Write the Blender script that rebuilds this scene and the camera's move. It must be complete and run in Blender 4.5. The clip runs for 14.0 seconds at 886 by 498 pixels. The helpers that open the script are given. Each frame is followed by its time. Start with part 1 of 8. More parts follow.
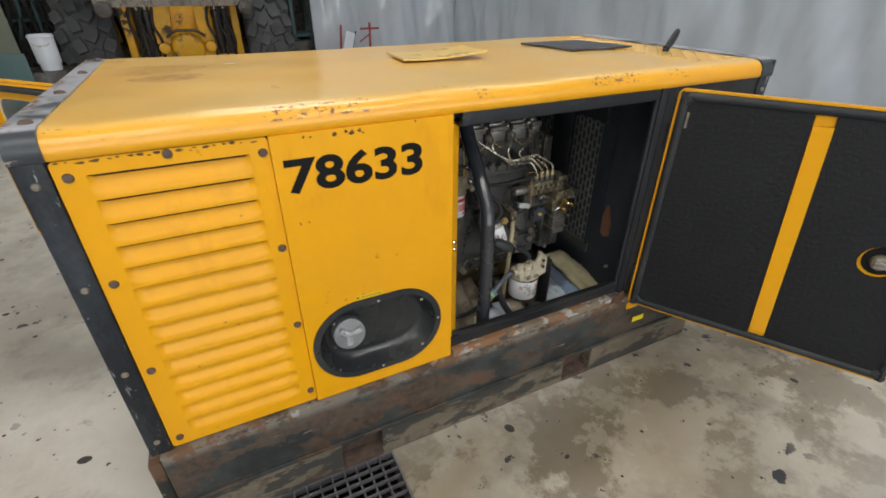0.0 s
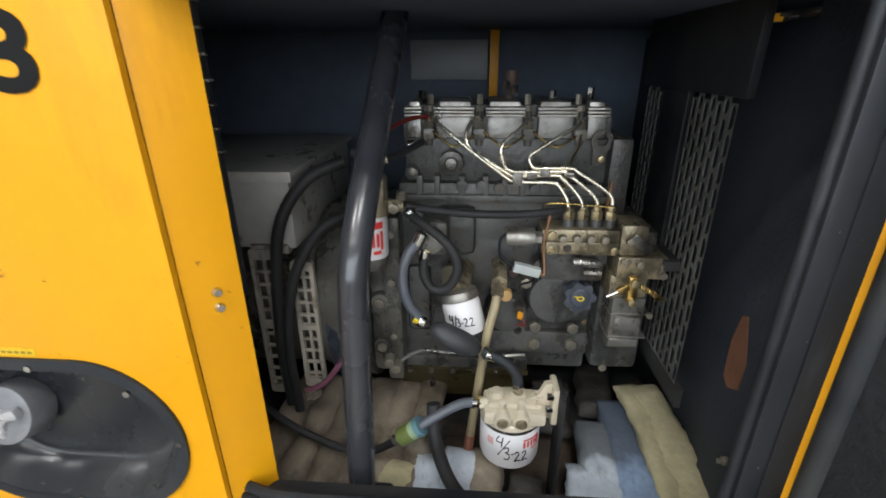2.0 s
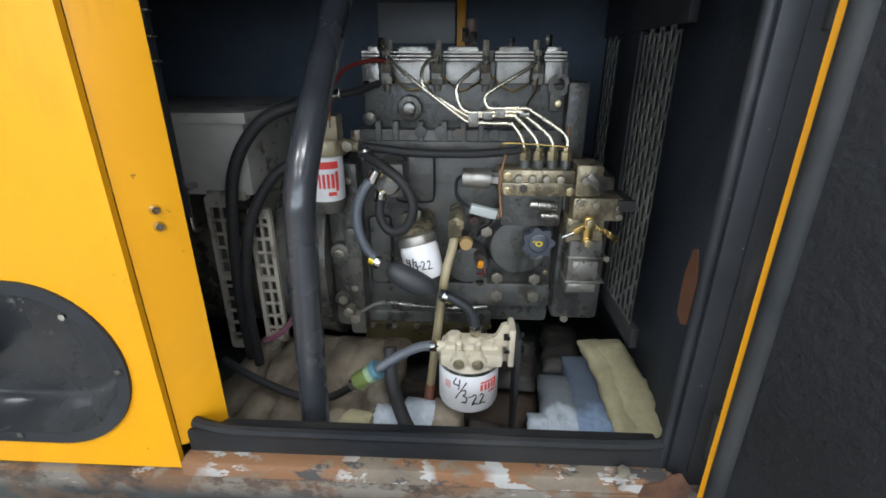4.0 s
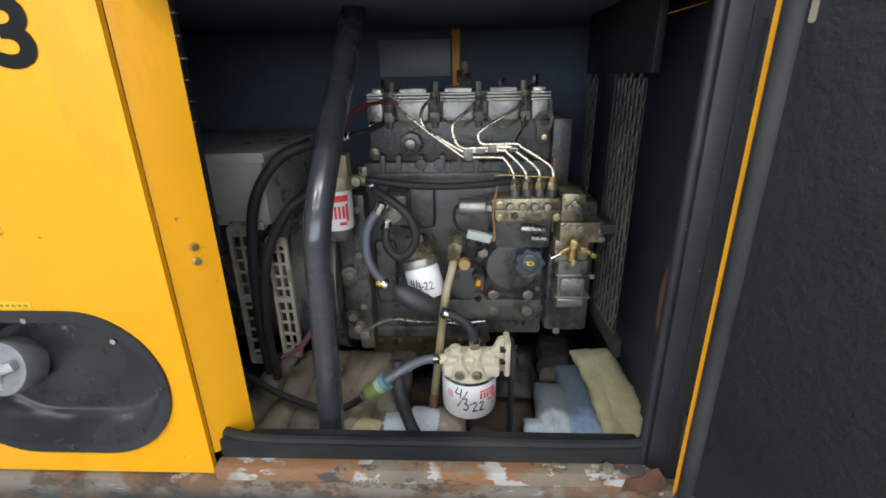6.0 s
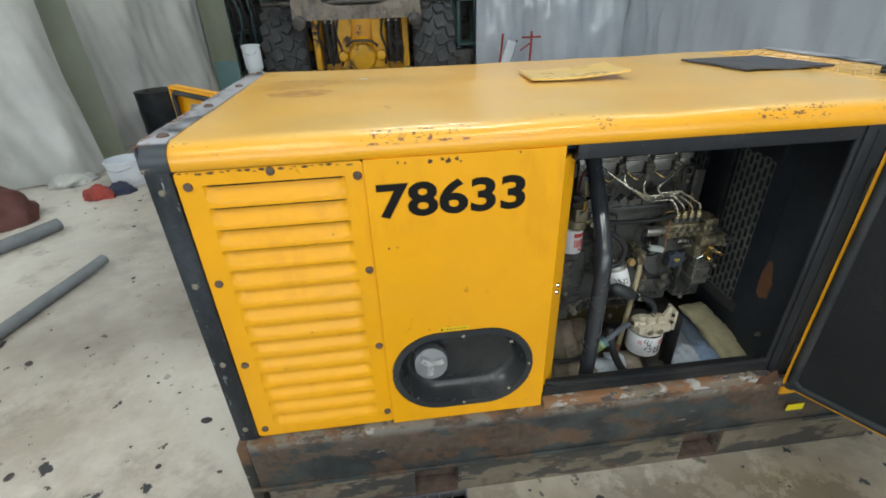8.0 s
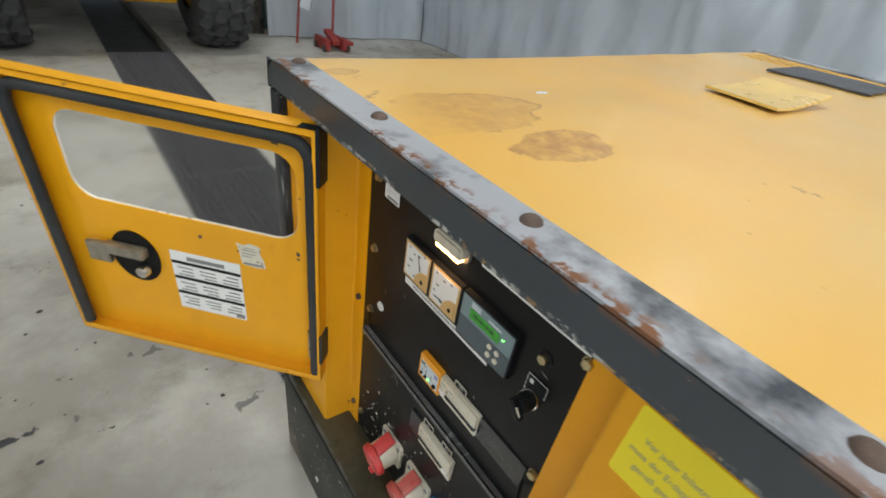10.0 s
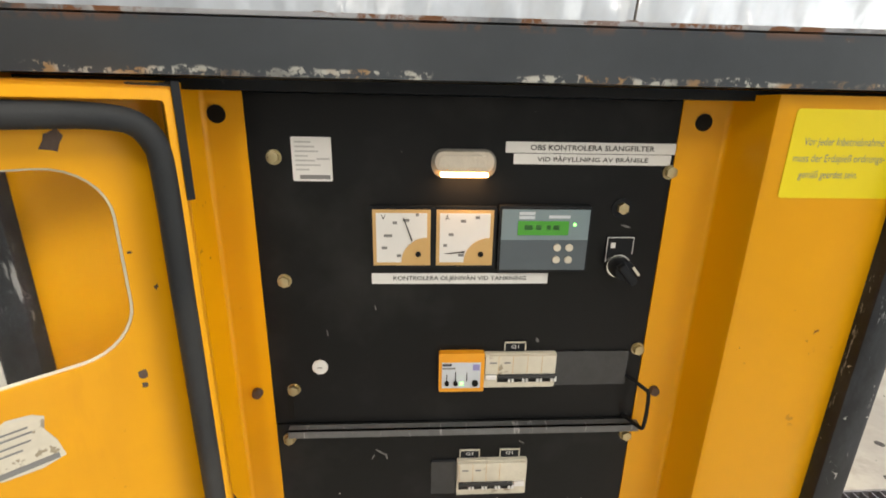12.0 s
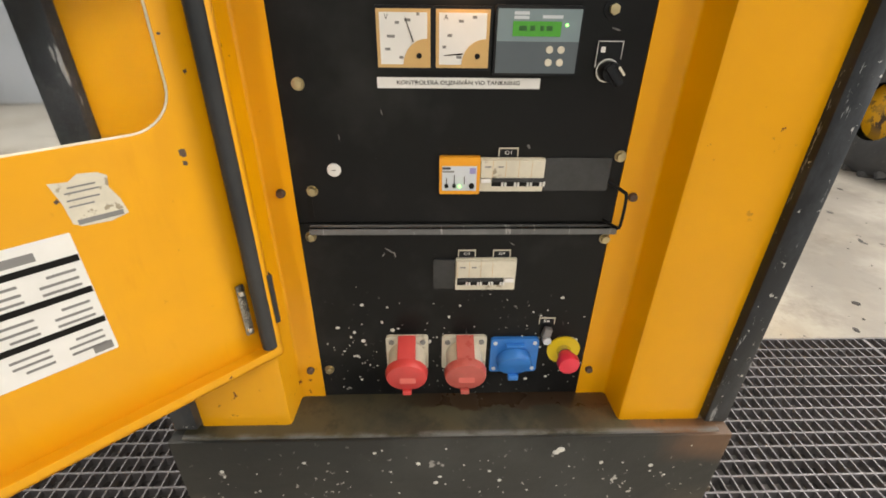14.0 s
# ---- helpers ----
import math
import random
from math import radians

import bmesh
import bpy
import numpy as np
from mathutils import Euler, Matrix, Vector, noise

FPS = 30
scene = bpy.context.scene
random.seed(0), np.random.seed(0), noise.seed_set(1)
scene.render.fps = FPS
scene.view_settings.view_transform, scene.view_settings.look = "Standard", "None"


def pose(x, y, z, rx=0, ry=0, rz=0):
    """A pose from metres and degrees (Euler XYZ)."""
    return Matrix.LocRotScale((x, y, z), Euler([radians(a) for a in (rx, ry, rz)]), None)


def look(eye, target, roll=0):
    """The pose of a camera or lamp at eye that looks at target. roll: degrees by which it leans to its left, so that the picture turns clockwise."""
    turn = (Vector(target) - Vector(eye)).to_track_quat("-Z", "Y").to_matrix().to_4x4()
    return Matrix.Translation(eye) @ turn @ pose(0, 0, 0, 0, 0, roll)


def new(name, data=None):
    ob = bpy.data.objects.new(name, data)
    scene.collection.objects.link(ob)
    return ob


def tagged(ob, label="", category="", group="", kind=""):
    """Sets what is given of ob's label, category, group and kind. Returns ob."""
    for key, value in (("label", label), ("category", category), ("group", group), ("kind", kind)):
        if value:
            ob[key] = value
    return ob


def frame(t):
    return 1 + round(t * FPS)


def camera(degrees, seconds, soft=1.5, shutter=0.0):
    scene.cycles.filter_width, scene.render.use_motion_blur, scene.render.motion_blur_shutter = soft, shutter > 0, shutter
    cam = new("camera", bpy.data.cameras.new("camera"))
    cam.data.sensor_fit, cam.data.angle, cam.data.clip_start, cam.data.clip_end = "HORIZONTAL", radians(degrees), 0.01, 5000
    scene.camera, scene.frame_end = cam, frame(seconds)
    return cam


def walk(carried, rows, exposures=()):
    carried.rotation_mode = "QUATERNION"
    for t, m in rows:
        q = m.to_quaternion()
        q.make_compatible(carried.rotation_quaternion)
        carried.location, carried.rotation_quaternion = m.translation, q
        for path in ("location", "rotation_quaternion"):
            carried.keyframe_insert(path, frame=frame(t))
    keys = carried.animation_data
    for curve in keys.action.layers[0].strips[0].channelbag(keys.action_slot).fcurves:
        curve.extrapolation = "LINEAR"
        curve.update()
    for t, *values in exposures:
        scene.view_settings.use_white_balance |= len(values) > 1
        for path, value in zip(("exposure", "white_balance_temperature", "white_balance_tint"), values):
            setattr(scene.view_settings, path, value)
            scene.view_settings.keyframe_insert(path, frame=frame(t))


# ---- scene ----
cam = camera(88.0, 14.0, soft=1.7, shutter=0.2)
PATH = [
    (0, (0.345, -1.038, 1.393), (1.067, 0.440, 0.441), 0.1),
    (0.5, (0.538, -0.999, 1.324), (1.210, 0.472, 0.326), -0.4),
    (1, (0.814, -0.832, 1.267), (1.473, 0.628, 0.245), 6.1),
    (1.5, (1.051, -0.676, 1.187), (1.370, 0.991, 0.333), 7.1),
    (2, (1.239, -0.495, 1.005), (1.117, 1.259, 0.285), -0.2),
    (2.5, (1.257, -0.434, 0.895), (1.185, 1.334, 0.204), -0.4),
    (3, (1.280, -0.453, 0.866), (1.208, 1.298, 0.133), 1.1),
    (5.5, (1.308, -0.608, 0.957), (1.218, 1.172, 0.297), -1.5),
    (6, (1.307, -0.607, 0.957), (1.224, 1.168, 0.285), -1.1),
    (6.5, (1.317, -0.619, 0.967), (1.206, 1.142, 0.263), -0.9),
    (7, (1.118, -0.710, 1.047), (1.089, 1.012, 0.244), 2.7),
    (7.5, (0.760, -0.813, 1.220), (0.802, 0.797, 0.212), 1.7),
    (8, (0.494, -0.956, 1.411), (0.670, 0.695, 0.487), -2.0),
    (8.2, (0.379, -0.858, 1.431), (0.658, 0.726, 0.420), -2.3),
    (10.3, (-0.358, 0.246, 1.374), (0.915, 1.183, 0.320), 10.7),
    (10.5, (-0.389, 0.348, 1.328), (1.083, 1.003, 0.322), 7.8),
    (11, (-0.443, 0.471, 1.234), (1.361, 0.722, 0.693), 1.6),
    (11.5, (-0.418, 0.543, 1.139), (1.401, 0.499, 0.590), 1.3),
    (12, (-0.456, 0.548, 1.094), (1.356, 0.439, 0.535), 1.1),
    (12.5, (-0.471, 0.541, 1.034), (1.309, 0.435, 0.379), 0.3),
    (13, (-0.499, 0.518, 1.017), (1.233, 0.456, 0.238), -0.6),
    (13.5, (-0.520, 0.519, 1.005), (1.155, 0.451, 0.111), -0.0),
    (14, (-0.571, 0.535, 0.998), (1.084, 0.475, 0.068), 0.8),
]
walk(cam, [(t, look(eye, target, roll)) for t, eye, target, roll in PATH],
     [(0, 0.0, 6500, 9), (1, 0.0, 6450, 10), (1.5, 0.15, 6400, 10), (2, 0.65, 6200, 10), (3, 0.75, 5800, 8), (5.5, 0.7, 6050, 9), (6.5, 0.7, 6050, 9), (7, 0.72, 6200, 7), (7.5, 0.05, 6150, 6), (8, 0.1, 6150, 3),
      (8.2, 0.1, 6150, 3), (10.3, 0.12, 6200, 5), (10.5, 0.15, 6200, 5), (11, 0.3, 6350, 7), (11.5, 0.5, 6850, 9), (12, 0.66, 7000, 10), (13, 0.61, 7300, 11), (14, 0.66, 7200, 11)])

# ---- exposure is set in walk(); world and lamps ----
FLOOR = -0.055
CEIL = 4.4
world = bpy.data.worlds.new("world")
scene.world = world
world.use_nodes = True
world.node_tree.nodes["Background"].inputs[0].default_value = (0.75, 0.85, 1.0, 1)
world.node_tree.nodes["Background"].inputs[1].default_value = 0.15

# fluorescent fixtures on the ceiling: centre x, centre y, lamp power
FIXTURES = [(-0.8, -2.3, 70), (1.9, -2.3, 70), (-0.8, -4.4, 70), (1.9, -4.4, 70), (-3.6, -1.5, 80), (-4.9, 1.5, 120), (1.0, 0.9, 60), (3.4, 1.4, 32), (1.0, 4.2, 85)]
for fx, fy, watt in FIXTURES:
    lamp = bpy.data.lights.new("tube_light", "AREA")
    lamp.shape, lamp.size, lamp.size_y, lamp.energy, lamp.color = "RECTANGLE", 1.5, 0.22, watt * 0.62, (1.0, 0.97, 0.92)
    new("tube_light", lamp).matrix_world = pose(fx, fy, CEIL - 0.13)


# added fill light for the open bay, in an unseen window band of the south wall
lamp = bpy.data.lights.new("bay_fill_light", "AREA")
lamp.shape, lamp.size, lamp.size_y, lamp.energy, lamp.color = "RECTANGLE", 9.0, 1.5, 150, (0.93, 0.97, 1.0)
new("bay_fill_light", lamp).matrix_world = pose(0.6, -5.53, 1.75, 90, 0, 0)

# the small warm lamp over the gauges of the control panel
lamp = bpy.data.lights.new("panel_light", "AREA")
lamp.shape, lamp.size, lamp.size_y, lamp.energy, lamp.color = "RECTANGLE", 0.012, 0.05, 0.05, (1.0, 0.55, 0.25)
new("panel_light", lamp).matrix_world = pose(0.068, 0.4935, 1.0165)


# ---- materials ----
def node(t, kind, **values):
    n = t.nodes.new("ShaderNode" + kind)
    for key, v in values.items():
        sock = n.inputs[key.replace("_", " ")]
        if hasattr(v, "is_linked"):
            t.links.new(v, sock)
        else:
            sock.default_value = v
    return n


def coord(t):
    return t.nodes.new("ShaderNodeTexCoord").outputs["Object"]


def fuzz(t, scale, detail=4.0, rough=0.6, stretch=None):
    c = coord(t)
    if stretch:
        m = node(t, "Mapping", Vector=c, Scale=stretch)
        c = m.outputs[0]
    return node(t, "TexNoise", Vector=c, Scale=scale, Detail=detail, Roughness=rough).outputs[0]


def span(t, fac, a, b, lo=0.0, hi=1.0):
    """fac from a..b mapped to lo..hi, clamped."""
    n = node(t, "MapRange", Value=fac)
    for k, v in zip((1, 2, 3, 4), (a, b, lo, hi)):
        n.inputs[k].default_value = v
    return n.outputs[0]


def blend(t, fac, a, b):
    n = t.nodes.new("ShaderNodeMix")
    n.data_type = "RGBA"
    for k, v in ((0, fac), (6, a), (7, b)):
        if hasattr(v, "is_linked"):
            t.links.new(v, n.inputs[k])
        else:
            n.inputs[k].default_value = v if k == 0 else (*v[:3], 1)
    return n.outputs[2]


def calc(t, op, a, b=0.0):
    n = t.nodes.new("ShaderNodeMath")
    n.operation = op
    for k, v in ((0, a), (1, b)):
        if hasattr(v, "is_linked"):
            t.links.new(v, n.inputs[k])
        else:
            n.inputs[k].default_value = v
    return n.outputs[0]


def height(t, axis="Z"):
    s = t.nodes.new("ShaderNodeSeparateXYZ")
    t.links.new(coord(t), s.inputs[0])
    return s.outputs[axis]


def material(name, col, rough=0.5, metal=0.0, vary=0.12, scale=6.0, bump=0.0, bump_scale=60.0, coat=0.0, emit=0.0, extra=None, spec=None):
    """Base colour with variation at two scales, roughness variation and fine relief; extra(tree, colour, roughness) may add wear."""
    m = bpy.data.materials.new(name)
    m.use_nodes = True
    t = m.node_tree
    b = t.nodes["Principled BSDF"]
    big, fine = fuzz(t, scale), fuzz(t, scale * 9, 3)
    dark = tuple(c * (1 - vary) for c in col)
    lite = tuple(min(1, c * (1 + vary)) for c in col)
    c = blend(t, span(t, big, 0.3, 0.7), dark, lite)
    c = blend(t, span(t, fine, 0.35, 0.75, 0, 0.35), c, dark)
    r = span(t, big, 0.25, 0.75, max(0.02, rough - 0.08), min(1, rough + 0.08))
    if extra:
        c, r = extra(t, c, r)
    t.links.new(c, b.inputs["Base Color"])
    t.links.new(r, b.inputs["Roughness"])
    b.inputs["Metallic"].default_value = metal
    b.inputs["Coat Weight"].default_value = coat
    b.inputs["Coat Roughness"].default_value = 0.15
    if spec is not None:
        b.inputs["Specular IOR Level"].default_value = spec
    if emit:
        t.links.new(c, b.inputs["Emission Color"])
        b.inputs["Emission Strength"].default_value = emit
    if bump:
        n = node(t, "Bump", Height=fuzz(t, bump_scale, 5))
        n.inputs["Strength"].default_value, n.inputs["Distance"].default_value = bump, 0.004
        t.links.new(n.outputs[0], b.inputs["Normal"])
    return m


RUST = (0.16, 0.055, 0.022)


def chips(col, fine_scale=38.0, area_scale=3.0, amount=0.62, rough=0.85):
    """Paint chipped away in clusters down to the colour col."""
    def extra(t, c, r):
        k = calc(t, "MULTIPLY", span(t, fuzz(t, fine_scale, 5), amount, amount + 0.03), span(t, fuzz(t, area_scale, 2), 0.5, 0.6))
        return blend(t, k, c, col), calc(t, "MAXIMUM", r, calc(t, "MULTIPLY", k, rough))
    return extra


def scuffs(col, amount=0.66):
    """Thin scratches and dusty smears."""
    def extra(t, c, r):
        k = span(t, fuzz(t, 14, 6, 0.7, (1, 6, 0.7)), amount, amount + 0.06, 0, 0.75)
        d = span(t, fuzz(t, 2.2, 5), 0.45, 0.8, 0, 0.22)
        return blend(t, d, blend(t, k, c, col), (0.25, 0.23, 0.2)), r
    return extra


def nicks(t, c, r):
    """Small white knocks and upright rubbed streaks on dark paint."""
    k = calc(t, "MULTIPLY", span(t, fuzz(t, 150, 3, 0.6), 0.70, 0.73), span(t, fuzz(t, 13, 3), 0.5, 0.58))
    rub = span(t, fuzz(t, 30, 5, 0.65, (1, 1, 0.13)), 0.58, 0.72, 0, 0.4)
    c = blend(t, rub, c, (0.09, 0.092, 0.095))
    return blend(t, k, c, (0.38, 0.38, 0.38)), calc(t, "ADD", r, calc(t, "MULTIPLY", rub, 0.3))


def yellow_wear(t, c, r):
    k = calc(t, "MULTIPLY", span(t, fuzz(t, 45, 5), 0.66, 0.69), span(t, fuzz(t, 4, 2), 0.56, 0.62))
    dust = span(t, fuzz(t, 1.7, 5), 0.48, 0.8, 0, 0.18)
    c = blend(t, dust, c, (0.42, 0.27, 0.1))
    run = calc(t, "MULTIPLY", span(t, fuzz(t, 26, 5, 0.6, (1, 1, 0.16)), 0.48, 0.6), span(t, fuzz(t, 2.6, 3), 0.54, 0.62, 0, 0.18))
    c = blend(t, run, c, (0.5, 0.19, 0.012))
    return blend(t, k, c, RUST), calc(t, "MAXIMUM", r, calc(t, "MULTIPLY", k, 0.8))


def roof_wear_glare(t, c, r):
    """Top paled by dust and painted-in glare, with brown stains near the control end and chipped, rusty lower lips."""
    s = t.nodes.new("ShaderNodeSeparateXYZ")
    t.links.new(coord(t), s.inputs[0])
    # dust on the top, with the film's reflection painted into its pale colour
    dust = calc(t, "MULTIPLY", span(t, fuzz(t, 2.1, 6), 0.3, 0.72, 0.32, 0.74), span(t, s.outputs["Z"], 1.152, 1.168))
    c = blend(t, dust, c, (0.68, 0.52, 0.21))
    warp = calc(t, "MULTIPLY", calc(t, "SUBTRACT", fuzz(t, 9, 5), 0.5), 0.9)
    tide = calc(t, "MULTIPLY", calc(t, "SUBTRACT", fuzz(t, 26, 4, 0.6, (0.35, 1, 1)), 0.5), 0.5)
    for cx, cy, rx, ry, fill, cut in ((0.195, 0.640, 0.150, 0.095, 0.42, -0.25), (0.245, 0.480, 0.095, 0.050, 0.75, -2.0), (0.085, 0.865, 0.035, 0.022, 0.5, -2.0)):
        dx = calc(t, "DIVIDE", calc(t, "SUBTRACT", s.outputs["X"], cx), rx)
        dy = calc(t, "DIVIDE", calc(t, "SUBTRACT", s.outputs["Y"], cy), ry)
        d = calc(t, "ADD", calc(t, "SQRT", calc(t, "ADD", calc(t, "MULTIPLY", dx, dx), calc(t, "MULTIPLY", dy, dy))), calc(t, "ADD", warp, tide))
        body = calc(t, "MULTIPLY", span(t, d, 1.0, 0.93), span(t, fuzz(t, 30, 5, 0.65), 0.36, 0.6, 0.3 * fill, fill))
        ring = calc(t, "MULTIPLY", span(t, d, 1.0, 0.97), span(t, d, 0.84, 0.95))
        inner = calc(t, "MULTIPLY", span(t, d, 0.62, 0.59), span(t, d, 0.50, 0.57, 0, 0.7))
        blot = calc(t, "MAXIMUM", body, calc(t, "MULTIPLY", calc(t, "MAXIMUM", ring, inner), span(t, fuzz(t, 7, 3), 0.42, 0.6, 0.1, 0.8)))
        blot = calc(t, "MULTIPLY", blot, span(t, dx, cut - 0.5, cut, 0.25, 1.0))
        c = blend(t, blot, c, (0.36, 0.165, 0.05))
    spot = calc(t, "MULTIPLY", span(t, fuzz(t, 16, 4), 0.68, 0.7), span(t, fuzz(t, 2.5, 2), 0.5, 0.6))
    c = blend(t, calc(t, "MULTIPLY", spot, 0.6), c, (0.25, 0.13, 0.05))
    lip = calc(t, "MULTIPLY", calc(t, "MULTIPLY", span(t, s.outputs["Z"], 1.172, 1.166), span(t, s.outputs["Z"], 1.139, 1.143)), span(t, s.outputs["Y"], 0.022, 0.012))
    knocks = 0.0
    for x0, x1, much in ((0.10, 0.16, 0.5), (0.42, 0.68, 1.0), (0.91, 1.02, 0.85), (1.30, 1.52, 1.0), (1.60, 1.72, 0.6)):
        zone = calc(t, "MULTIPLY", span(t, s.outputs["X"], x0, x0 + 0.03), span(t, s.outputs["X"], x1, x1 - 0.03, 0.0, much))
        knocks = calc(t, "MAXIMUM", knocks, zone)
    k = calc(t, "ADD", fuzz(t, 125, 5, 0.62, (0.55, 1, 0.9)), calc(t, "MULTIPLY", knocks, 0.115))
    k = calc(t, "MULTIPLY", span(t, k, 0.665, 0.70), lip)
    return blend(t, k, c, (0.17, 0.068, 0.035)), calc(t, "MAXIMUM", r, calc(t, "MULTIPLY", k, 0.85))


def cap_wear(t, c, r):
    """Edges knocked bare: rust along the upper edge, pale primer along the lower one; the top face mostly pale grey."""
    z = height(t)
    up = calc(t, "MULTIPLY", span(t, z, 1.159, 1.169), span(t, fuzz(t, 34, 6, 0.65), 0.5, 0.55))
    up = calc(t, "MULTIPLY", up, span(t, fuzz(t, 3.5, 3), 0.38, 0.5))
    low = calc(t, "MULTIPLY", span(t, calc(t, "ADD", z, calc(t, "MULTIPLY", fuzz(t, 14, 3), 0.016)), 1.1335, 1.1315), span(t, fuzz(t, 110, 5, 0.65), 0.5, 0.55))
    low = calc(t, "MULTIPLY", low, span(t, fuzz(t, 6, 3), 0.44, 0.51))
    s = t.nodes.new("ShaderNodeSeparateXYZ")
    t.links.new(coord(t), s.inputs[0])
    brink = span(t, calc(t, "ADD", s.outputs["X"], calc(t, "MULTIPLY", fuzz(t, 11, 3), 0.03)), 0.033, 0.019)
    up = calc(t, "MULTIPLY", up, brink)
    spots = span(t, fuzz(t, 95, 3), 0.755, 0.77)
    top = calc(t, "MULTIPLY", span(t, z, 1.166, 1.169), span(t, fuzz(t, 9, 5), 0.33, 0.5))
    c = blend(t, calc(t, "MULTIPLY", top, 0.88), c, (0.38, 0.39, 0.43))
    c = blend(t, up, c, (0.17, 0.075, 0.035))
    c = blend(t, low, c, blend(t, span(t, fuzz(t, 20, 2), 0.5, 0.6), (0.46, 0.46, 0.43), (0.36, 0.22, 0.1)))
    return blend(t, spots, c, (0.4, 0.4, 0.38)), calc(t, "MAXIMUM", r, calc(t, "MULTIPLY", up, 0.85))


def skid_wear(t, c, r):
    """Teal-black paint left in sharp-edged islands on brown rust, with a rubbed upper edge, scale, mud and scrapes."""
    z = height(t)
    grain = span(t, fuzz(t, 34, 6, 0.7), 0.36, 0.66)
    rust = blend(t, grain, (0.04, 0.028, 0.021), (0.1, 0.064, 0.043))
    bright = span(t, fuzz(t, 3.3, 6, 0.7), 0.54, 0.64, 0, 0.8)
    rust = blend(t, bright, rust, (0.135, 0.066, 0.034))
    mud = span(t, fuzz(t, 2.3, 6, 0.7, (0.8, 1, 2.0)), 0.46, 0.62, 0, 0.7)
    rust = blend(t, mud, rust, (0.095, 0.082, 0.064))
    edge = calc(t, "ADD", fuzz(t, 5.2, 8, 0.66, (0.62, 1, 1.25)), calc(t, "MULTIPLY", calc(t, "SUBTRACT", fuzz(t, 60, 3), 0.5), 0.05))
    keep = calc(t, "MULTIPLY", span(t, edge, 0.485, 0.505), span(t, calc(t, "ADD", z, calc(t, "MULTIPLY", fuzz(t, 12, 4), 0.05)), 0.325, 0.305))
    paint = blend(t, span(t, fuzz(t, 7, 5), 0.4, 0.65), (0.021, 0.025, 0.027), (0.05, 0.062, 0.062))
    c = blend(t, calc(t, "MULTIPLY", keep, 0.92), rust, paint)
    top = calc(t, "MULTIPLY", span(t, z, 0.272, 0.300), span(t, fuzz(t, 19, 6, 0.7, (0.6, 1, 1)), 0.43, 0.50))
    c = blend(t, calc(t, "MULTIPLY", top, 0.8), c, blend(t, span(t, fuzz(t, 12, 5), 0.47, 0.53), (0.165, 0.094, 0.05), (0.205, 0.188, 0.162)))
    flake = calc(t, "MULTIPLY", span(t, z, 0.286, 0.305), span(t, fuzz(t, 26, 5, 0.6, (0.7, 1, 1)), 0.63, 0.655))
    c = blend(t, flake, c, (0.33, 0.33, 0.32))
    sc = span(t, fuzz(t, 24, 6, 0.7, (0.35, 1, 2.6)), 0.685, 0.70)
    return blend(t, sc, c, (0.36, 0.33, 0.29)), span(t, fuzz(t, 8), 0.3, 0.7, 0.5, 0.85)


def step_wear(t, c, r):
    """Trodden step: bare tan primer, orange rust, white flakes in a row, blue-black paint at the edges."""
    k = span(t, fuzz(t, 15, 7, 0.68, (0.6, 1, 1)), 0.46, 0.49, 0, 0.9)
    c = blend(t, k, c, (0.24, 0.115, 0.05))
    d = span(t, fuzz(t, 11, 7, 0.68, (0.7, 1, 1.3)), 0.55, 0.575, 0, 0.9)
    c = blend(t, d, c, (0.045, 0.05, 0.055))
    row = calc(t, "MULTIPLY", span(t, fuzz(t, 30, 5, 0.6, (0.6, 1, 1)), 0.555, 0.575), span(t, fuzz(t, 6, 3), 0.44, 0.52))
    return blend(t, row, c, (0.42, 0.42, 0.41)), r


def rail_wear(t, c, r):
    """Dried tan mud over dark paint, flaked off in places."""
    k = span(t, fuzz(t, 5.5, 7, 0.68, (0.55, 1, 1.5)), 0.50, 0.53, 0, 0.85)
    c = blend(t, k, c, (0.032, 0.033, 0.034))
    d = span(t, fuzz(t, 14, 6, 0.7), 0.55, 0.62, 0, 0.6)
    return blend(t, d, c, (0.085, 0.052, 0.034)), r


def specks(lo, hi, col=(0.55, 0.55, 0.52), scale=85.0):
    """Splashed plaster specks between the heights lo and hi."""
    def extra(t, c, r):
        z = height(t)
        band = calc(t, "MULTIPLY", span(t, z, hi, (lo + hi) / 2), span(t, z, lo - 0.05, lo))
        k = calc(t, "MULTIPLY", span(t, fuzz(t, scale, 3), 0.66, 0.69), band)
        big = calc(t, "MULTIPLY", span(t, fuzz(t, scale * 0.45, 3), 0.7, 0.72), band)
        rare = span(t, fuzz(t, 130, 2), 0.8, 0.82)
        haze = span(t, fuzz(t, 3, 5), 0.5, 0.8, 0, 0.10)
        k = calc(t, "MULTIPLY", k, span(t, fuzz(t, 5, 2), 0.42, 0.56))
        k = calc(t, "MAXIMUM", calc(t, "MAXIMUM", k, big), rare)
        return blend(t, k, blend(t, haze, c, (0.3, 0.3, 0.28)), col), r
    return extra


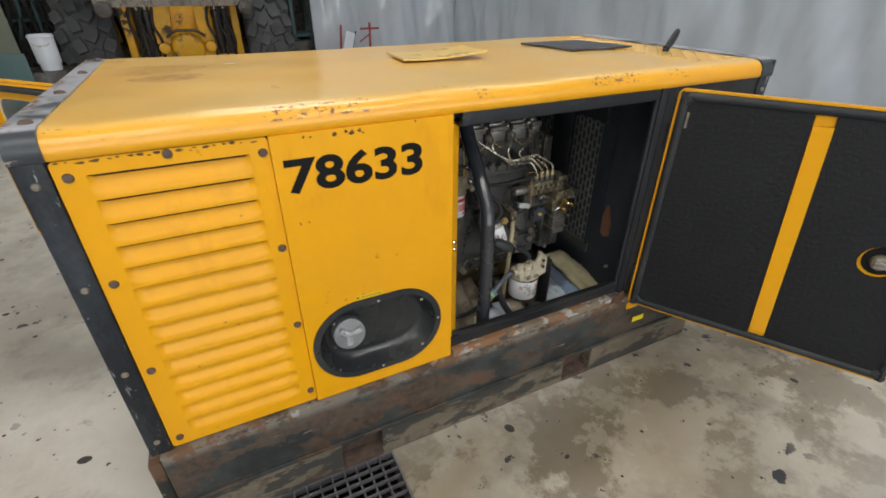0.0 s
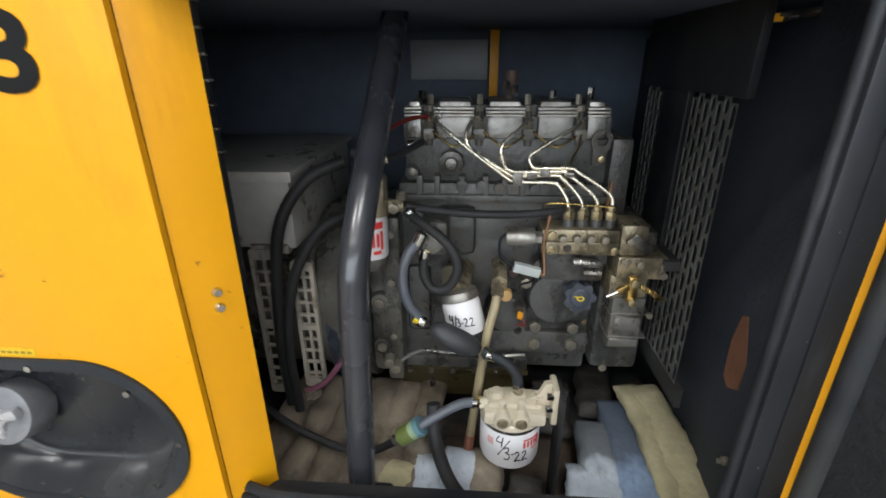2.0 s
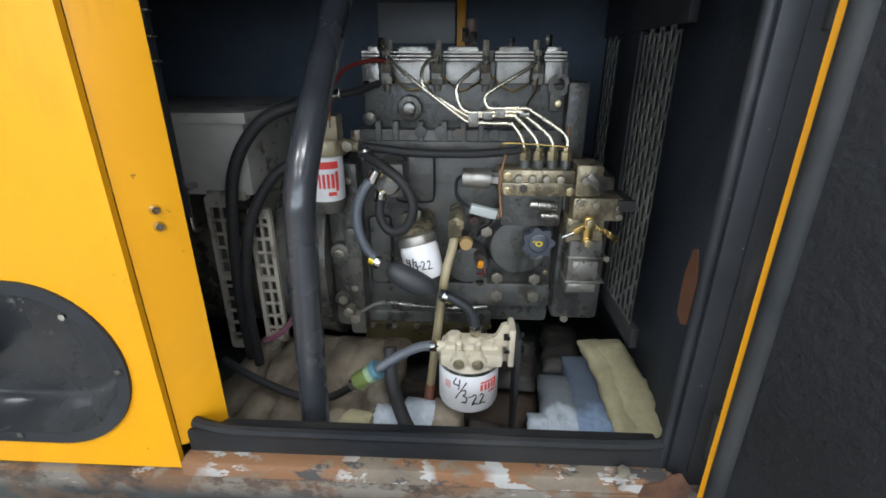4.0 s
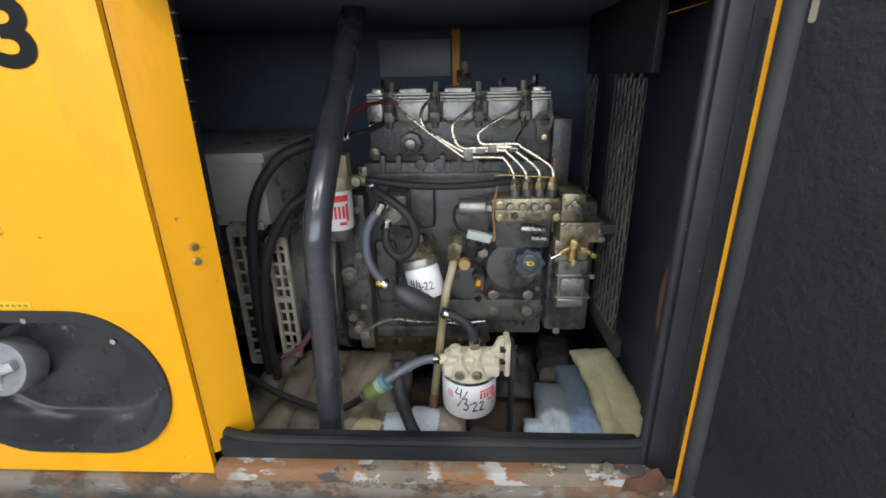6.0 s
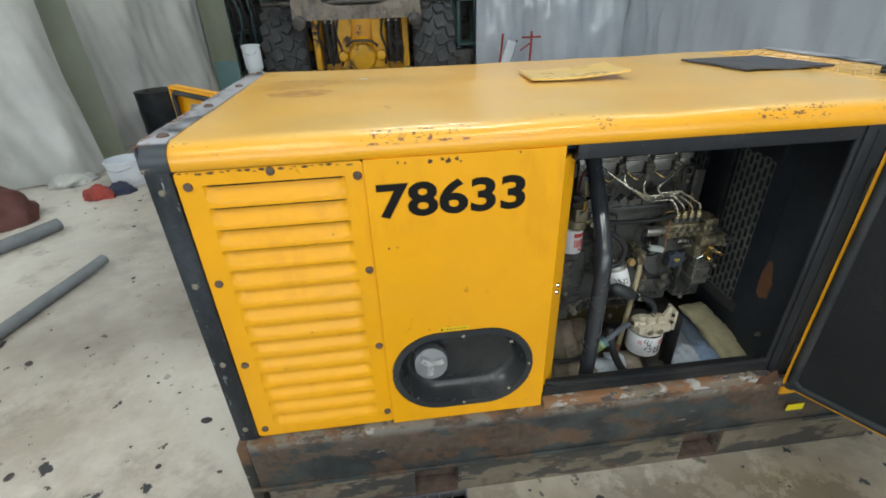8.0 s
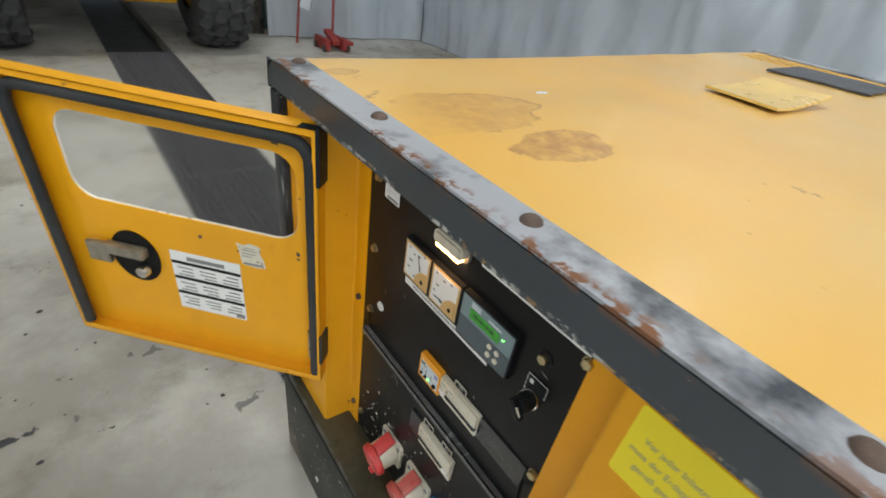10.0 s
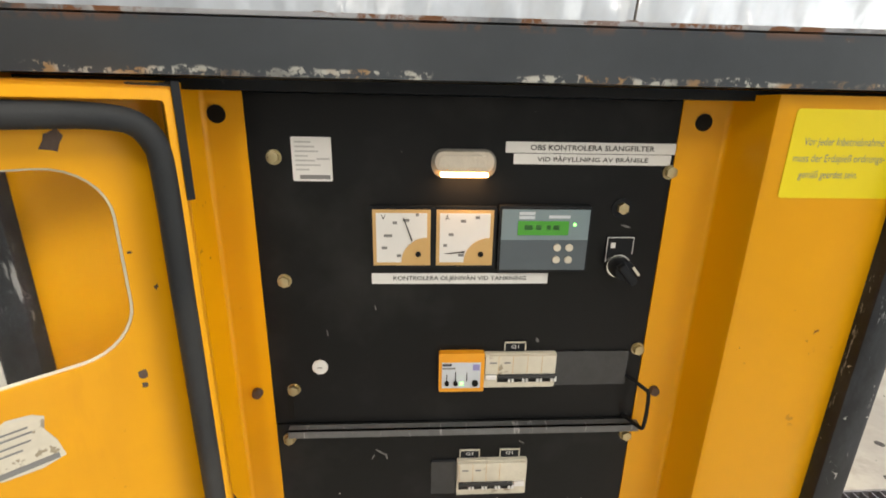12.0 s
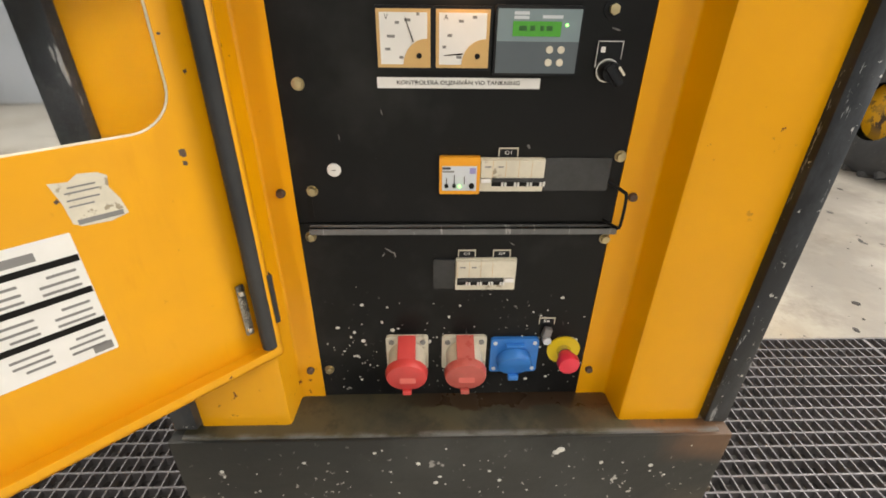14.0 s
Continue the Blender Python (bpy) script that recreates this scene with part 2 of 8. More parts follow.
def skirt_wear(t, c, r):
    """White plaster splashes, a rusty upper corner, brown mud low down at the ends."""
    y, z = height(t, "Y"), height(t)
    corner = calc(t, "MULTIPLY", span(t, calc(t, "ADD", y, calc(t, "MULTIPLY", fuzz(t, 9, 4), 0.12)), 0.18, 0.08), span(t, calc(t, "ADD", z, calc(t, "MULTIPLY", fuzz(t, 7, 4), 0.12)), 0.26, 0.32))
    c = blend(t, calc(t, "MULTIPLY", corner, 0.85), c, (0.13, 0.066, 0.034))
    ends = calc(t, "MAXIMUM", span(t, y, 0.85, 0.96), span(t, y, 0.10, 0.0, 0, 0.5))
    mud = calc(t, "MULTIPLY", ends, calc(t, "MULTIPLY", span(t, z, 0.16, 0.05), span(t, fuzz(t, 8, 6, 0.65), 0.36, 0.55, 0, 0.9)))
    c = blend(t, mud, c, (0.16, 0.13, 0.085))
    smear = span(t, fuzz(t, 4, 6, 0.65, (1, 0.5, 1.6)), 0.5, 0.68, 0, 0.3)
    c = blend(t, smear, c, (0.045, 0.042, 0.034))
    return specks(0.02, 0.3, (0.5, 0.49, 0.46), 55)(t, c, r)


def concrete_wear_shade(t, c, r):
    st = span(t, fuzz(t, 0.8, 7, 0.65), 0.45, 0.63, 0, 0.7)
    c = blend(t, st, c, (0.2, 0.165, 0.12))
    s = t.nodes.new("ShaderNodeSeparateXYZ")
    t.links.new(coord(t), s.inputs[0])
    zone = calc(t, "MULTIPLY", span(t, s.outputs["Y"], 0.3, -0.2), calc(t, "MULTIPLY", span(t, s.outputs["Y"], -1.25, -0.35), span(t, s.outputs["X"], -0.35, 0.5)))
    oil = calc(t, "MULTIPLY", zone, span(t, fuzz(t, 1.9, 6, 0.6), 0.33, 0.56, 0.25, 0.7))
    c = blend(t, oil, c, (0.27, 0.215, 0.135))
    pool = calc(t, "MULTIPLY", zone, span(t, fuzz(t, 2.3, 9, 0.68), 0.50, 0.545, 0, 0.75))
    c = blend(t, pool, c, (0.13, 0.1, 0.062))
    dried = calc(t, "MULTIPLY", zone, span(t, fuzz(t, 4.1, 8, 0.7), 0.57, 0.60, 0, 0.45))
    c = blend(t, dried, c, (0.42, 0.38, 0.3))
    # darker, greyer floor south of the machine
    south_grey = calc(t, "MULTIPLY", span(t, s.outputs["Y"], -0.75, -1.05), span(t, fuzz(t, 2.0, 7, 0.62), 0.28, 0.55, 0.4, 0.85))
    c = blend(t, south_grey, c, (0.2, 0.185, 0.17))
    # shade on the floor behind the machine, painted into its colour
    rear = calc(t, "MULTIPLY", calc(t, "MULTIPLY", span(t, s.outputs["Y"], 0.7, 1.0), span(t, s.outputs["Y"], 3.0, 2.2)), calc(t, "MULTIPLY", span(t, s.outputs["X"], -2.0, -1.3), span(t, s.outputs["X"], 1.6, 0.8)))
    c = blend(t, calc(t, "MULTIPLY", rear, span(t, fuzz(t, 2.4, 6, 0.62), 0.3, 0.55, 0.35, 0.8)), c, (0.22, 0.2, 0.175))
    st2 = span(t, fuzz(t, 2.7, 7, 0.7), 0.53, 0.66, 0, 0.5)
    c = blend(t, st2, c, (0.15, 0.125, 0.1))
    drop = calc(t, "MULTIPLY", span(t, fuzz(t, 11, 4, 0.55), 0.665, 0.68), span(t, fuzz(t, 0.8, 2), 0.42, 0.56))
    c = blend(t, drop, c, (0.03, 0.03, 0.035))
    spot = span(t, fuzz(t, 26, 2), 0.73, 0.75)
    c = blend(t, spot, c, (0.05, 0.045, 0.05))
    wet = span(t, fuzz(t, 1.3, 4), 0.45, 0.65)
    return c, span(t, wet, 0, 1, 0.34, 0.62)


def film_wear(t, c, r):
    dirt = span(t, fuzz(t, 1.4, 6, 0.6, (1, 1, 0.4)), 0.42, 0.75, 0, 0.45)
    return blend(t, dirt, c, (0.33, 0.35, 0.36)), r


def grease(t, c, r):
    """Dry brown dust on the high spots, wet black oil in streaks."""
    k = span(t, fuzz(t, 9, 5), 0.45, 0.68)
    d = span(t, fuzz(t, 26, 5), 0.56, 0.68, 0, 0.7)
    c = blend(t, d, c, (0.13, 0.1, 0.07))
    oil = span(t, fuzz(t, 13, 6, 0.66, (1, 1, 0.6)), 0.50, 0.58, 0, 0.6)
    c = blend(t, oil, c, (0.02, 0.018, 0.015))
    return c, calc(t, "SUBTRACT", span(t, k, 0, 1, 0.28, 0.62), calc(t, "MULTIPLY", oil, 0.15))


def cloth_wear(t, c, r):
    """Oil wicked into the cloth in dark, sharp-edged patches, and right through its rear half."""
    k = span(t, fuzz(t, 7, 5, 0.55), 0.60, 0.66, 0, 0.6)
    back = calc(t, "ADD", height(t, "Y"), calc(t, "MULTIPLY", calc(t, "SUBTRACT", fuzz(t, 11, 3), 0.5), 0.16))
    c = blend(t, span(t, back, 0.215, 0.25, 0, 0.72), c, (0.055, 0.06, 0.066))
    seam = span(t, fuzz(t, 120, 2, 0.5, (1, 0.25, 1)), 0.6, 0.7, 0, 0.25)
    c = blend(t, seam, c, (0.1, 0.09, 0.075))
    return blend(t, k, c, (0.09, 0.07, 0.045)), calc(t, "SUBTRACT", r, calc(t, "MULTIPLY", k, 0.3))


def soak_wear(t, c, r):
    """Brown oil patches on cloth that has been trodden and crumpled."""
    k = span(t, fuzz(t, 9, 5, 0.6), 0.5, 0.62, 0, 0.75)
    c = blend(t, k, c, (0.075, 0.055, 0.035))
    pale = span(t, fuzz(t, 6, 4), 0.62, 0.7, 0, 0.5)
    return blend(t, pale, c, (0.5, 0.46, 0.38)), calc(t, "SUBTRACT", r, calc(t, "MULTIPLY", k, 0.25))


Y = (0.80, 0.372, 0.004)
YELLOW = material("yellow_paint", Y, 0.38, vary=0.06, scale=2.5, bump=0.03, bump_scale=25, coat=0.05, spec=0.32, extra=yellow_wear)
ROOFY = material("yellow_roof_paint", Y, 0.36, vary=0.06, scale=2.5, bump=0.05, bump_scale=9, coat=0.5, extra=roof_wear_glare)
BLACK = material("black_paint", (0.012, 0.014, 0.0175), 0.42, spec=0.16, vary=0.2, bump=0.04, bump_scale=40, extra=scuffs((0.3, 0.3, 0.3), 0.7))


def post_wear(t, c, r):
    """Bluish abrasion, pale scratches and knocks down to grey primer."""
    rub = span(t, fuzz(t, 5, 7, 0.72, (1, 1, 0.5)), 0.46, 0.66, 0, 0.6)
    c = blend(t, rub, c, (0.075, 0.085, 0.1))
    sc = span(t, fuzz(t, 30, 6, 0.7, (2, 2, 0.35)), 0.62, 0.65, 0, 0.85)
    c = blend(t, sc, c, (0.32, 0.33, 0.34))
    dot = span(t, fuzz(t, 85, 3), 0.685, 0.705)
    return blend(t, dot, c, (0.45, 0.45, 0.43)), r


POST = material("scratched_black_paint", (0.014, 0.017, 0.022), 0.4, spec=0.3, vary=0.3, bump=0.06, bump_scale=40, extra=post_wear)
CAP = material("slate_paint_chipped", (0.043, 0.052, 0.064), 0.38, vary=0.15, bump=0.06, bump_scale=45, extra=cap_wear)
SKID = material("rusty_black_steel", (0.03, 0.034, 0.036), 0.6, vary=0.25, bump=0.35, bump_scale=38, extra=skid_wear)
STEPM = material("trodden_step_steel", (0.20, 0.165, 0.125), 0.62, vary=0.3, scale=14, bump=0.45, bump_scale=60, extra=step_wear)
MUDDY = material("muddy_steel", (0.165, 0.138, 0.10), 0.75, vary=0.3, scale=6, bump=0.35, bump_scale=40, extra=rail_wear)
SKIRT = material("splashed_black_steel", (0.0145, 0.0165, 0.0165), 0.5, vary=0.2, bump=0.2, bump_scale=38, extra=skirt_wear)
PANEL = material("panel_black", (0.007, 0.0075, 0.0085), 0.36, spec=0.2, vary=0.2, bump=0.04, bump_scale=90, extra=specks(0.33, 0.56))
LINING = material("bay_lining", (0.10, 0.125, 0.165), 0.65, spec=0.25, vary=0.25, scale=4, bump=0.25, bump_scale=200)
DIVM = material("dusty_divider_foam", (0.036, 0.042, 0.052), 0.6, spec=0.25, vary=0.25, scale=5, bump=0.4, bump_scale=90)
JAMBM = material("scraped_jamb_paint", (0.022, 0.024, 0.028), 0.42, spec=0.3, vary=0.25, scale=7, bump=0.06, bump_scale=40, extra=nicks)
FOAM = material("black_foam", (0.0115, 0.0125, 0.0148), 0.6, spec=0.3, vary=0.25, scale=4, bump=0.8, bump_scale=70)
RUBBER = material("rubber", (0.024, 0.027, 0.031), 0.55, spec=0.25, vary=0.2, bump=0.12, bump_scale=120, extra=scuffs((0.2, 0.2, 0.2), 0.72))
CONC = material("concrete", (0.60, 0.575, 0.52), 0.5, vary=0.14, scale=1.6, bump=0.12, bump_scale=28, extra=concrete_wear_shade)
PIT = material("drain_sludge", (0.022, 0.02, 0.02), 0.35, vary=0.4, scale=5)
GALV = material("galvanised_steel", (0.19, 0.185, 0.2), 0.5, 0.5, vary=0.25, scale=9, bump=0.1)
WALLM = material("grey_wall", (0.5, 0.52, 0.53), 0.7, vary=0.1, scale=1.2, bump=0.08, bump_scale=12, extra=film_wear)
CEILM = material("ceiling_sheet", (0.55, 0.56, 0.56), 0.7, vary=0.08, scale=1.0)
FILM = material("plastic_film", (0.47, 0.52, 0.595), 0.19, vary=0.1, scale=1.3, bump=0.1, bump_scale=14, spec=0.8, extra=film_wear)
def wrinkles(mat, strength):
    """Long slanting creases of hanging plastic."""
    t = mat.node_tree
    wr = node(t, "Mapping", Vector=coord(t), Rotation=(-0.42, 0.0, 0.0))
    wr = node(t, "Mapping", Vector=wr.outputs[0], Scale=(1.0, 1.0, 0.17))
    wr = node(t, "TexNoise", Vector=wr.outputs[0], Scale=7.0, Detail=4.0, Roughness=0.55)
    wr.noise_type = "RIDGED_MULTIFRACTAL"
    wrb = node(t, "Bump", Height=wr.outputs[0])
    wrb.inputs["Strength"].default_value, wrb.inputs["Distance"].default_value = strength, 0.03
    t.links.new(wrb.outputs[0], t.nodes["Principled BSDF"].inputs["Normal"])


wrinkles(FILM, 0.3)


def ledge_wear_highlight(t, c, r):
    """Standing water stains: dried olive slime with tide marks, a wet brown patch along the plate, rust at one end; a
    painted highlight on the scratched lip.
    """
    slime = span(t, fuzz(t, 9, 7, 0.66), 0.40, 0.56, 0, 0.9)
    c = blend(t, slime, c, (0.078, 0.070, 0.043))
    dark = span(t, fuzz(t, 15, 6, 0.7), 0.52, 0.60, 0, 0.7)
    c = blend(t, dark, c, (0.035, 0.034, 0.026))
    wob = calc(t, "MULTIPLY", calc(t, "SUBTRACT", fuzz(t, 14, 5), 0.5), 0.075)
    wet = calc(t, "MULTIPLY", span(t, calc(t, "ADD", height(t, "X"), wob), 0.043, 0.047), span(t, height(t, "Y"), 0.62, 0.52))
    c = blend(t, calc(t, "MULTIPLY", wet, 0.9), c, (0.04, 0.022, 0.012))
    end_rust = calc(t, "MULTIPLY", span(t, height(t, "Y"), 0.26, 0.12), span(t, fuzz(t, 12, 6, 0.65), 0.38, 0.52, 0, 0.9))
    c = blend(t, end_rust, c, (0.19, 0.095, 0.045))
    # scratched front lip, its edge highlight painted in as pale grey
    brink = calc(t, "MULTIPLY", span(t, height(t, "X"), -0.004, -0.011), span(t, fuzz(t, 18, 5, 0.65, (1, 0.5, 1)), 0.42, 0.55, 0, 0.8))
    return blend(t, brink, c, (0.16, 0.165, 0.165)), calc(t, "SUBTRACT", r, calc(t, "MULTIPLY", wet, 0.14))


WETG = material("wet_grime", (0.036, 0.035, 0.026), 0.42, vary=0.35, scale=7, bump=0.25, bump_scale=40, extra=ledge_wear_highlight)
FILM2 = material("dusty_plastic_film", (0.49, 0.495, 0.48), 0.45, vary=0.2, scale=1.1, bump=0.5, bump_scale=7, extra=film_wear)
wrinkles(FILM2, 0.6)
TARP = material("green_tarpaulin", (0.19, 0.205, 0.155), 0.6, vary=0.15, scale=2, bump=0.1)
IRON = material("engine_black_iron", (0.098, 0.098, 0.092), 0.36, 0.2, vary=0.35, scale=9, bump=0.45, bump_scale=110, extra=grease)
IRON2 = material("engine_grey_iron", (0.14, 0.135, 0.118), 0.42, 0.3, vary=0.35, scale=12, bump=0.35, bump_scale=120, extra=grease)
ALU = material("dull_aluminium", (0.4, 0.385, 0.35), 0.38, 0.85, vary=0.25, scale=14, bump=0.25, bump_scale=140, extra=grease)
COVER = material("cast_cover_grey", (0.31, 0.30, 0.28), 0.42, 0.6, vary=0.2, scale=10, bump=0.3, bump_scale=120, extra=grease)
ZINC = material("yellowed_zinc", (0.5, 0.42, 0.25), 0.3, 0.9, vary=0.25, scale=20, bump=0.1)
PUMPM = material("pump_casting", (0.34, 0.29, 0.19), 0.4, 0.55, vary=0.3, scale=16, bump=0.3, bump_scale=130, extra=grease)
STEEL = material("bright_steel", (0.62, 0.61, 0.58), 0.2, 1.0, vary=0.15, scale=20, bump=0.05)
BRASS = material("brass", (0.6, 0.42, 0.15), 0.3, 1.0, vary=0.2, scale=20)
LINE = material("steel_fuel_line", (0.78, 0.72, 0.58), 0.26, 0.9, vary=0.15, scale=30)
BOLT = material("bolt_head", (0.33, 0.3, 0.24), 0.4, 0.7, vary=0.3, scale=40, bump=0.1)
RUSTY = material("flaking_rust", (0.105, 0.05, 0.028), 0.85, vary=0.45, scale=22, bump=0.5, bump_scale=120)
RUSTB = material("rusty_bolt", (0.12, 0.082, 0.065), 0.7, 0.3, vary=0.4, scale=40, bump=0.3)
CANW = material("white_filter_can", (0.8, 0.79, 0.8), 0.3, vary=0.04, scale=6)
CREAM = material("cream_filter_head", (0.56, 0.5, 0.38), 0.5, vary=0.18, scale=14, bump=0.2, bump_scale=130, extra=chips((0.16, 0.11, 0.06), 60, 9, 0.58))
HOSE = material("black_hose", (0.027, 0.027, 0.028), 0.55, spec=0.3, vary=0.2, scale=20, bump=0.1, bump_scale=160)
GHOSE = material("grey_hose", (0.1, 0.11, 0.13), 0.4, vary=0.2, scale=15)
CLEARH = material("amber_tube", (0.3, 0.25, 0.15), 0.35, vary=0.25, scale=12)
BLUEPAINT = material("blue_steel_paint", (0.05, 0.058, 0.075), 0.28, 0.1, vary=0.2, scale=10, coat=0.3)
TUBEM = material("dark_tube_paint", (0.04, 0.043, 0.05), 0.25, 0.1, vary=0.15, scale=6, coat=0.3)
OLIVE = material("oily_sump", (0.055, 0.043, 0.018), 0.3, 0.2, vary=0.35, scale=12, bump=0.2)
ALTG = material("alternator_grey", (0.47, 0.455, 0.415), 0.5, vary=0.2, scale=5, bump=0.06, extra=chips((0.2, 0.17, 0.12), 30, 4, 0.58))
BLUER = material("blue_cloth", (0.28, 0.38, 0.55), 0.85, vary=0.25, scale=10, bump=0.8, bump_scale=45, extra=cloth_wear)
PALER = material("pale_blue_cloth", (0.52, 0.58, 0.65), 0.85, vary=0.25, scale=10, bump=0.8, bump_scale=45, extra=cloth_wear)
TANR = material("oil_soaked_cloth", (0.24, 0.2, 0.15), 0.7, vary=0.4, scale=8, bump=0.6, bump_scale=80, extra=soak_wear)
SOAK = material("blackened_cloth", (0.04, 0.036, 0.032), 0.6, vary=0.4, scale=8, bump=0.6, bump_scale=80)
YELR = material("yellowed_cloth", (0.55, 0.5, 0.31), 0.85, vary=0.3, scale=9, bump=0.8, bump_scale=45)
WHITE = material("white_label", (0.78, 0.78, 0.77), 0.4, vary=0.05, scale=12)
AGED = material("aged_white_plastic", (0.66, 0.62, 0.52), 0.4, vary=0.12, scale=20, extra=chips((0.35, 0.3, 0.22), 70, 12, 0.6))
INK = material("black_ink", (0.009, 0.009, 0.009), 0.5, vary=0.1, spec=0.15)
GREY = material("grey_print", (0.22, 0.22, 0.22), 0.5, vary=0.1)
SMOKE = material("smoked_plastic", (0.03, 0.032, 0.036), 0.2, vary=0.2, scale=20)
REDP = material("red_plastic", (0.62, 0.06, 0.06), 0.38, vary=0.1, scale=20)
REDL = material("red_lid_plastic", (0.5, 0.1, 0.085), 0.3, vary=0.12, scale=20)
REDINK = material("red_print", (0.72, 0.06, 0.05), 0.4, vary=0.05)
BLUEP = material("blue_plastic", (0.03, 0.2, 0.62), 0.32, vary=0.08, scale=20)
YELP = material("yellow_plastic", (0.78, 0.58, 0.02), 0.35, vary=0.06)
ORNG = material("orange_plastic", (0.85, 0.36, 0.02), 0.4, vary=0.06)
TANP = material("tan_plastic", (0.62, 0.4, 0.16), 0.4, vary=0.06)
CTRL = material("controller_blue_grey", (0.2, 0.27, 0.3), 0.4, vary=0.05)
CTRL2 = material("controller_dark_grey", (0.09, 0.115, 0.135), 0.4, vary=0.05)
LCD = material("lcd_green", (0.05, 0.26, 0.03), 0.25, vary=0.03, emit=0.2)
LED = material("green_led", (0.2, 1.0, 0.15), 0.3, vary=0.0, emit=3.0)
SIGN = material("yellow_sign", (0.83, 0.68, 0.01), 0.35, vary=0.05, scale=4, extra=chips((0.3, 0.2, 0.03), 40, 6, 0.66))
SCUFF = material("pale_scuff", (0.2, 0.2, 0.195), 0.7, vary=0.4, scale=90)
FADED = material("faded_yellow_label", (0.72, 0.47, 0.01), 0.4, vary=0.1, scale=30)
OCHRE = material("faded_print", (0.3, 0.2, 0.02), 0.5, vary=0.2, scale=60)
WARM = material("lamp_filament_cover", (1.0, 0.5, 0.16), 0.3, vary=0.0, emit=14.0)
TUBE = material("fluorescent_tube", (1.0, 0.97, 0.92), 0.4, vary=0.0, emit=5.0)
TYRE = material("tyre_rubber", (0.05, 0.053, 0.058), 0.7, vary=0.25, scale=5, bump=0.25, bump_scale=60, extra=scuffs((0.16, 0.16, 0.16), 0.62))
LOADY = material("loader_yellow", (0.7, 0.36, 0.01), 0.4, vary=0.15, scale=3, bump=0.1, extra=chips((0.07, 0.045, 0.03), 12, 2, 0.5))
DARKG = material("dark_machine_steel", (0.05, 0.045, 0.04), 0.6, 0.2, vary=0.3, scale=5, bump=0.3, extra=grease)
TEAL = material("teal_steel", (0.06, 0.12, 0.125), 0.5, vary=0.15, scale=3)
REDS = material("red_steel", (0.3, 0.035, 0.03), 0.5, vary=0.2, scale=5)
PALEP = material("pale_plastic", (0.62, 0.66, 0.72), 0.4, vary=0.08, scale=5)
CARD = material("yellow_board", (0.74, 0.5, 0.13), 0.3, vary=0.1, scale=8, bump=0.05, coat=0.3)
MATR = material("grey_rubber_mat", (0.06, 0.062, 0.075), 0.5, vary=0.15, scale=8, bump=0.15, bump_scale=120)
BROWN = material("brown_cardboard", (0.26, 0.13, 0.06), 0.8, vary=0.15, scale=8)
PINK = material("purple_cable", (0.16, 0.06, 0.09), 0.45, vary=0.1)
REDC = material("red_cable", (0.16, 0.02, 0.015), 0.45, vary=0.2)
GREENF = material("pale_green_plastic", (0.3, 0.4, 0.24), 0.3, vary=0.15, scale=30)
BULB = material("bulb_rubber", (0.034, 0.036, 0.039), 0.5, vary=0.15, scale=20, bump=0.06, bump_scale=120)
POLY = material("pale_grey_plastic", (0.4, 0.43, 0.42), 0.4, vary=0.12, scale=25)
FCAP = material("scuffed_silver_cap", (0.6, 0.61, 0.63), 0.28, 0.6, vary=0.3, scale=18, bump=0.1, bump_scale=60)
LIDCAP = material("worn_grey_cap", (0.2, 0.205, 0.215), 0.4, 0.2, vary=0.25, scale=25, bump=0.1)

GLASS = bpy.data.materials.new("clear_pane")
GLASS.use_nodes = True
gb = GLASS.node_tree.nodes["Principled BSDF"]
gb.inputs["Base Color"].default_value = (0.96, 0.97, 0.97, 1)
gb.inputs["Roughness"].default_value = 0.12
gb.inputs["IOR"].default_value = 1.12
gb.inputs["Transmission Weight"].default_value = 1.0


# ---- mesh tools ----
def finish(bm, fresh, bevel):
    if bevel:
        edges = {e for v in fresh for e in v.link_edges}
        bmesh.ops.bevel(bm, geom=list(edges), offset=bevel, segments=2, affect="EDGES", profile=0.6)


def box(bm, x0, x1, y0, y1, z0, z1, bevel=0.0):
    m = Matrix.LocRotScale(((x0 + x1) / 2, (y0 + y1) / 2, (z0 + z1) / 2), None, (abs(x1 - x0), abs(y1 - y0), abs(z1 - z0)))
    fresh = bmesh.ops.create_cube(bm, size=1, matrix=m)["verts"]
    finish(bm, fresh, bevel)
    return bm


def obox(bm, m, sx, sy, sz, bevel=0.0):
    """A box of that size, centred at the pose m."""
    fresh = bmesh.ops.create_cube(bm, size=1, matrix=m @ Matrix.Diagonal((sx, sy, sz, 1)))["verts"]
    finish(bm, fresh, bevel)
    return bm


def rod(bm, a, b, r, r2=None, seg=16, bevel=0.0):
    a, b = Vector(a), Vector(b)
    d = b - a
    m = Matrix.Translation((a + b) / 2) @ d.to_track_quat("Z", "Y").to_matrix().to_4x4()
    fresh = bmesh.ops.create_cone(bm, cap_ends=True, segments=seg, radius1=r, radius2=r if r2 is None else r2, depth=d.length, matrix=m)["verts"]
    if bevel:
        edges = {e for v in fresh for e in v.link_edges if len({f for f in e.link_faces if len(f.verts) > 4}) == 1}
        bmesh.ops.bevel(bm, geom=list(edges), offset=bevel, segments=2, affect="EDGES", profile=0.6)
    return bm


def hexnut(bm, a, b, r):
    return rod(bm, a, b, r, seg=6, bevel=r * 0.12)


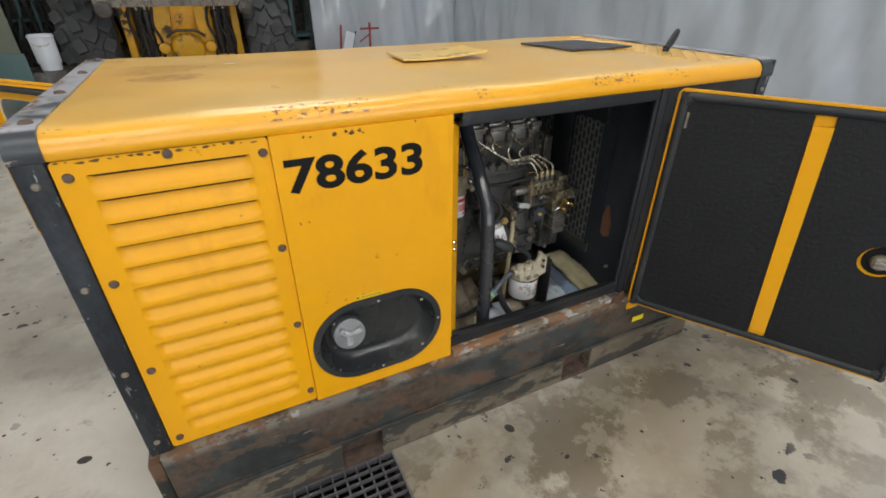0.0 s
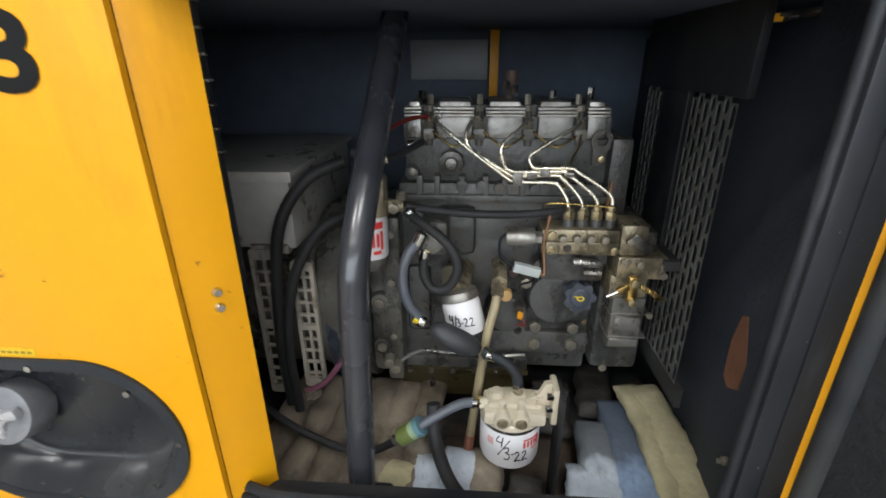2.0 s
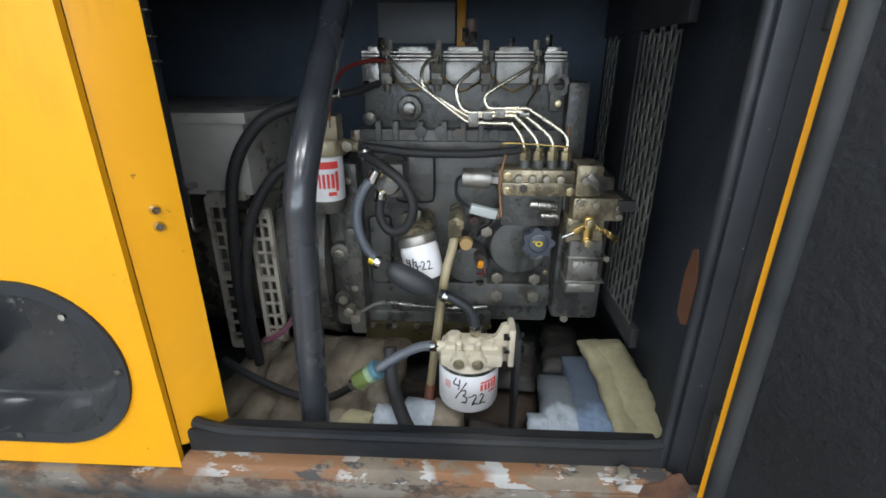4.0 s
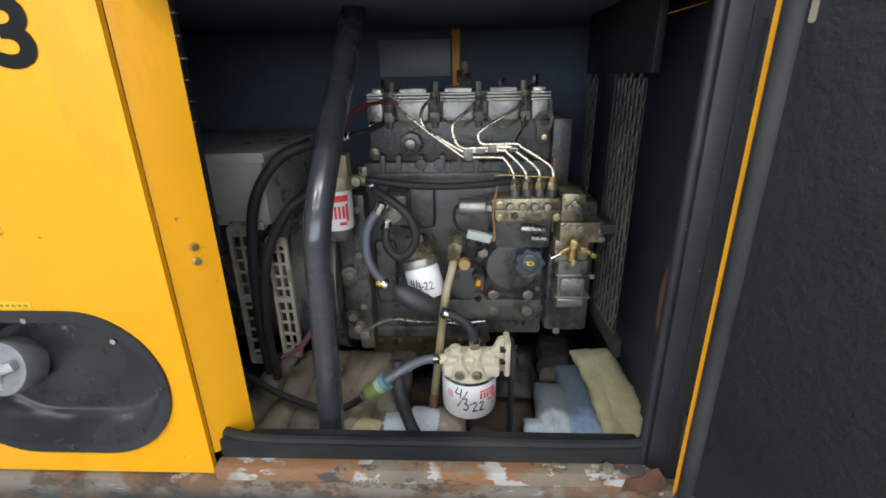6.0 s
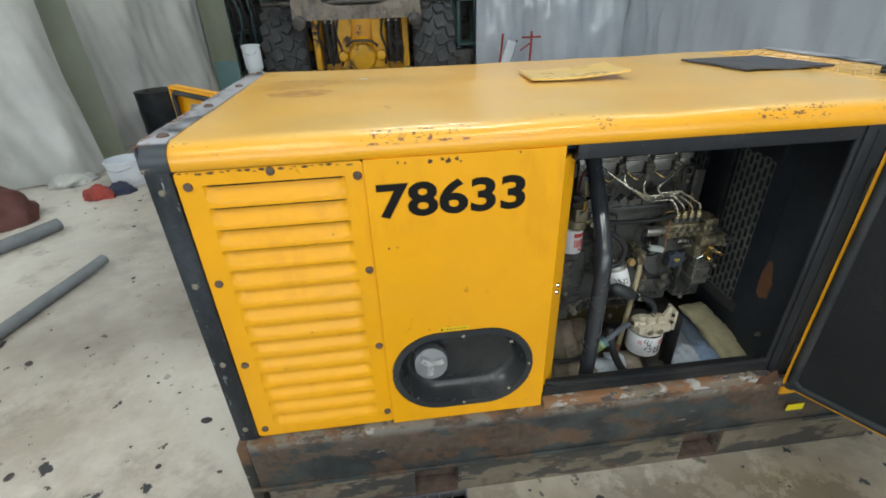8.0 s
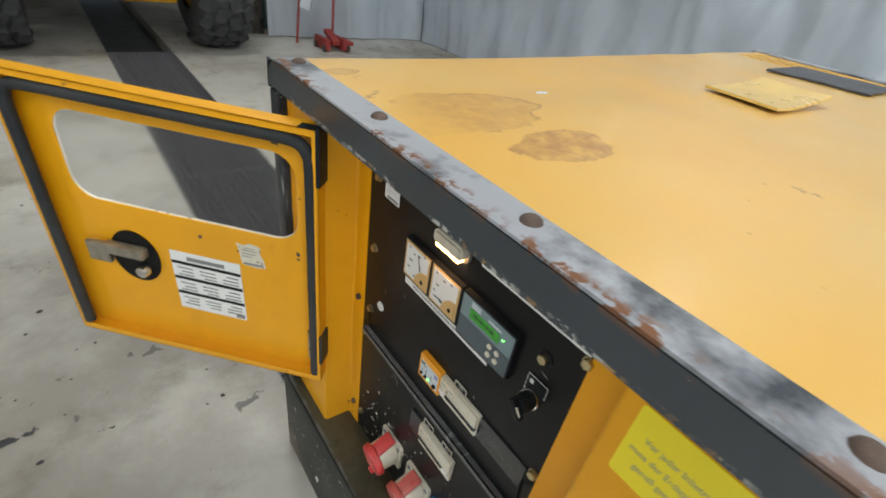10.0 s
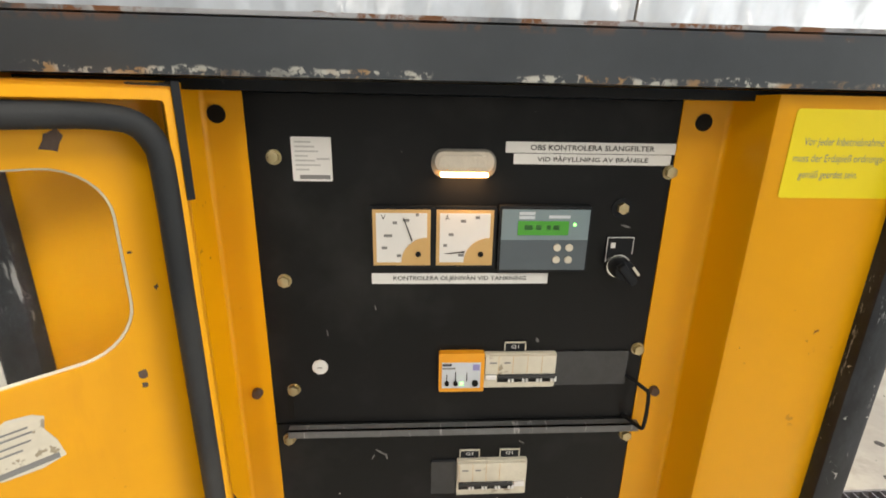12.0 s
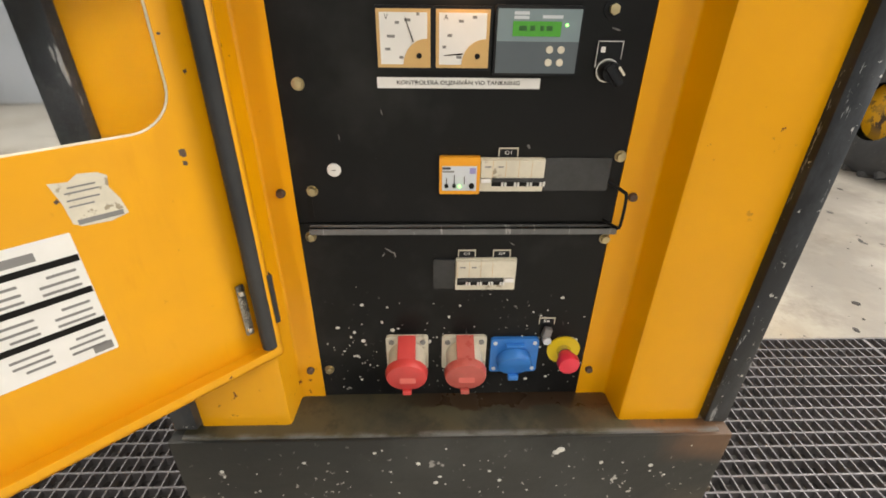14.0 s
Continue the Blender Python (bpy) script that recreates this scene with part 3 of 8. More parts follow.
def curve_points(pts, steps=6):
    p = [Vector(q) for q in pts]
    p = [2 * p[0] - p[1], *p, 2 * p[-1] - p[-2]]
    out = []
    for k in range(1, len(p) - 2):
        for s in range(steps):
            u = s / steps
            a, b, c, d = p[k - 1:k + 3]
            out.append(0.5 * (2 * b + (c - a) * u + (2 * a - 5 * b + 4 * c - d) * u * u + (3 * b - a - 3 * c + d) * u ** 3))
    return out + [p[-2]]


def hose(bm, pts, r, seg=10, steps=6, swell=None):
    """A round tube along a smooth line; swell(u) scales its radius."""
    line = curve_points(pts, steps)
    rings, up = [], None
    for k, q in enumerate(line):
        d = (line[min(k + 1, len(line) - 1)] - line[max(k - 1, 0)]).normalized()
        if up is None:
            up = d.orthogonal().normalized()
        up = (up - d * up.dot(d)).normalized()
        side = d.cross(up)
        rr = r * (swell(k / (len(line) - 1)) if swell else 1)
        rings.append([bm.verts.new(q + rr * (math.cos(6.28319 * j / seg) * up + math.sin(6.28319 * j / seg) * side)) for j in range(seg)])
    for a, b in zip(rings, rings[1:]):
        for j in range(seg):
            bm.faces.new((a[j], a[(j + 1) % seg], b[(j + 1) % seg], b[j]))
    bm.faces.new(rings[0][::-1])
    bm.faces.new(rings[-1])
    return bm


def slab(bm, outline, put, depth, holes=()):
    """A plate: outline (u, v) points laid out by put(u, v, w), w from 0 to depth; holes are outlines cut through."""
    loops = [outline, *holes]
    made = []
    for w in (0, depth):
        verts, edges = [], []
        for loop in loops:
            vs = [bm.verts.new(put(u, v, w)) for u, v in loop]
            edges += [bm.edges.new((a, b)) for a, b in zip(vs, vs[1:] + vs[:1])]
            verts.append(vs)
        bmesh.ops.triangle_fill(bm, edges=edges, use_beauty=True)
        made.append(verts)
    for low, high in zip(*made):
        n = len(low)
        for j in range(n):
            bm.faces.new((low[j], low[(j + 1) % n], high[(j + 1) % n], high[j]))
    bmesh.ops.recalc_face_normals(bm, faces=bm.faces)
    return bm


def rounded(u0, u1, v0, v1, r, n=6):
    out = []
    for cu, cv, a in ((u1 - r, v1 - r, 0), (u0 + r, v1 - r, 90), (u0 + r, v0 + r, 180), (u1 - r, v0 + r, 270)):
        out += [(cu + r * math.cos(radians(a + 90 * k / n)), cv + r * math.sin(radians(a + 90 * k / n))) for k in range(n + 1)]
    return out


def thing(name, base, label, category, group="", kind=""):
    ob = new(name)
    ob.empty_display_size = 0.05
    ob.location = base
    return tagged(ob, label, category, group, kind)


def part(name, bm, mat, parent=None, label="", smooth=None):
    """Links a bmesh, made in world places, as one mesh object under a thing or a part."""
    me = bpy.data.meshes.new(name)
    bmesh.ops.recalc_face_normals(bm, faces=bm.faces)
    bm.to_mesh(me)
    bm.free()
    for p in me.polygons:
        p.use_smooth = True
    me.set_sharp_from_angle(angle=radians(38 if smooth is None else smooth))
    me.materials.append(mat)
    ob = new(name, me)
    if parent:
        root = parent.parent or parent
        while root.parent:
            root = root.parent
        ob.parent = parent
        ob.matrix_parent_inverse = Matrix.Translation(-Vector(root.location))
        if parent is not root:
            ob.matrix_parent_inverse = Matrix()
    return tagged(ob, label)


def solo(name, bm, mat, label, category, group="", kind="", smooth=None):
    return tagged(part(name, bm, mat, None, "", smooth), label, category, group, kind)


def B():
    return bmesh.new()


def text(name, body, put, u0, u1, v0, v1, mat, parent, bold=0.0):
    """Flat lettering that fills the box u0..u1, v0..v1 of the surface put(u, v)."""
    cu = bpy.data.curves.new(name, "FONT")
    cu.body, cu.offset, cu.resolution_u = body, bold, 4
    ob = bpy.data.objects.new(name, cu)
    scene.collection.objects.link(ob)
    bpy.context.view_layer.update()
    me = bpy.data.meshes.new_from_object(ob.evaluated_get(bpy.context.evaluated_depsgraph_get()))
    bpy.data.objects.remove(ob)
    xs, ys = [v.co.x for v in me.vertices], [v.co.y for v in me.vertices]
    ax, bx, ay, by = min(xs), max(xs), min(ys), max(ys)
    for v in me.vertices:
        v.co = put(u0 + (v.co.x - ax) / (bx - ax) * (u1 - u0), v0 + (v.co.y - ay) / (by - ay) * (v1 - v0))
    bm = B()
    bm.from_mesh(me)
    bpy.data.meshes.remove(me)
    return part(name, bm, mat, parent)


def front(y):
    return lambda u, v, w=0.0: Vector((u, y - w, v))


def end(x):
    return lambda u, v, w=0.0: Vector((x - w, u, v))


# ---- the hall ----
GX0, GX1 = 0.05, 0.65          # the drain channel runs along y between these
bm = B()
box(bm, -6.0, GX0, -5.5, 10.0, FLOOR - 0.2, FLOOR)
box(bm, GX1, 6.0, -5.5, 10.0, FLOOR - 0.2, FLOOR)
floor = tagged(part("floor", bm, CONC), "stained and oil-spotted grey concrete floor, shade painted in behind the machine", "floor", kind="structure")
bm = B()
box(bm, GX0, GX1, -5.5, 10.0, FLOOR - 0.2, FLOOR - 0.14)
tagged(part("drain_channel", bm, PIT), "dark wet sludge in the drain channel", "drain", kind="structure")
bm = B()
box(bm, -6.2, 6.2, -5.7, 10.2, CEIL, CEIL + 0.1)
tagged(part("ceiling", bm, CEILM), "grey sheet ceiling of the hall", "ceiling", kind="structure")
for nm, a in (("wall_north", (-6.2, 6.2, 10.0, 10.2)), ("wall_west", (-6.2, -6.0, -5.5, 10.0)), ("wall_east", (6.0, 6.2, -5.5, 10.0))):
    tagged(part(nm, box(B(), *a, FLOOR, CEIL), WALLM), "plain grey wall of the hall", "wall", kind="structure")

bm = box(B(), -6.2, 6.2, -5.7, -5.5, FLOOR, 0.95)
box(bm, -6.2, 6.2, -5.7, -5.5, 2.55, CEIL)
box(bm, -6.2, -3.95, -5.7, -5.5, 0.95, 2.55)
box(bm, 5.15, 6.2, -5.7, -5.5, 0.95, 2.55)
tagged(part("wall_south", bm, WALLM), "plain grey wall of the hall with an added, unseen window band", "wall", kind="structure")
# unseen window, added as the opening for the bay's fill light
win = thing("added_window", (0.6, -5.6, 0.95), "unseen window band added for the bay's fill light", "window", kind="structure")
part("window_frame", box(box(B(), -3.95, 5.15, -5.66, -5.58, 0.95, 1.0), -3.95, 5.15, -5.66, -5.58, 2.5, 2.55), WHITE, win)
for k in range(7):
    part("mullion", box(B(), -3.95 + k * 1.51, -3.90 + k * 1.51, -5.66, -5.58, 1.0, 2.5), WHITE, win)

for fx, fy, watt in FIXTURES:
    lampbody = thing("ceiling_light", (fx, fy, CEIL), "long white fluorescent ceiling light", "light", "ceiling lights")
    part("housing", box(B(), fx - 0.78, fx + 0.78, fy - 0.12, fy + 0.12, CEIL - 0.09, CEIL, 0.01), WHITE, lampbody)
    for dy in (-0.06, 0.06):
        part("tube", rod(B(), (fx - 0.74, fy + dy, CEIL - 0.105), (fx + 0.74, fy + dy, CEIL - 0.105), 0.012, seg=10), TUBE, lampbody)


def grating(y0, y1, label):
    g = thing("floor_grating", (0.35, (y0 + y1) / 2, FLOOR), label, "grating", "floor gratings")
    part("frame", box(box(box(box(B(), GX0, GX1, y0, y0 + 0.006, FLOOR - 0.035, FLOOR - 0.001), GX0, GX1, y1 - 0.006, y1, FLOOR - 0.035, FLOOR - 0.001),
                         GX0, GX0 + 0.006, y0, y1, FLOOR - 0.035, FLOOR - 0.001), GX1 - 0.006, GX1, y0, y1, FLOOR - 0.035, FLOOR - 0.001), GALV, g)
    for me, n, step in ((BEARING, 13, 0.042), (CROSS, 31, 0.031)):
        for k in range(n):
            ob = new("bearing_bar" if me is BEARING else "cross_bar", me)
            ob.parent = g
            ob.location = ((k + 1) * step - 0.3, 0, 0) if me is BEARING else (0, (k + 1) * step - 0.5, 0)


def bar_mesh(name, sx, sy, z0, z1):
    bm = box(B(), -sx / 2, sx / 2, -sy / 2, sy / 2, z0, z1)
    me = bpy.data.meshes.new(name)
    bm.to_mesh(me)
    bm.free()
    me.materials.append(GALV)
    return me


BEARING = bar_mesh("bearing_bar", 0.005, 0.99, -0.034, -0.002)
CROSS = bar_mesh("cross_bar", 0.59, 0.004, -0.020, -0.003)
for k in range(9):
    grating(-3.0 + k * 1.0, -2.0 + k * 1.0, "galvanised steel floor grating over a drain channel")


def curtain(name, line, mat, label, folds=0.05, wave=0.22, top=None, lean=0.0, seed=0.0, crease=0.02):
    """A hanging sheet along a line of floor points, with folds and creases."""
    pts = curve_points([(x, y, 0) for x, y in line], 40)
    length, s = [0.0], 0.0
    for a, b in zip(pts, pts[1:]):
        s += (b - a).length
        length.append(s)
    rows = 44
    bm = B()
    grid = []
    hi = (top or CEIL) - 0.02
    for k, q in enumerate(pts):
        d = (pts[min(k + 1, len(pts) - 1)] - pts[max(k - 1, 0)]).normalized()
        n = Vector((-d.y, d.x, 0))
        col = []
        for j in range(rows + 1):
            h = j / rows
            u = length[k]
            f = folds * math.sin(u / wave * 6.283 / 2 + 2 * noise.noise((u * 0.7, h * 0.8, seed))) * (0.45 + 0.55 * (1 - h))
            f += crease * noise.noise((u * 3.1 + h * 1.4, h * 6.0 - u * 0.8, seed + 5)) + crease * 0.5 * noise.noise((u * 9 + h * 5, h * 9, seed + 9))
            z = FLOOR + 0.01 + h * (hi - FLOOR)
            col.append(bm.verts.new(q + n * (f + lean * (1 - h)) + Vector((0, 0, z))))
        grid.append(col)
    for a, b in zip(grid, grid[1:]):
        for j in range(rows):
            bm.faces.new((a[j], b[j], b[j + 1], a[j + 1]))
    ob = solo(name, bm, mat, label, "curtain", smooth=180)
    return ob


curtain("plastic_curtain", [(4.3, 6.55), (4.35, 4.4), (4.3, 2.0), (4.35, 0.0), (4.3, -2.2), (4.35, -4.6)], FILM, "grey shiny plastic film stretched along the hall", 0.015, 0.55, seed=2.0, crease=0.06)
curtain("plastic_curtain", [(1.95, 6.75), (2.9, 6.7), (4.3, 6.6)], FILM, "grey shiny plastic film hanging by the loader", 0.03, 0.4, seed=3.0, crease=0.05)
curtain("plastic_curtain", [(-4.5, 2.3), (-3.6, 3.45), (-2.87, 4.35)], FILM2, "dusty translucent plastic sheet with loose folds", 0.13, 0.45, lean=-0.6, crease=0.09, seed=4.0)
curtain("plastic_curtain", [(-2.66, 4.58), (-2.25, 5.25), (-1.80, 6.05)], FILM2, "dusty translucent plastic sheet beside the loader", 0.045, 0.4, seed=6.0, crease=0.06)
curtain("tarpaulin", [(-2.90, 4.33), (-2.77, 4.46), (-2.64, 4.6)], TARP, "green tarpaulin strip between two plastic sheets", 0.05, 0.3, lean=-0.3, seed=7.0)
curtain("tarpaulin", [(-1.81, 6.03), (-1.68, 6.12), (-1.52, 6.2)], TARP, "green tarpaulin strip by the loader", 0.04, 0.3, seed=8.0)
bm = B()
rod(bm, (4.22, -1.4, FLOOR), (4.22, -1.62, CEIL - 0.3), 0.012)
solo("curtain_pole", bm, DARKG, "thin dark pole holding the plastic film", "pole")


# ---- the generator set: skid, canopy, doors ----
W, LEN = 0.975, 2.13
gen = thing("generator_set", (1.05, 0.49, FLOOR), "yellow and black enclosed diesel generator set with open doors", "generator")

for y0, y1 in ((-0.028, 0.045), (W - 0.045, W + 0.028)):
    part("skid_beam", box(B(), 0.013, LEN + 0.01, y0, y1, 0.118, 0.312, 0.006), SKID, gen, "black steel skid beam, rusty and scraped")
part("beam_flange", box(B(), -0.012, LEN + 0.01, -0.038, -0.029, 0.112, 0.124, 0.002), SKID, gen, "narrow lower flange of the skid beam")
bm = B()
box(bm, LEN - 0.05, LEN + 0.012, 0.045, W - 0.045, 0.078, 0.30, 0.004)
box(bm, 0.04, LEN - 0.05, 0.045, W - 0.045, 0.15, 0.17)
part("skid_floor", bm, SKID, gen)
bm = B()
box(bm, -0.014, 0.10, 0.0, W, 0.288, 0.302, 0.004)
part("end_ledge", bm, WETG, gen, "rusty dirty ledge under the control panel")
bm = B()
box(bm, -0.02, 0.012, -0.024, W + 0.024, FLOOR + 0.004, 0.296, 0.006)
part("end_skirt", bm, SKIRT, gen, "black end plate splashed with white specks")
for y0, y1 in ((-0.006, 0.06), (W - 0.06, W + 0.006)):
    for a, b in ((0.02, 0.478), (0.618, 1.40), (1.545, LEN)):
        part("lower_rail", box(B(), a, b, y0, y1, FLOOR, 0.114, 0.003), MUDDY, gen, "muddy lower rail of the skid")
    for a, b in ((0.478, 0.618), (1.40, 1.545)):
        bm = box(B(), a, b, y0, y1, FLOOR, FLOOR + 0.018)
        box(bm, a, b, y0, y1, 0.085, 0.114)
        box(bm, a, b, min(y0, 0.4) + 0.055 if y0 < 0.4 else y0, (y0 + 0.06) if y0 < 0.4 else y0 + 0.01, FLOOR + 0.018, 0.085)
        part("fork_pocket", bm, RUSTB, gen)
# yellow paint left on the door stop
part("door_stop", box(B(), 1.66, 1.72, -0.034, -0.026, 0.255, 0.285, 0.002), YELLOW, gen, "yellow-painted door stop on the skid")


def roof_profile(grow=0.0, n=6):
    """Half outlines (y, z) of the roof skin, front lip to rear lip."""
    r = 0.04
    y0, y1, z1 = -0.012 - grow, W + 0.012 + grow, 1.168 + grow
    out = [(y0, 1.116)]
    out += [(y0 + r - r * math.cos(radians(90 * k / n)), z1 - r + r * math.sin(radians(90 * k / n))) for k in range(n + 1)]
    out += [(y0 + r + (y1 - y0 - 2 * r) * k / 24, z1) for k in range(1, 24)]
    out += [(y1 - r + r * math.sin(radians(90 * k / n)), z1 - r + r * math.cos(radians(90 * k / n))) for k in range(n + 1)]
    return out + [(y1, 1.116)]


def skin(x0, x1, grow, steps, dent=0.0, thick=0.004):
    bm = B()
    prof = roof_profile(grow)
    rings = []
    for k in range(steps + 1):
        x = x0 + (x1 - x0) * k / steps
        ring = []
        for y, z in prof:
            top = max(0.0, min(1.0, (z - 1.15) / 0.015))
            d = dent * top * (noise.noise((x * 2.2, y * 2.6, 1.0)) + 0.5 * noise.noise((x * 5, y * 5, 4.0)))
            side = dent * 0.5 * (1 - top) * noise.noise((x * 4, 0, 2.0))
            ring.append(bm.verts.new((x, y + side, z + d)))
        rings.append(ring)
    for a, b in zip(rings, rings[1:]):
        for j in range(len(prof) - 1):
            bm.faces.new((a[j], a[j + 1], b[j + 1], b[j]))
    ret = bmesh.ops.extrude_face_region(bm, geom=list(bm.faces))
    for v in [g for g in ret["geom"] if isinstance(g, bmesh.types.BMVert)]:
        v.co.y += thick * (1 if v.co.y < 0.03 else -1 if v.co.y > W - 0.03 else 0)
        v.co.z -= thick
    return bm


GRX = 1.80
roof = part("roof", skin(0.046, GRX, 0.0, 60, 0.005), ROOFY, gen, "yellow sheet-steel roof, dented, stained and chipped", smooth=60)
bm = skin(GRX, 2.072, 0.0, 6, 0.0)
# air outlet at the far end: the middle of the top is open under a grid
cut = [f for f in bm.faces if abs(f.normal.z) > 0.9 and 0.06 < f.calc_center_median().y < W - 0.06 and GRX + 0.03 < f.calc_center_median().x < 2.05]
bmesh.ops.delete(bm, geom=cut, context="FACES")
part("roof_end", bm, ROOFY, gen, "roof end round the air outlet", smooth=60)
bm = box(B(), GRX + 0.026, GRX + 0.036, 0.05, W - 0.05, 1.158, 1.1695, 0.002)
grille = part("outlet_grille", box(bm, 2.036, 2.046, 0.05, W - 0.05, 1.158, 1.1695, 0.002), ROOFY, gen, "yellow expanded-metal grid over the air outlet")
for k in range(7):
    x = GRX + 0.046 + k * 0.0305
    line = [(x + (0.0145 if (j + k) % 2 else -0.0145), 0.05 + j * (W - 0.10) / 30, 1.167 + 0.0015 * (j % 2)) for j in range(31)]
    part("grid_strand", hose(B(), line, 0.0034, 5, 1), ROOFY, grille)
part("paint_mark", slab(B(), [(0.405, 0.686), (0.43, 0.683), (0.44, 0.69), (0.425, 0.697), (0.41, 0.695)], lambda u, v, w: Vector((u, v, 1.1684 + w)), 0.0008), PALEP, roof)
part("outlet_duct", box(B(), GRX + 0.02, 2.06, 0.05, W - 0.05, 1.03, 1.04), FOAM, gen)

for x0, x1, inner in ((-0.006, 0.05, 0.05), (2.07, LEN, 2.07)):
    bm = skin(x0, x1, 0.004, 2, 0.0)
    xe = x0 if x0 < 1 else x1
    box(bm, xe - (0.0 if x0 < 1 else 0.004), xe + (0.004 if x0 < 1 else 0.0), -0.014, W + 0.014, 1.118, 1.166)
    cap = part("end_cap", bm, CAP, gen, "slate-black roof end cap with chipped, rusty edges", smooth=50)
    for y in (0.045, 0.338, 0.64, 0.925):
        if x0 < 1:
            bm = B()
            fresh = bmesh.ops.create_uvsphere(bm, u_segments=12, v_segments=6, radius=1, matrix=Matrix.LocRotScale((0.03, y, 1.1715), None, (0.013, 0.013, 0.008)))
            part("dome_bolt", bm, RUSTB, cap, "rusty dome bolt")

for x0, x1 in ((-0.006, 0.046), (2.075, LEN)):
    for y0, y1 in ((-0.012, 0.03), (W - 0.03, W + 0.012)):
        post = part("corner_post", box(B(), x0, x1, y0, y1, 0.312, 1.113, 0.006), POST, gen, "black corner post, scuffed and scratched")
        for z in (0.36, 0.60, 0.84, 1.07):
            ys = y0 if y0 < 0.3 else y1
            part("rivet", rod(B(), ((x0 + x1) / 2, ys + 0.002, z), ((x0 + x1) / 2, ys - 0.004 if y0 < 0.3 else ys + 0.004, z), 0.009, 0.006, 10), BOLT, post)

# rear side, far end and inner lining
part("rear_panel", box(B(), 0.046, 2.075, W - 0.006, W + 0.004, 0.312, 1.116), YELLOW, gen)
part("far_end_panel", box(B(), 2.10, 2.112, 0.03, W - 0.03, 0.30, 1.116), BLACK, gen)
bm = B()
box(bm, 0.10, 2.06, W - 0.045, W - 0.01, 0.17, 1.10)
part("rear_lining", bm, LINING, gen, "black sound foam on the rear wall")
part("roof_lining", box(B(), 0.10, 1.79, 0.05, W - 0.05, 1.085, 1.108), LINING, gen, "black sound foam under the roof")
# dark front panel beyond the door, and the frame of the doorway
part("side_panel", box(B(), 1.68, 2.075, -0.006, 0.006, 0.312, 1.116, 0.002), BLACK, gen, "black front panel beside the door")
bm = B()
box(bm, 0.905, 1.605, -0.004, 0.012, 1.078, 1.116, 0.002)
box(bm, 0.905, 1.605, 0.012, 0.06, 1.070, 1.084, 0.004)
part("door_header", bm, JAMBM, gen)
bm = B()
box(bm, 1.612, 1.68, -0.006, 0.012, 0.312, 1.116, 0.003)
hose(bm, [(1.607, 0.006, 0.314), (1.607, 0.006, 0.5), (1.608, 0.006, 0.8), (1.607, 0.006, 1.112)], 0.0075, 10, 2)
box(bm, 1.640, 1.643, -0.0085, -0.005, 0.34, 1.10, 0.001)
jamb = part("door_jamb", bm, JAMBM, gen, "black door jamb, scratched and dusty")
for x, y, z in ((1.684, 0.135, 0.36), (1.684, 0.05, 0.40)):
    part("jamb_bolt", hexnut(hexnut(B(), (1.6895, y, z), (1.680, y, z), 0.0085), (1.680, y, z), (1.672, y, z), 0.005), BOLT, jamb)
bm = B()
box(bm, 0.885, 1.61, 0.0, 0.010, 0.335, 0.375, 0.003)
hose(bm, [(0.893, 0.012, 0.384), (0.95, 0.004, 0.379), (1.10, 0.003, 0.377), (1.40, 0.003, 0.377), (1.58, 0.004, 0.378), (1.612, 0.012, 0.384)], 0.0085, 8, 4)
box(bm, 0.89, 1.61, 0.008, 0.05, 0.352, 0.358, 0.002)
part("sill_strip", bm, BLACK, gen, "black rubber-edged sill strip, bent at the corner")
part("sill_step", box(B(), 0.88, 1.62, -0.024, 0.006, 0.30, 0.338, 0.006), STEPM, gen, "rusty steel step under the doorway")
bm = B()
hexnut(bm, (1.546, -0.012, 0.336), (1.546, -0.014, 0.346), 0.010)
part("sill_bolt", bm, BOLT, gen)
part("torn_corner", slab(B(), [(1.566, 0.302), (1.628, 0.296), (1.640, 0.330), (1.622, 0.356), (1.606, 0.352), (1.596, 0.338), (1.574, 0.332)], front(-0.0245), 0.003), RUSTY, gen, "torn rusty plate at the end of the step")


# louvred panel: pockets pressed inwards, each with a slot under its upper edge
LZ = [1.078 - k * 0.0525 for k in range(14)]
lou = part("louvre_panel", slab(B(), rounded(0.048, 0.4312, 0.318, 1.110, 0.010), front(-0.002), 0.004, [rounded(0.098, 0.390, z - 0.047, z, 0.001, 1) for z in LZ]), YELLOW, gen, "yellow panel with pressed louvres")
# added black sheet that stands in for the shade inside the slots
part("slot_dark_sheet", box(B(), 0.085, 0.40, 0.010, 0.014, 0.33, 1.10), FOAM, lou)


def louvre(z):
    """One pressed pocket: deepest just under the slot, sloping out to the panel below, with rounded ends."""
    bm = B()
    n, m = 30, 9
    grid = []
    for k in range(n + 1):
        u = k / n
        row = []
        for j in range(m + 1):
            v = j / m
            endf = min(1.0, min(u, 1 - u) / (0.035 + 0.05 * v))
            endf = endf * endf * (3 - 2 * endf)
            q = max(0.0, (v - 0.06) / 0.94)
            deep = 1 - q * q * (3 - 2 * q)
            row.append(bm.verts.new((0.0975 + u * 0.293, -0.0057 + 0.0125 * deep * endf, z - 0.0078 * endf - v * (0.0473 - 0.0078 * endf))))
        grid.append(row)
    for a, b in zip(grid, grid[1:]):
        for j in range(m):
            bm.faces.new((a[j], a[j + 1], b[j + 1], b[j]))
    return bm


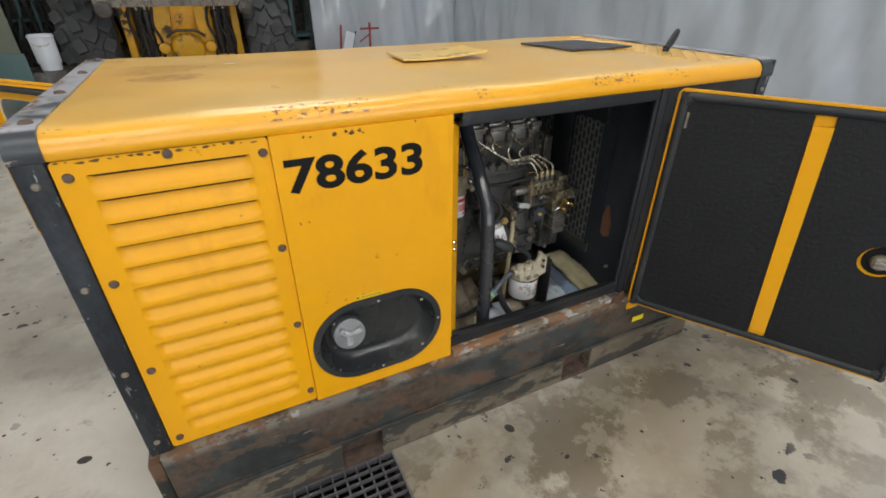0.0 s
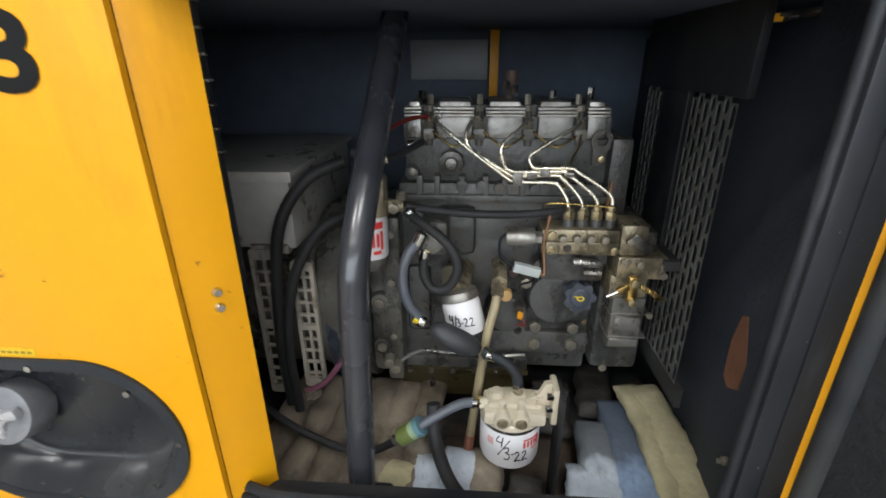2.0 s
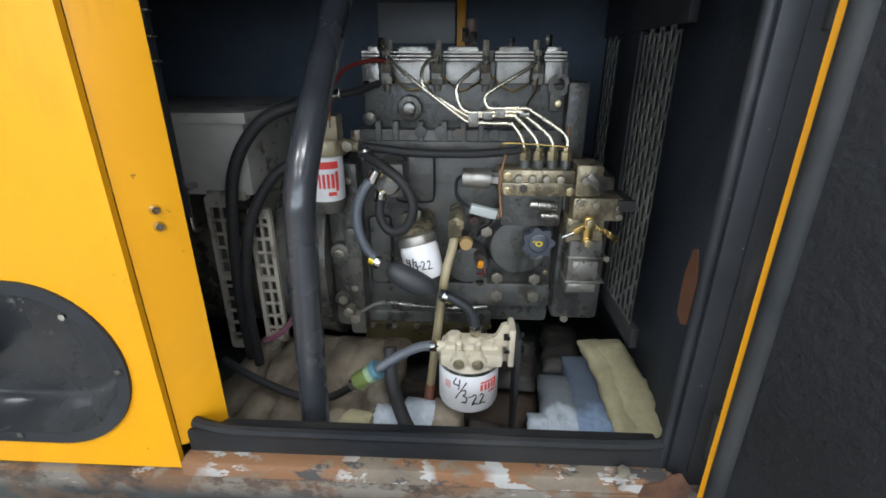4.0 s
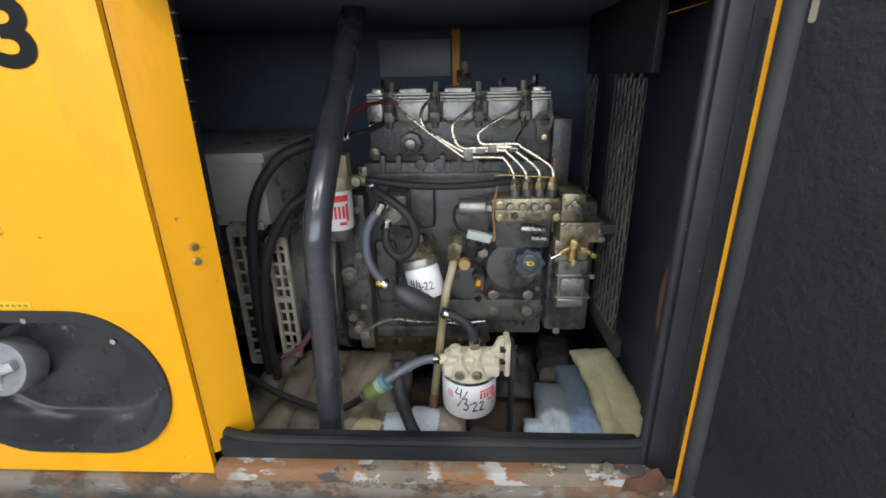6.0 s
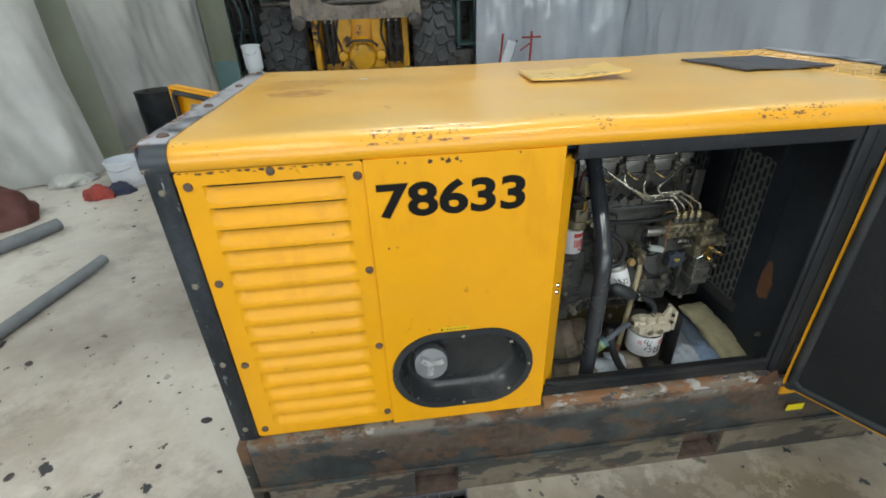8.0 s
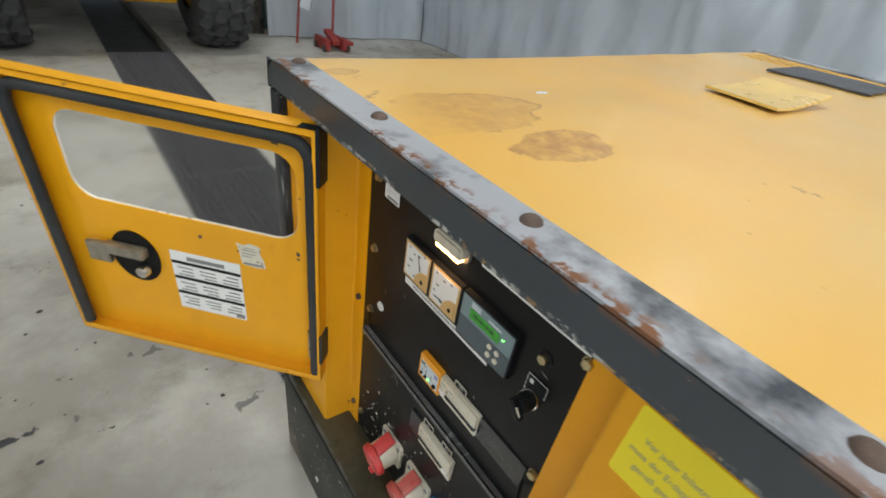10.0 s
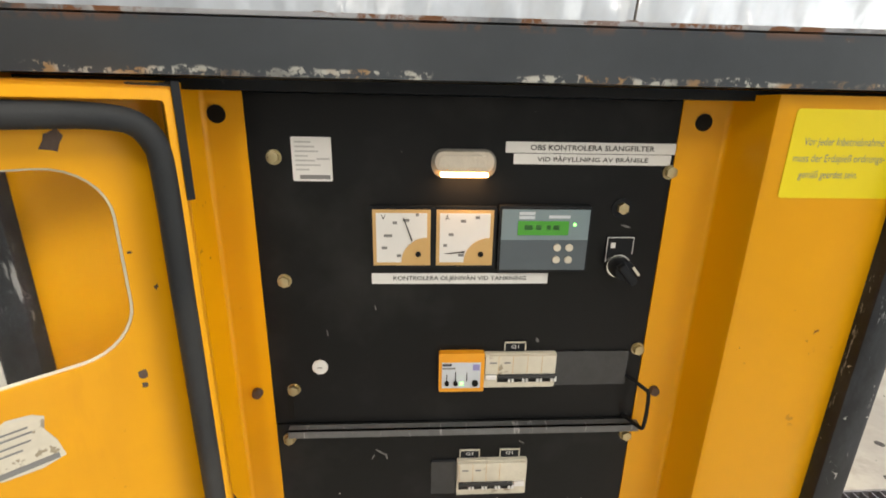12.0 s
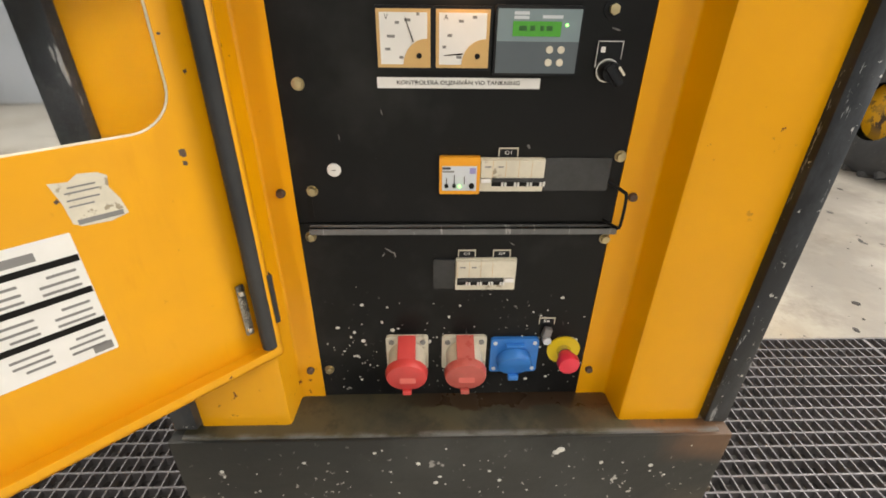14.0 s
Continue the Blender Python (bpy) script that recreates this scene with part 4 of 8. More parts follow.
for z in LZ:
    part("louvre", louvre(z), YELLOW, lou, smooth=70)
rnd = random.Random(12)
for k in range(22):
    x, r = 0.06 + 0.0168 * k + rnd.uniform(-0.006, 0.006), rnd.choice((0.002, 0.0026, 0.0034, 0.005))
    z = 1.1065 - abs(rnd.gauss(0, 0.003))
    outline = [(x + 1.7 * r * rnd.uniform(0.45, 1.2) * math.cos(a * 0.785), z + 0.7 * r * rnd.uniform(0.45, 1.2) * math.sin(a * 0.785)) for a in range(8)]
    part("paint_chip", slab(B(), outline, front(-0.0059), 0.0005), RUSTY, lou)
for x, z in ((0.07, 1.077), (0.24, 1.10), (0.417, 1.077), (0.07, 0.838), (0.417, 0.84), (0.07, 0.587), (0.417, 0.605), (0.07, 0.347), (0.417, 0.36)):
    part("bolt", rod(B(), (x, -0.004, z), (x, -0.011, z), 0.0105, 0.0085, 12, 0.001), RUSTB, lou)

# fuel panel with its moulded recess, number and little label
bm = slab(B(), [(0.432, 0.316), (0.874, 0.316), (0.874, 1.112), (0.432, 1.112)], front(-0.004), 0.010, [rounded(0.448, 0.832, 0.366, 0.63, 0.131, 12)])
fuelp = part("fuel_panel", bm, YELLOW, gen, "yellow fuel-filler panel")
rnd = random.Random(31)
for x, z, r in ((0.505, 1.102, 0.004), (0.52, 1.100, 0.003), (0.572, 1.101, 0.006), (0.60, 1.103, 0.005), (0.613, 1.099, 0.007), (0.632, 1.101, 0.006), (0.64, 1.096, 0.003), (0.468, 0.897, 0.0035), (0.488, 0.898, 0.0025), (0.56, 0.903, 0.0016), (0.77, 1.107, 0.003)):
    outline = [(x + r * rnd.uniform(0.45, 1.25) * math.cos(a * 0.698), z + 0.9 * r * rnd.uniform(0.45, 1.25) * math.sin(a * 0.698)) for a in range(9)]
    part("paint_chip", slab(B(), outline, front(-0.0142), 0.0004), RUSTY, fuelp)
put = front(-0.0155)
number = text("number", "78633", put, 0.453, 0.787, 0.973, 1.058, INK, fuelp, 0.030)


def dish(bm, hull, depth, y, n=10):
    """A moulded tray: rings that shrink and sink from the outline hull."""
    cu, cv = sum(u for u, v in hull) / len(hull), sum(v for u, v in hull) / len(hull)
    rings = []
    for k in range(n + 1):
        s = k / n
        w = -depth * math.sin(min(1, s * 1.25) * 1.5708)
        rings.append([bm.verts.new((cu + (u - cu) * (1 - 0.22 * s), y - w, cv + (v - cv) * (1 - 0.34 * s))) for u, v in hull])
    for a, b in zip(rings, rings[1:]):
        for j in range(len(hull)):
            bm.faces.new((a[j], a[(j + 1) % len(hull)], b[(j + 1) % len(hull)], b[j]))
    bm.faces.new(rings[-1])
    return bm


rim = rounded(0.444, 0.836, 0.362, 0.634, 0.134, 12)
inner = rounded(0.462, 0.818, 0.38, 0.616, 0.117, 12)
tray = part("filler_tray", dish(B(), inner, 0.055, -0.017), material("black_moulded_plastic", (0.02, 0.022, 0.025), 0.26, vary=0.2, scale=6, bump=0.04, extra=scuffs((0.35, 0.33, 0.3), 0.66)), fuelp, "black moulded filler tray, dusty and scratched", smooth=60)
part("tray_rim", slab(B(), rim, front(-0.014), 0.005, [inner]), RUBBER, fuelp)
for k in range(8):
    a = k / 8 * 6.283
    part("rim_screw", rod(B(), (0.64 + 0.185 * math.cos(a), -0.018, 0.498 + 0.122 * math.sin(a)), (0.64 + 0.185 * math.cos(a), -0.0215, 0.498 + 0.122 * math.sin(a)), 0.005, seg=8), STEEL, tray)
bm = B()
rod(bm, (0.552, 0.035, 0.51), (0.552, -0.008, 0.522), 0.047, 0.046, 28, 0.004)
fcap = part("filler_cap", bm, LIDCAP, fuelp, "worn grey locking fuel cap with bright silver grip")
bm = B()
for k in range(3):
    a = radians(20 + 120 * k)
    obox(bm, Matrix.Translation((0.552 + 0.016 * math.cos(a), -0.012, 0.522 + 0.016 * math.sin(a))) @ pose(0, 0, 0, 0, -20 - 120 * k, 0), 0.04, 0.012, 0.017, 0.004)
rod(bm, (0.552, -0.006, 0.522), (0.552, -0.017, 0.522), 0.012, seg=14)
part("cap_grip", bm, FCAP, fcap)
lab = part("warning_label", slab(B(), rounded(0.578, 0.655, 0.637, 0.650, 0.001, 2), front(-0.0142), 0.0008), FADED, fuelp, "small faded yellow warning label")
for k in range(6):
    part("print_bar", slab(B(), rounded(0.596 + k * 0.0095, 0.602 + k * 0.0095, 0.641, 0.645, 0.0005, 1), front(-0.0150), 0.0004), OCHRE, lab)
part("print_bar", slab(B(), [(0.580, 0.640), (0.588, 0.640), (0.584, 0.648)], front(-0.0150), 0.0004), INK, lab)

# yellow return of the fuel panel, into the engine bay, with two dome screws
bm = B()
lo = [(0.874, -0.002), (0.880, 0.001), (0.924, 0.050), (0.919, 0.056), (0.874, 0.010)]
slab(bm, lo, lambda u, v, w: Vector((u, v, 0.350 + w)), 0.728)
ret = part("door_strip", bm, YELLOW, gen, "yellow slanted strip beside the doorway")
for z in (0.722, 0.699):
    part("dome_screw", rod(B(), (0.9015, 0.0255, z), (0.9058, 0.0218, z), 0.0075, 0.005, 12), STEEL, ret)
part("edge_trim", box(B(), 0.915, 0.9235, 0.0565, 0.066, 0.70, 1.085), BLACK, ret)
for k in range(7):
    part("trim_clip", box(B(), 0.9145, 0.9265, 0.0560, 0.0670, 0.90 + k * 0.028, 0.9025 + k * 0.028), ALU, ret)
part("strip_lining", box(B(), 0.86, 0.872, 0.02, 0.12, 0.33, 1.09), FOAM, gen)


# ---- front door, swung open ----
DM = pose(1.648, -0.036, 0, 0, 0, -59)
def dput(u, v, w=0.0):
    return DM @ Vector((u, w, v))


DW = 0.79
door = part("front_door", slab(B(), rounded(0.0, DW, 0.305, 1.117, 0.02), lambda u, v, w: dput(u, v, w), 0.006), YELLOW, gen, "yellow front door standing open, lined with black foam")
bm = slab(B(), rounded(0.0, DW, 0.305, 1.117, 0.02), lambda u, v, w: dput(u, v, -w), 0.005, [rounded(0.007, DW - 0.007, 0.312, 1.110, 0.03)])
part("door_rim", bm, YELLOW, door)
bm = B()
loop = rounded(0.022, DW - 0.022, 0.327, 1.096, 0.035, 5)
hose(bm, [dput(u, v, -0.007) for u, v in loop + loop[:2]], 0.0135, 10, 2)
part("seal", bm, RUBBER, door, "dark rubber door seal")
HOLE = [(DW - 0.16 + 0.05 * math.cos(k / 20 * 6.283), 0.70 + 0.05 * math.sin(k / 20 * 6.283)) for k in range(20)]
for low, high in (((0.028, 0.404), (0.028, 0.352)), ((0.452, DW - 0.028), (0.402, DW - 0.028))):
    pad = [(low[0], 0.345), (low[0] + 0.008, 0.338), (low[1] - 0.008, 0.338), (low[1], 0.345), (high[1], 1.079), (high[1] - 0.008, 1.087), (high[0] + 0.008, 1.087), (high[0], 1.079)]
    bm = slab(B(), pad, lambda u, v, w: dput(u, v, -0.001 - w), 0.010, [HOLE] if low[1] > 0.6 else [])
    part("foam_pad", bm, FOAM, door, "black foam sound pad")
stiff = part("stiffener", slab(B(), [(0.4035, 0.358), (0.4495, 0.358), (0.4035, 1.054), (0.3555, 1.054)], lambda u, v, w: dput(u, v, -0.001 - w), 0.014), YELLOW, door, "yellow stiffener bar across the door")
part("end_flange", slab(B(), [(0.405, 0.335), (0.451, 0.335), (0.4495, 0.3575), (0.4035, 0.3575)], lambda u, v, w: dput(u, v, -0.001 - w), 0.004), YELLOW, stiff)
part("end_flange", slab(B(), [(0.3555, 1.0545), (0.4035, 1.0545), (0.401, 1.09), (0.353, 1.09)], lambda u, v, w: dput(u, v, -0.001 - w), 0.004), YELLOW, stiff)
well = [(DW - 0.157 + 0.044 * math.cos(k / 20 * 6.283), 0.702 + 0.044 * math.sin(k / 20 * 6.283)) for k in range(20)]
part("lock_well", slab(B(), well, lambda u, v, w: dput(u, v, -0.0008 - w), 0.001), INK, door, "black well behind the lock")
lk = part("lock", rod(B(), dput(DW - 0.16, 0.70, -0.002), dput(DW - 0.16, 0.70, -0.022), 0.024, 0.02, 18, 0.003), BOLT, door, "zinc-plated door lock")
part("lock_tongue", obox(B(), DM @ pose(DW - 0.14, -0.026, 0.70), 0.07, 0.008, 0.022, 0.003), STEEL, lk)
for z in (0.43, 0.97):
    part("hinge", rod(B(), dput(-0.004, z - 0.04, 0.004), dput(-0.004, z + 0.04, 0.004), 0.008), BLACK, door)
part("rust_patch", slab(B(), rounded(0.038, 0.045, 1.0, 1.05, 0.003), lambda u, v, w: dput(u, v, -0.0112 - w), 0.0008), BOLT, door)
part("yellow_tag", slab(B(), rounded(1.705, 1.765, 0.178, 0.204, 0.002, 2), front(-0.0365), 0.002), SIGN, gen, "small yellow tag on the skid beam")


# ---- control end: yellow surround, black panel, instruments ----
PX = 0.082


def ebox(bm, y0, y1, z0, z1, w0, w1, bevel=0.0):
    """A box on the control panel, standing w0 to w1 proud of it."""
    return box(bm, PX - w1, PX - w0, y0, y1, z0, z1, bevel)


def eplate(y0, y1, z0, z1, w0, w1, r=0.002):
    return slab(B(), rounded(y0, y1, z0, z1, r, 3), end(PX - w0), w1 - w0)


def edisc(y, z, r, w0, w1, seg=20, r2=None, bevel=0.0):
    return rod(B(), (PX - w0, y, z), (PX - w1, y, z), r, r2, seg, bevel)


def fold(bm, line, z0, z1, thick=0.003):
    """A folded sheet: plan line (x, y) raised from z0 to z1."""
    pts = [Vector((x, y, 0)) for x, y in line]
    nor = []
    for k in range(len(pts)):
        d = (pts[min(k + 1, len(pts) - 1)] - pts[max(k - 1, 0)]).normalized()
        nor.append(Vector((-d.y, d.x, 0)) * thick)
    rows = []
    for p, n in zip(pts, nor):
        rows.append([bm.verts.new((*(p + o).xy, z)) for z in (z0, z1) for o in (Vector(), n)])
    for a, b in zip(rows, rows[1:]):
        for i, j in ((0, 1), (1, 3), (3, 2), (2, 0)):
            bm.faces.new((a[i], a[j], b[j], b[i]))
    bm.faces.new([rows[0][i] for i in (0, 1, 3, 2)])
    bm.faces.new([rows[-1][i] for i in (0, 2, 3, 1)])
    return bm


near = part("end_frame", fold(B(), [(0.080, 0.242), (0.080, 0.190), (0.078, 0.186), (0.074, 0.184), (0.020, 0.182), (0.014, 0.180), (0.012, 0.175), (0.012, 0.03)], 0.302, 1.113), YELLOW, gen, "folded yellow frame beside the control panel")
far = part("end_frame", fold(B(), [(0.012, 0.945), (0.012, 0.794), (0.014, 0.788), (0.020, 0.786), (0.074, 0.783), (0.078, 0.781), (0.080, 0.777), (0.080, 0.738)], 0.302, 1.113), YELLOW, gen, "folded yellow frame beside the control panel")
part("end_header", box(B(), 0.046, 0.06, 0.03, W - 0.03, 1.107, 1.118), BLACK, gen)
part("cap_lining", box(B(), 0.004, 0.05, 0.03, W - 0.03, 1.119, 1.123), DARKG, gen)
for y, z, fr in ((0.219, 0.724, near), (0.227, 0.366, near), (0.757, 0.73, far), (0.758, 0.372, far)):
    part("frame_bolt", rod(B(), (0.08, y, z), (0.0725, y, z), 0.0075, 0.006, 12, 0.001), RUSTB, fr)
for y, fr in ((0.215, near), (0.767, far)):
    part("round_hole", rod(B(), (0.08, y, 1.083), (0.0785, y, 1.083), 0.010, seg=14), INK, fr)

# warning sign on the frame
sign = thing("warning_sign", (0.01, 0.09, 1.0), "yellow earthing warning sign with black German lettering", "sign")
put = end(0.0116)
part("sheet", slab(B(), rounded(0.031, 0.161, 1.008, 1.100, 0.004), put, 0.0006), SIGN, sign)
put = lambda u, v, w=0.0: Vector((0.0108, u, v))
for line, u0, u1, v0 in (("Vor jeder Inbetriebnahme", 0.146, 0.058, 1.061), ("muss der Erdspieß ordnungs-", 0.154, 0.052, 1.044), ("gemäß geerdet sein.", 0.144, 0.078, 1.027)):
    text("lettering", line, put, u0, u1, v0, v0 + 0.0105, GREY, sign)

panel = thing("control_panel", (PX, 0.49, 0.302), "black generator control panel with gauges, breakers and sockets", "control panel")
part("upper_plate", box(B(), PX, PX + 0.004, 0.232, 0.750, 0.68, 1.106), PANEL, panel)
part("lower_plate", box(B(), PX, PX + 0.004, 0.232, 0.750, 0.303, 0.6775), PANEL, panel)
part("backing", box(B(), PX + 0.005, PX + 0.02, 0.2, 0.78, 0.303, 1.106), PANEL, panel)
bm = box(B(), 0.070, PX + 0.001, 0.236, 0.720, 0.6735, 0.6755)
box(bm, 0.070, 0.0725, 0.236, 0.720, 0.6635, 0.6755)
part("divider_rail", bm, material("scuffed_rail", (0.13, 0.135, 0.14), 0.42, 0.2, vary=0.3, scale=10, extra=scuffs((0.45, 0.45, 0.45), 0.6)), panel, "scuffed grey steel rail between the plates")
part("panel_slot", ebox(B(), 0.712, 0.720, 0.688, 0.722, 0.0003, 0.001), INK, panel)
part("pull_handle", hose(B(), [(PX, 0.256, 0.683), (0.056, 0.247, 0.684), (0.048, 0.243, 0.690), (0.050, 0.242, 0.735), (0.058, 0.246, 0.742), (PX, 0.262, 0.748)], 0.0026, 8, 4), BLACK, panel, "small black wire pull handle")
for y, z in ((0.710, 1.037), (0.710, 0.887), (0.710, 0.733), (0.722, 0.655), (0.723, 0.371), (0.245, 1.025), (0.25, 0.788), (0.248, 0.65), (0.298, 0.981)):
    b = part("washer", edisc(y, z, 0.0088 if y != 0.298 else 0.0125, 0, 0.0015, 16), ZINC if y != 0.298 else BLACK, panel)
    part("bolt_head", hexnut(B(), (PX - 0.0015, y, z), (PX - 0.0075, y, z), 0.0072), ZINC, b)

# stickers and printed strips
lab = part("white_sticker", eplate(0.645, 0.690, 1.010, 1.060, 0, 0.0006), WHITE, panel, "white service sticker with small print")
for k, (a, b) in enumerate(((0.686, 0.668), (0.686, 0.664), (0.686, 0.660), (0.686, 0.672), (0.686, 0.664), (0.686, 0.658), (0.686, 0.671))):
    part("print_bar", ebox(B(), b, a, 1.0535 - k * 0.0052, 1.0553 - k * 0.0052, 0.0006, 0.0009), material("faint_print", (0.5, 0.5, 0.5), 0.5) if k == 0 else bpy.data.materials["faint_print"], lab)
part("print_bar", ebox(B(), 0.6475, 0.682, 1.0125, 1.0172, 0.0006, 0.0009), GREY, lab)
part("print_bar", ebox(B(), 0.6475, 0.662, 1.0345, 1.0365, 0.0006, 0.0009), bpy.data.materials["faint_print"], lab)
for body, a, b, z0, z1, ta, tb in (("OBS KONTROLERA SLANGFILTER", 0.445, 0.241, 1.0455, 1.0582, 0.416, 0.268), ("VID PÅFYLLNING AV BRÄNSLE", 0.435, 0.246, 1.0325, 1.0447, 0.407, 0.274), ("KONTROLERA OLJENIVÅN VID TANKNING", 0.6035, 0.382, 0.8825, 0.8965, 0.577, 0.410)):
    strip = part("label_strip", eplate(b, a, z0, z1, 0, 0.0006, 0.0005), WHITE, panel, "white label strip with black capitals")
    text("lettering", body, lambda u, v, w=0.0: Vector((PX - 0.0009, u, v)), ta, tb, z0 + 0.0033, z1 - (0.0021 if "Å" in body or "Ä" in body else 0.0032), INK, strip, 0.012)

# bulkhead lamp, glowing on its under side
lampb = part("panel_lamp", slab(B(), rounded(0.456, 0.531, 1.016, 1.049, 0.014), end(PX), 0.005), material("grey_lamp_base", (0.2, 0.19, 0.17), 0.4), panel, "small clear bulkhead lamp, lit warm below")
bm = slab(B(), rounded(0.460, 0.527, 1.024, 1.047, 0.010), end(PX - 0.005), 0.014)
bmesh.ops.bevel(bm, geom=[e for e in bm.edges if all(v.co.x < PX - 0.018 for v in e.verts) and len({round(f.normal.x, 2) for f in e.link_faces}) > 1], offset=0.004, segments=2, affect="EDGES")
part("lens", bm, material("frosted_lens", (0.62, 0.56, 0.47), 0.25, vary=0.12, scale=30, bump=0.3, bump_scale=200), lampb)
part("glow_strip", slab(B(), rounded(0.466, 0.521, 1.0185, 1.0232, 0.002), end(PX - 0.005), 0.010), WARM, lampb, "glowing lower edge")


def gauge(name, yl, letter, marks, tip, tail, label):
    w, z0, z1 = 0.0755, 0.9065, 0.9825
    g = part(name, eplate(yl - w, yl, z0, z1, 0, 0.0085, 0.002), BLACK, panel, label)
    at = lambda u, v, d: Vector((PX - d, yl - u * w, z0 + v * (z1 - z0)))
    part("tan_frame", ebox(B(), yl - w + 0.0035, yl - 0.0035, z0 + 0.0035, z1 - 0.0035, 0.008, 0.0092), TANP, g)
    part("dial", ebox(B(), yl - 0.9 * w, yl - 0.1 * w, z0 + 0.1 * w, z1 - 0.1 * w, 0.0085, 0.0097), WHITE, g)
    arc = [(yl - 0.9 * w, z0 + 0.1 * w)] + [(yl - 0.9 * w + 0.41 * w * math.cos(radians(a)), z0 + 0.1 * w + 0.41 * w * math.sin(radians(a))) for a in range(0, 91, 9)]
    part("pivot_cover", slab(B(), arc, end(PX - 0.0095), 0.0014), TANP, g)
    part("zero_screw", rod(B(), at(0.76, 0.24, 0.0105), at(0.76, 0.24, 0.0118), 0.0035, seg=12), INK, g)
    text("lettering", letter, lambda u, v, w2=0.0: Vector((PX - 0.0100, u, v)), yl - 0.18 * w, yl - 0.25 * w, z0 + 0.80 * w, z0 + 0.88 * w, INK, g)
    for k, (u, v, s) in enumerate(marks):
        part("scale_mark", ebox(B(), yl - (u + s) * w, yl - u * w, z0 + v * w, z0 + (v + 0.045) * w, 0.0095, 0.0099), GREY, g)
    part("needle", rod(B(), at(*tail, 0.0106), at(*tip, 0.0106), 0.0009, 0.0004, 6), INK, g)


gauge("voltmeter", 0.6035, "V", ((0.22, 0.52, 0.13), (0.18, 0.32, 0.09), (0.36, 0.73, 0.07), (0.52, 0.77, 0.1), (0.72, 0.86, 0.05), (0.42, 0.19, 0.07)), (0.53, 0.83), (0.66, 0.46), "square analogue voltmeter with white dial")
gauge("ammeter", 0.528, "A", ((0.24, 0.54, 0.08), (0.16, 0.36, 0.06), (0.43, 0.76, 0.08), (0.66, 0.82, 0.07), (0.4, 0.2, 0.09)), (0.19, 0.245), (0.5, 0.275), "square analogue ammeter with white dial")

ctrl = part("controller", eplate(0.337, 0.4495, 0.9015, 0.9845, 0, 0.010, 0.003), BLACK, panel, "grey digital controller with green display")
part("upper_face", ebox(B(), 0.340, 0.4465, 0.943, 0.9805, 0.0095, 0.0108), CTRL, ctrl)
part("lower_face", ebox(B(), 0.340, 0.4465, 0.9045, 0.943, 0.0095, 0.0107), CTRL2, ctrl)
part("display", ebox(B(), 0.365, 0.427, 0.949, 0.9665, 0.0105, 0.0114), LCD, ctrl)
for a, b in ((0.419, 0.409), (0.405, 0.3985), (0.392, 0.387), (0.384, 0.376)):
    part("display_bar", ebox(B(), b, a, 0.9555, 0.9615, 0.0112, 0.0116), material("lcd_ink", (0.02, 0.12, 0.02), 0.4) if "lcd_ink" not in bpy.data.materials else bpy.data.materials["lcd_ink"], ctrl)
for a, b, c in ((0.426, 0.407, 0.976), (0.426, 0.407, 0.971), (0.390, 0.364, 0.972)):
    part("print_bar", ebox(B(), b, a, c - 0.0022, c + 0.0015, 0.0106, 0.0111), PALEP, ctrl)
part("led", edisc(0.358, 0.9625, 0.0016, 0.0108, 0.0122, 10), LED, ctrl)
for y in (0.377, 0.362):
    for z in (0.9335, 0.918):
        part("button", edisc(y, z, 0.0046, 0.0105, 0.0125, 16), AGED, ctrl)

plate = part("key_switch", eplate(0.276, 0.312, 0.910, 0.945, 0, 0.0015), BLACK, panel, "black rotary switch with pale pointer")
bm = ebox(ebox(ebox(B(), 0.277, 0.311, 0.9432, 0.9442, 0.0013, 0.0018), 0.3102, 0.311, 0.911, 0.944, 0.0013, 0.0018), 0.277, 0.2778, 0.922, 0.944, 0.0013, 0.0018)
ebox(bm, 0.300, 0.306, 0.930, 0.937, 0.0013, 0.0018)
part("plate_print", bm, WHITE, plate)
part("collar", edisc(0.295, 0.908, 0.0165, 0, 0.007, 24, 0.0155, 0.001), STEEL, plate)
part("knob", edisc(0.295, 0.908, 0.0135, 0.007, 0.027, 20, 0.0125, 0.0015), BLACK, plate)
part("knob_grip", obox(B(), Matrix.Translation((PX - 0.031, 0.294, 0.906)) @ pose(0, 0, 0, -40, 0, 0), 0.010, 0.010, 0.030, 0.002), BLACK, plate)
part("pointer", obox(B(), Matrix.Translation((PX - 0.0365, 0.2865, 0.9115)) @ pose(0, 0, 0, -40, 0, 0), 0.0012, 0.003, 0.013), AGED, plate)

# scuffs on the plates
for y, z, w, h, a in ((0.598, 0.628, 0.010, 0.0016, 35), (0.590, 0.621, 0.006, 0.0014, 80), (0.609, 0.620, 0.005, 0.0012, -60), (0.388, 0.802, 0.004, 0.0022, 60), (0.398, 0.640, 0.005, 0.001, 30), (0.60, 0.85, 0.004, 0.0008, 75), (0.29, 0.958, 0.007, 0.0012, 15), (0.662, 0.815, 0.005, 0.0007, 80)):
    ca, sa = math.cos(radians(a)), math.sin(radians(a))
    outline = [(y + ca * u * w - sa * v * h, z + sa * u * w + ca * v * h) for u, v in ((-1, -0.2), (-0.3, -1), (0.6, -0.7), (1, 0.2), (0.2, 0.9), (-0.7, 0.6))]
    part("scuff_mark", slab(B(), outline, end(PX - 0.0002), 0.0003), SCUFF, panel)

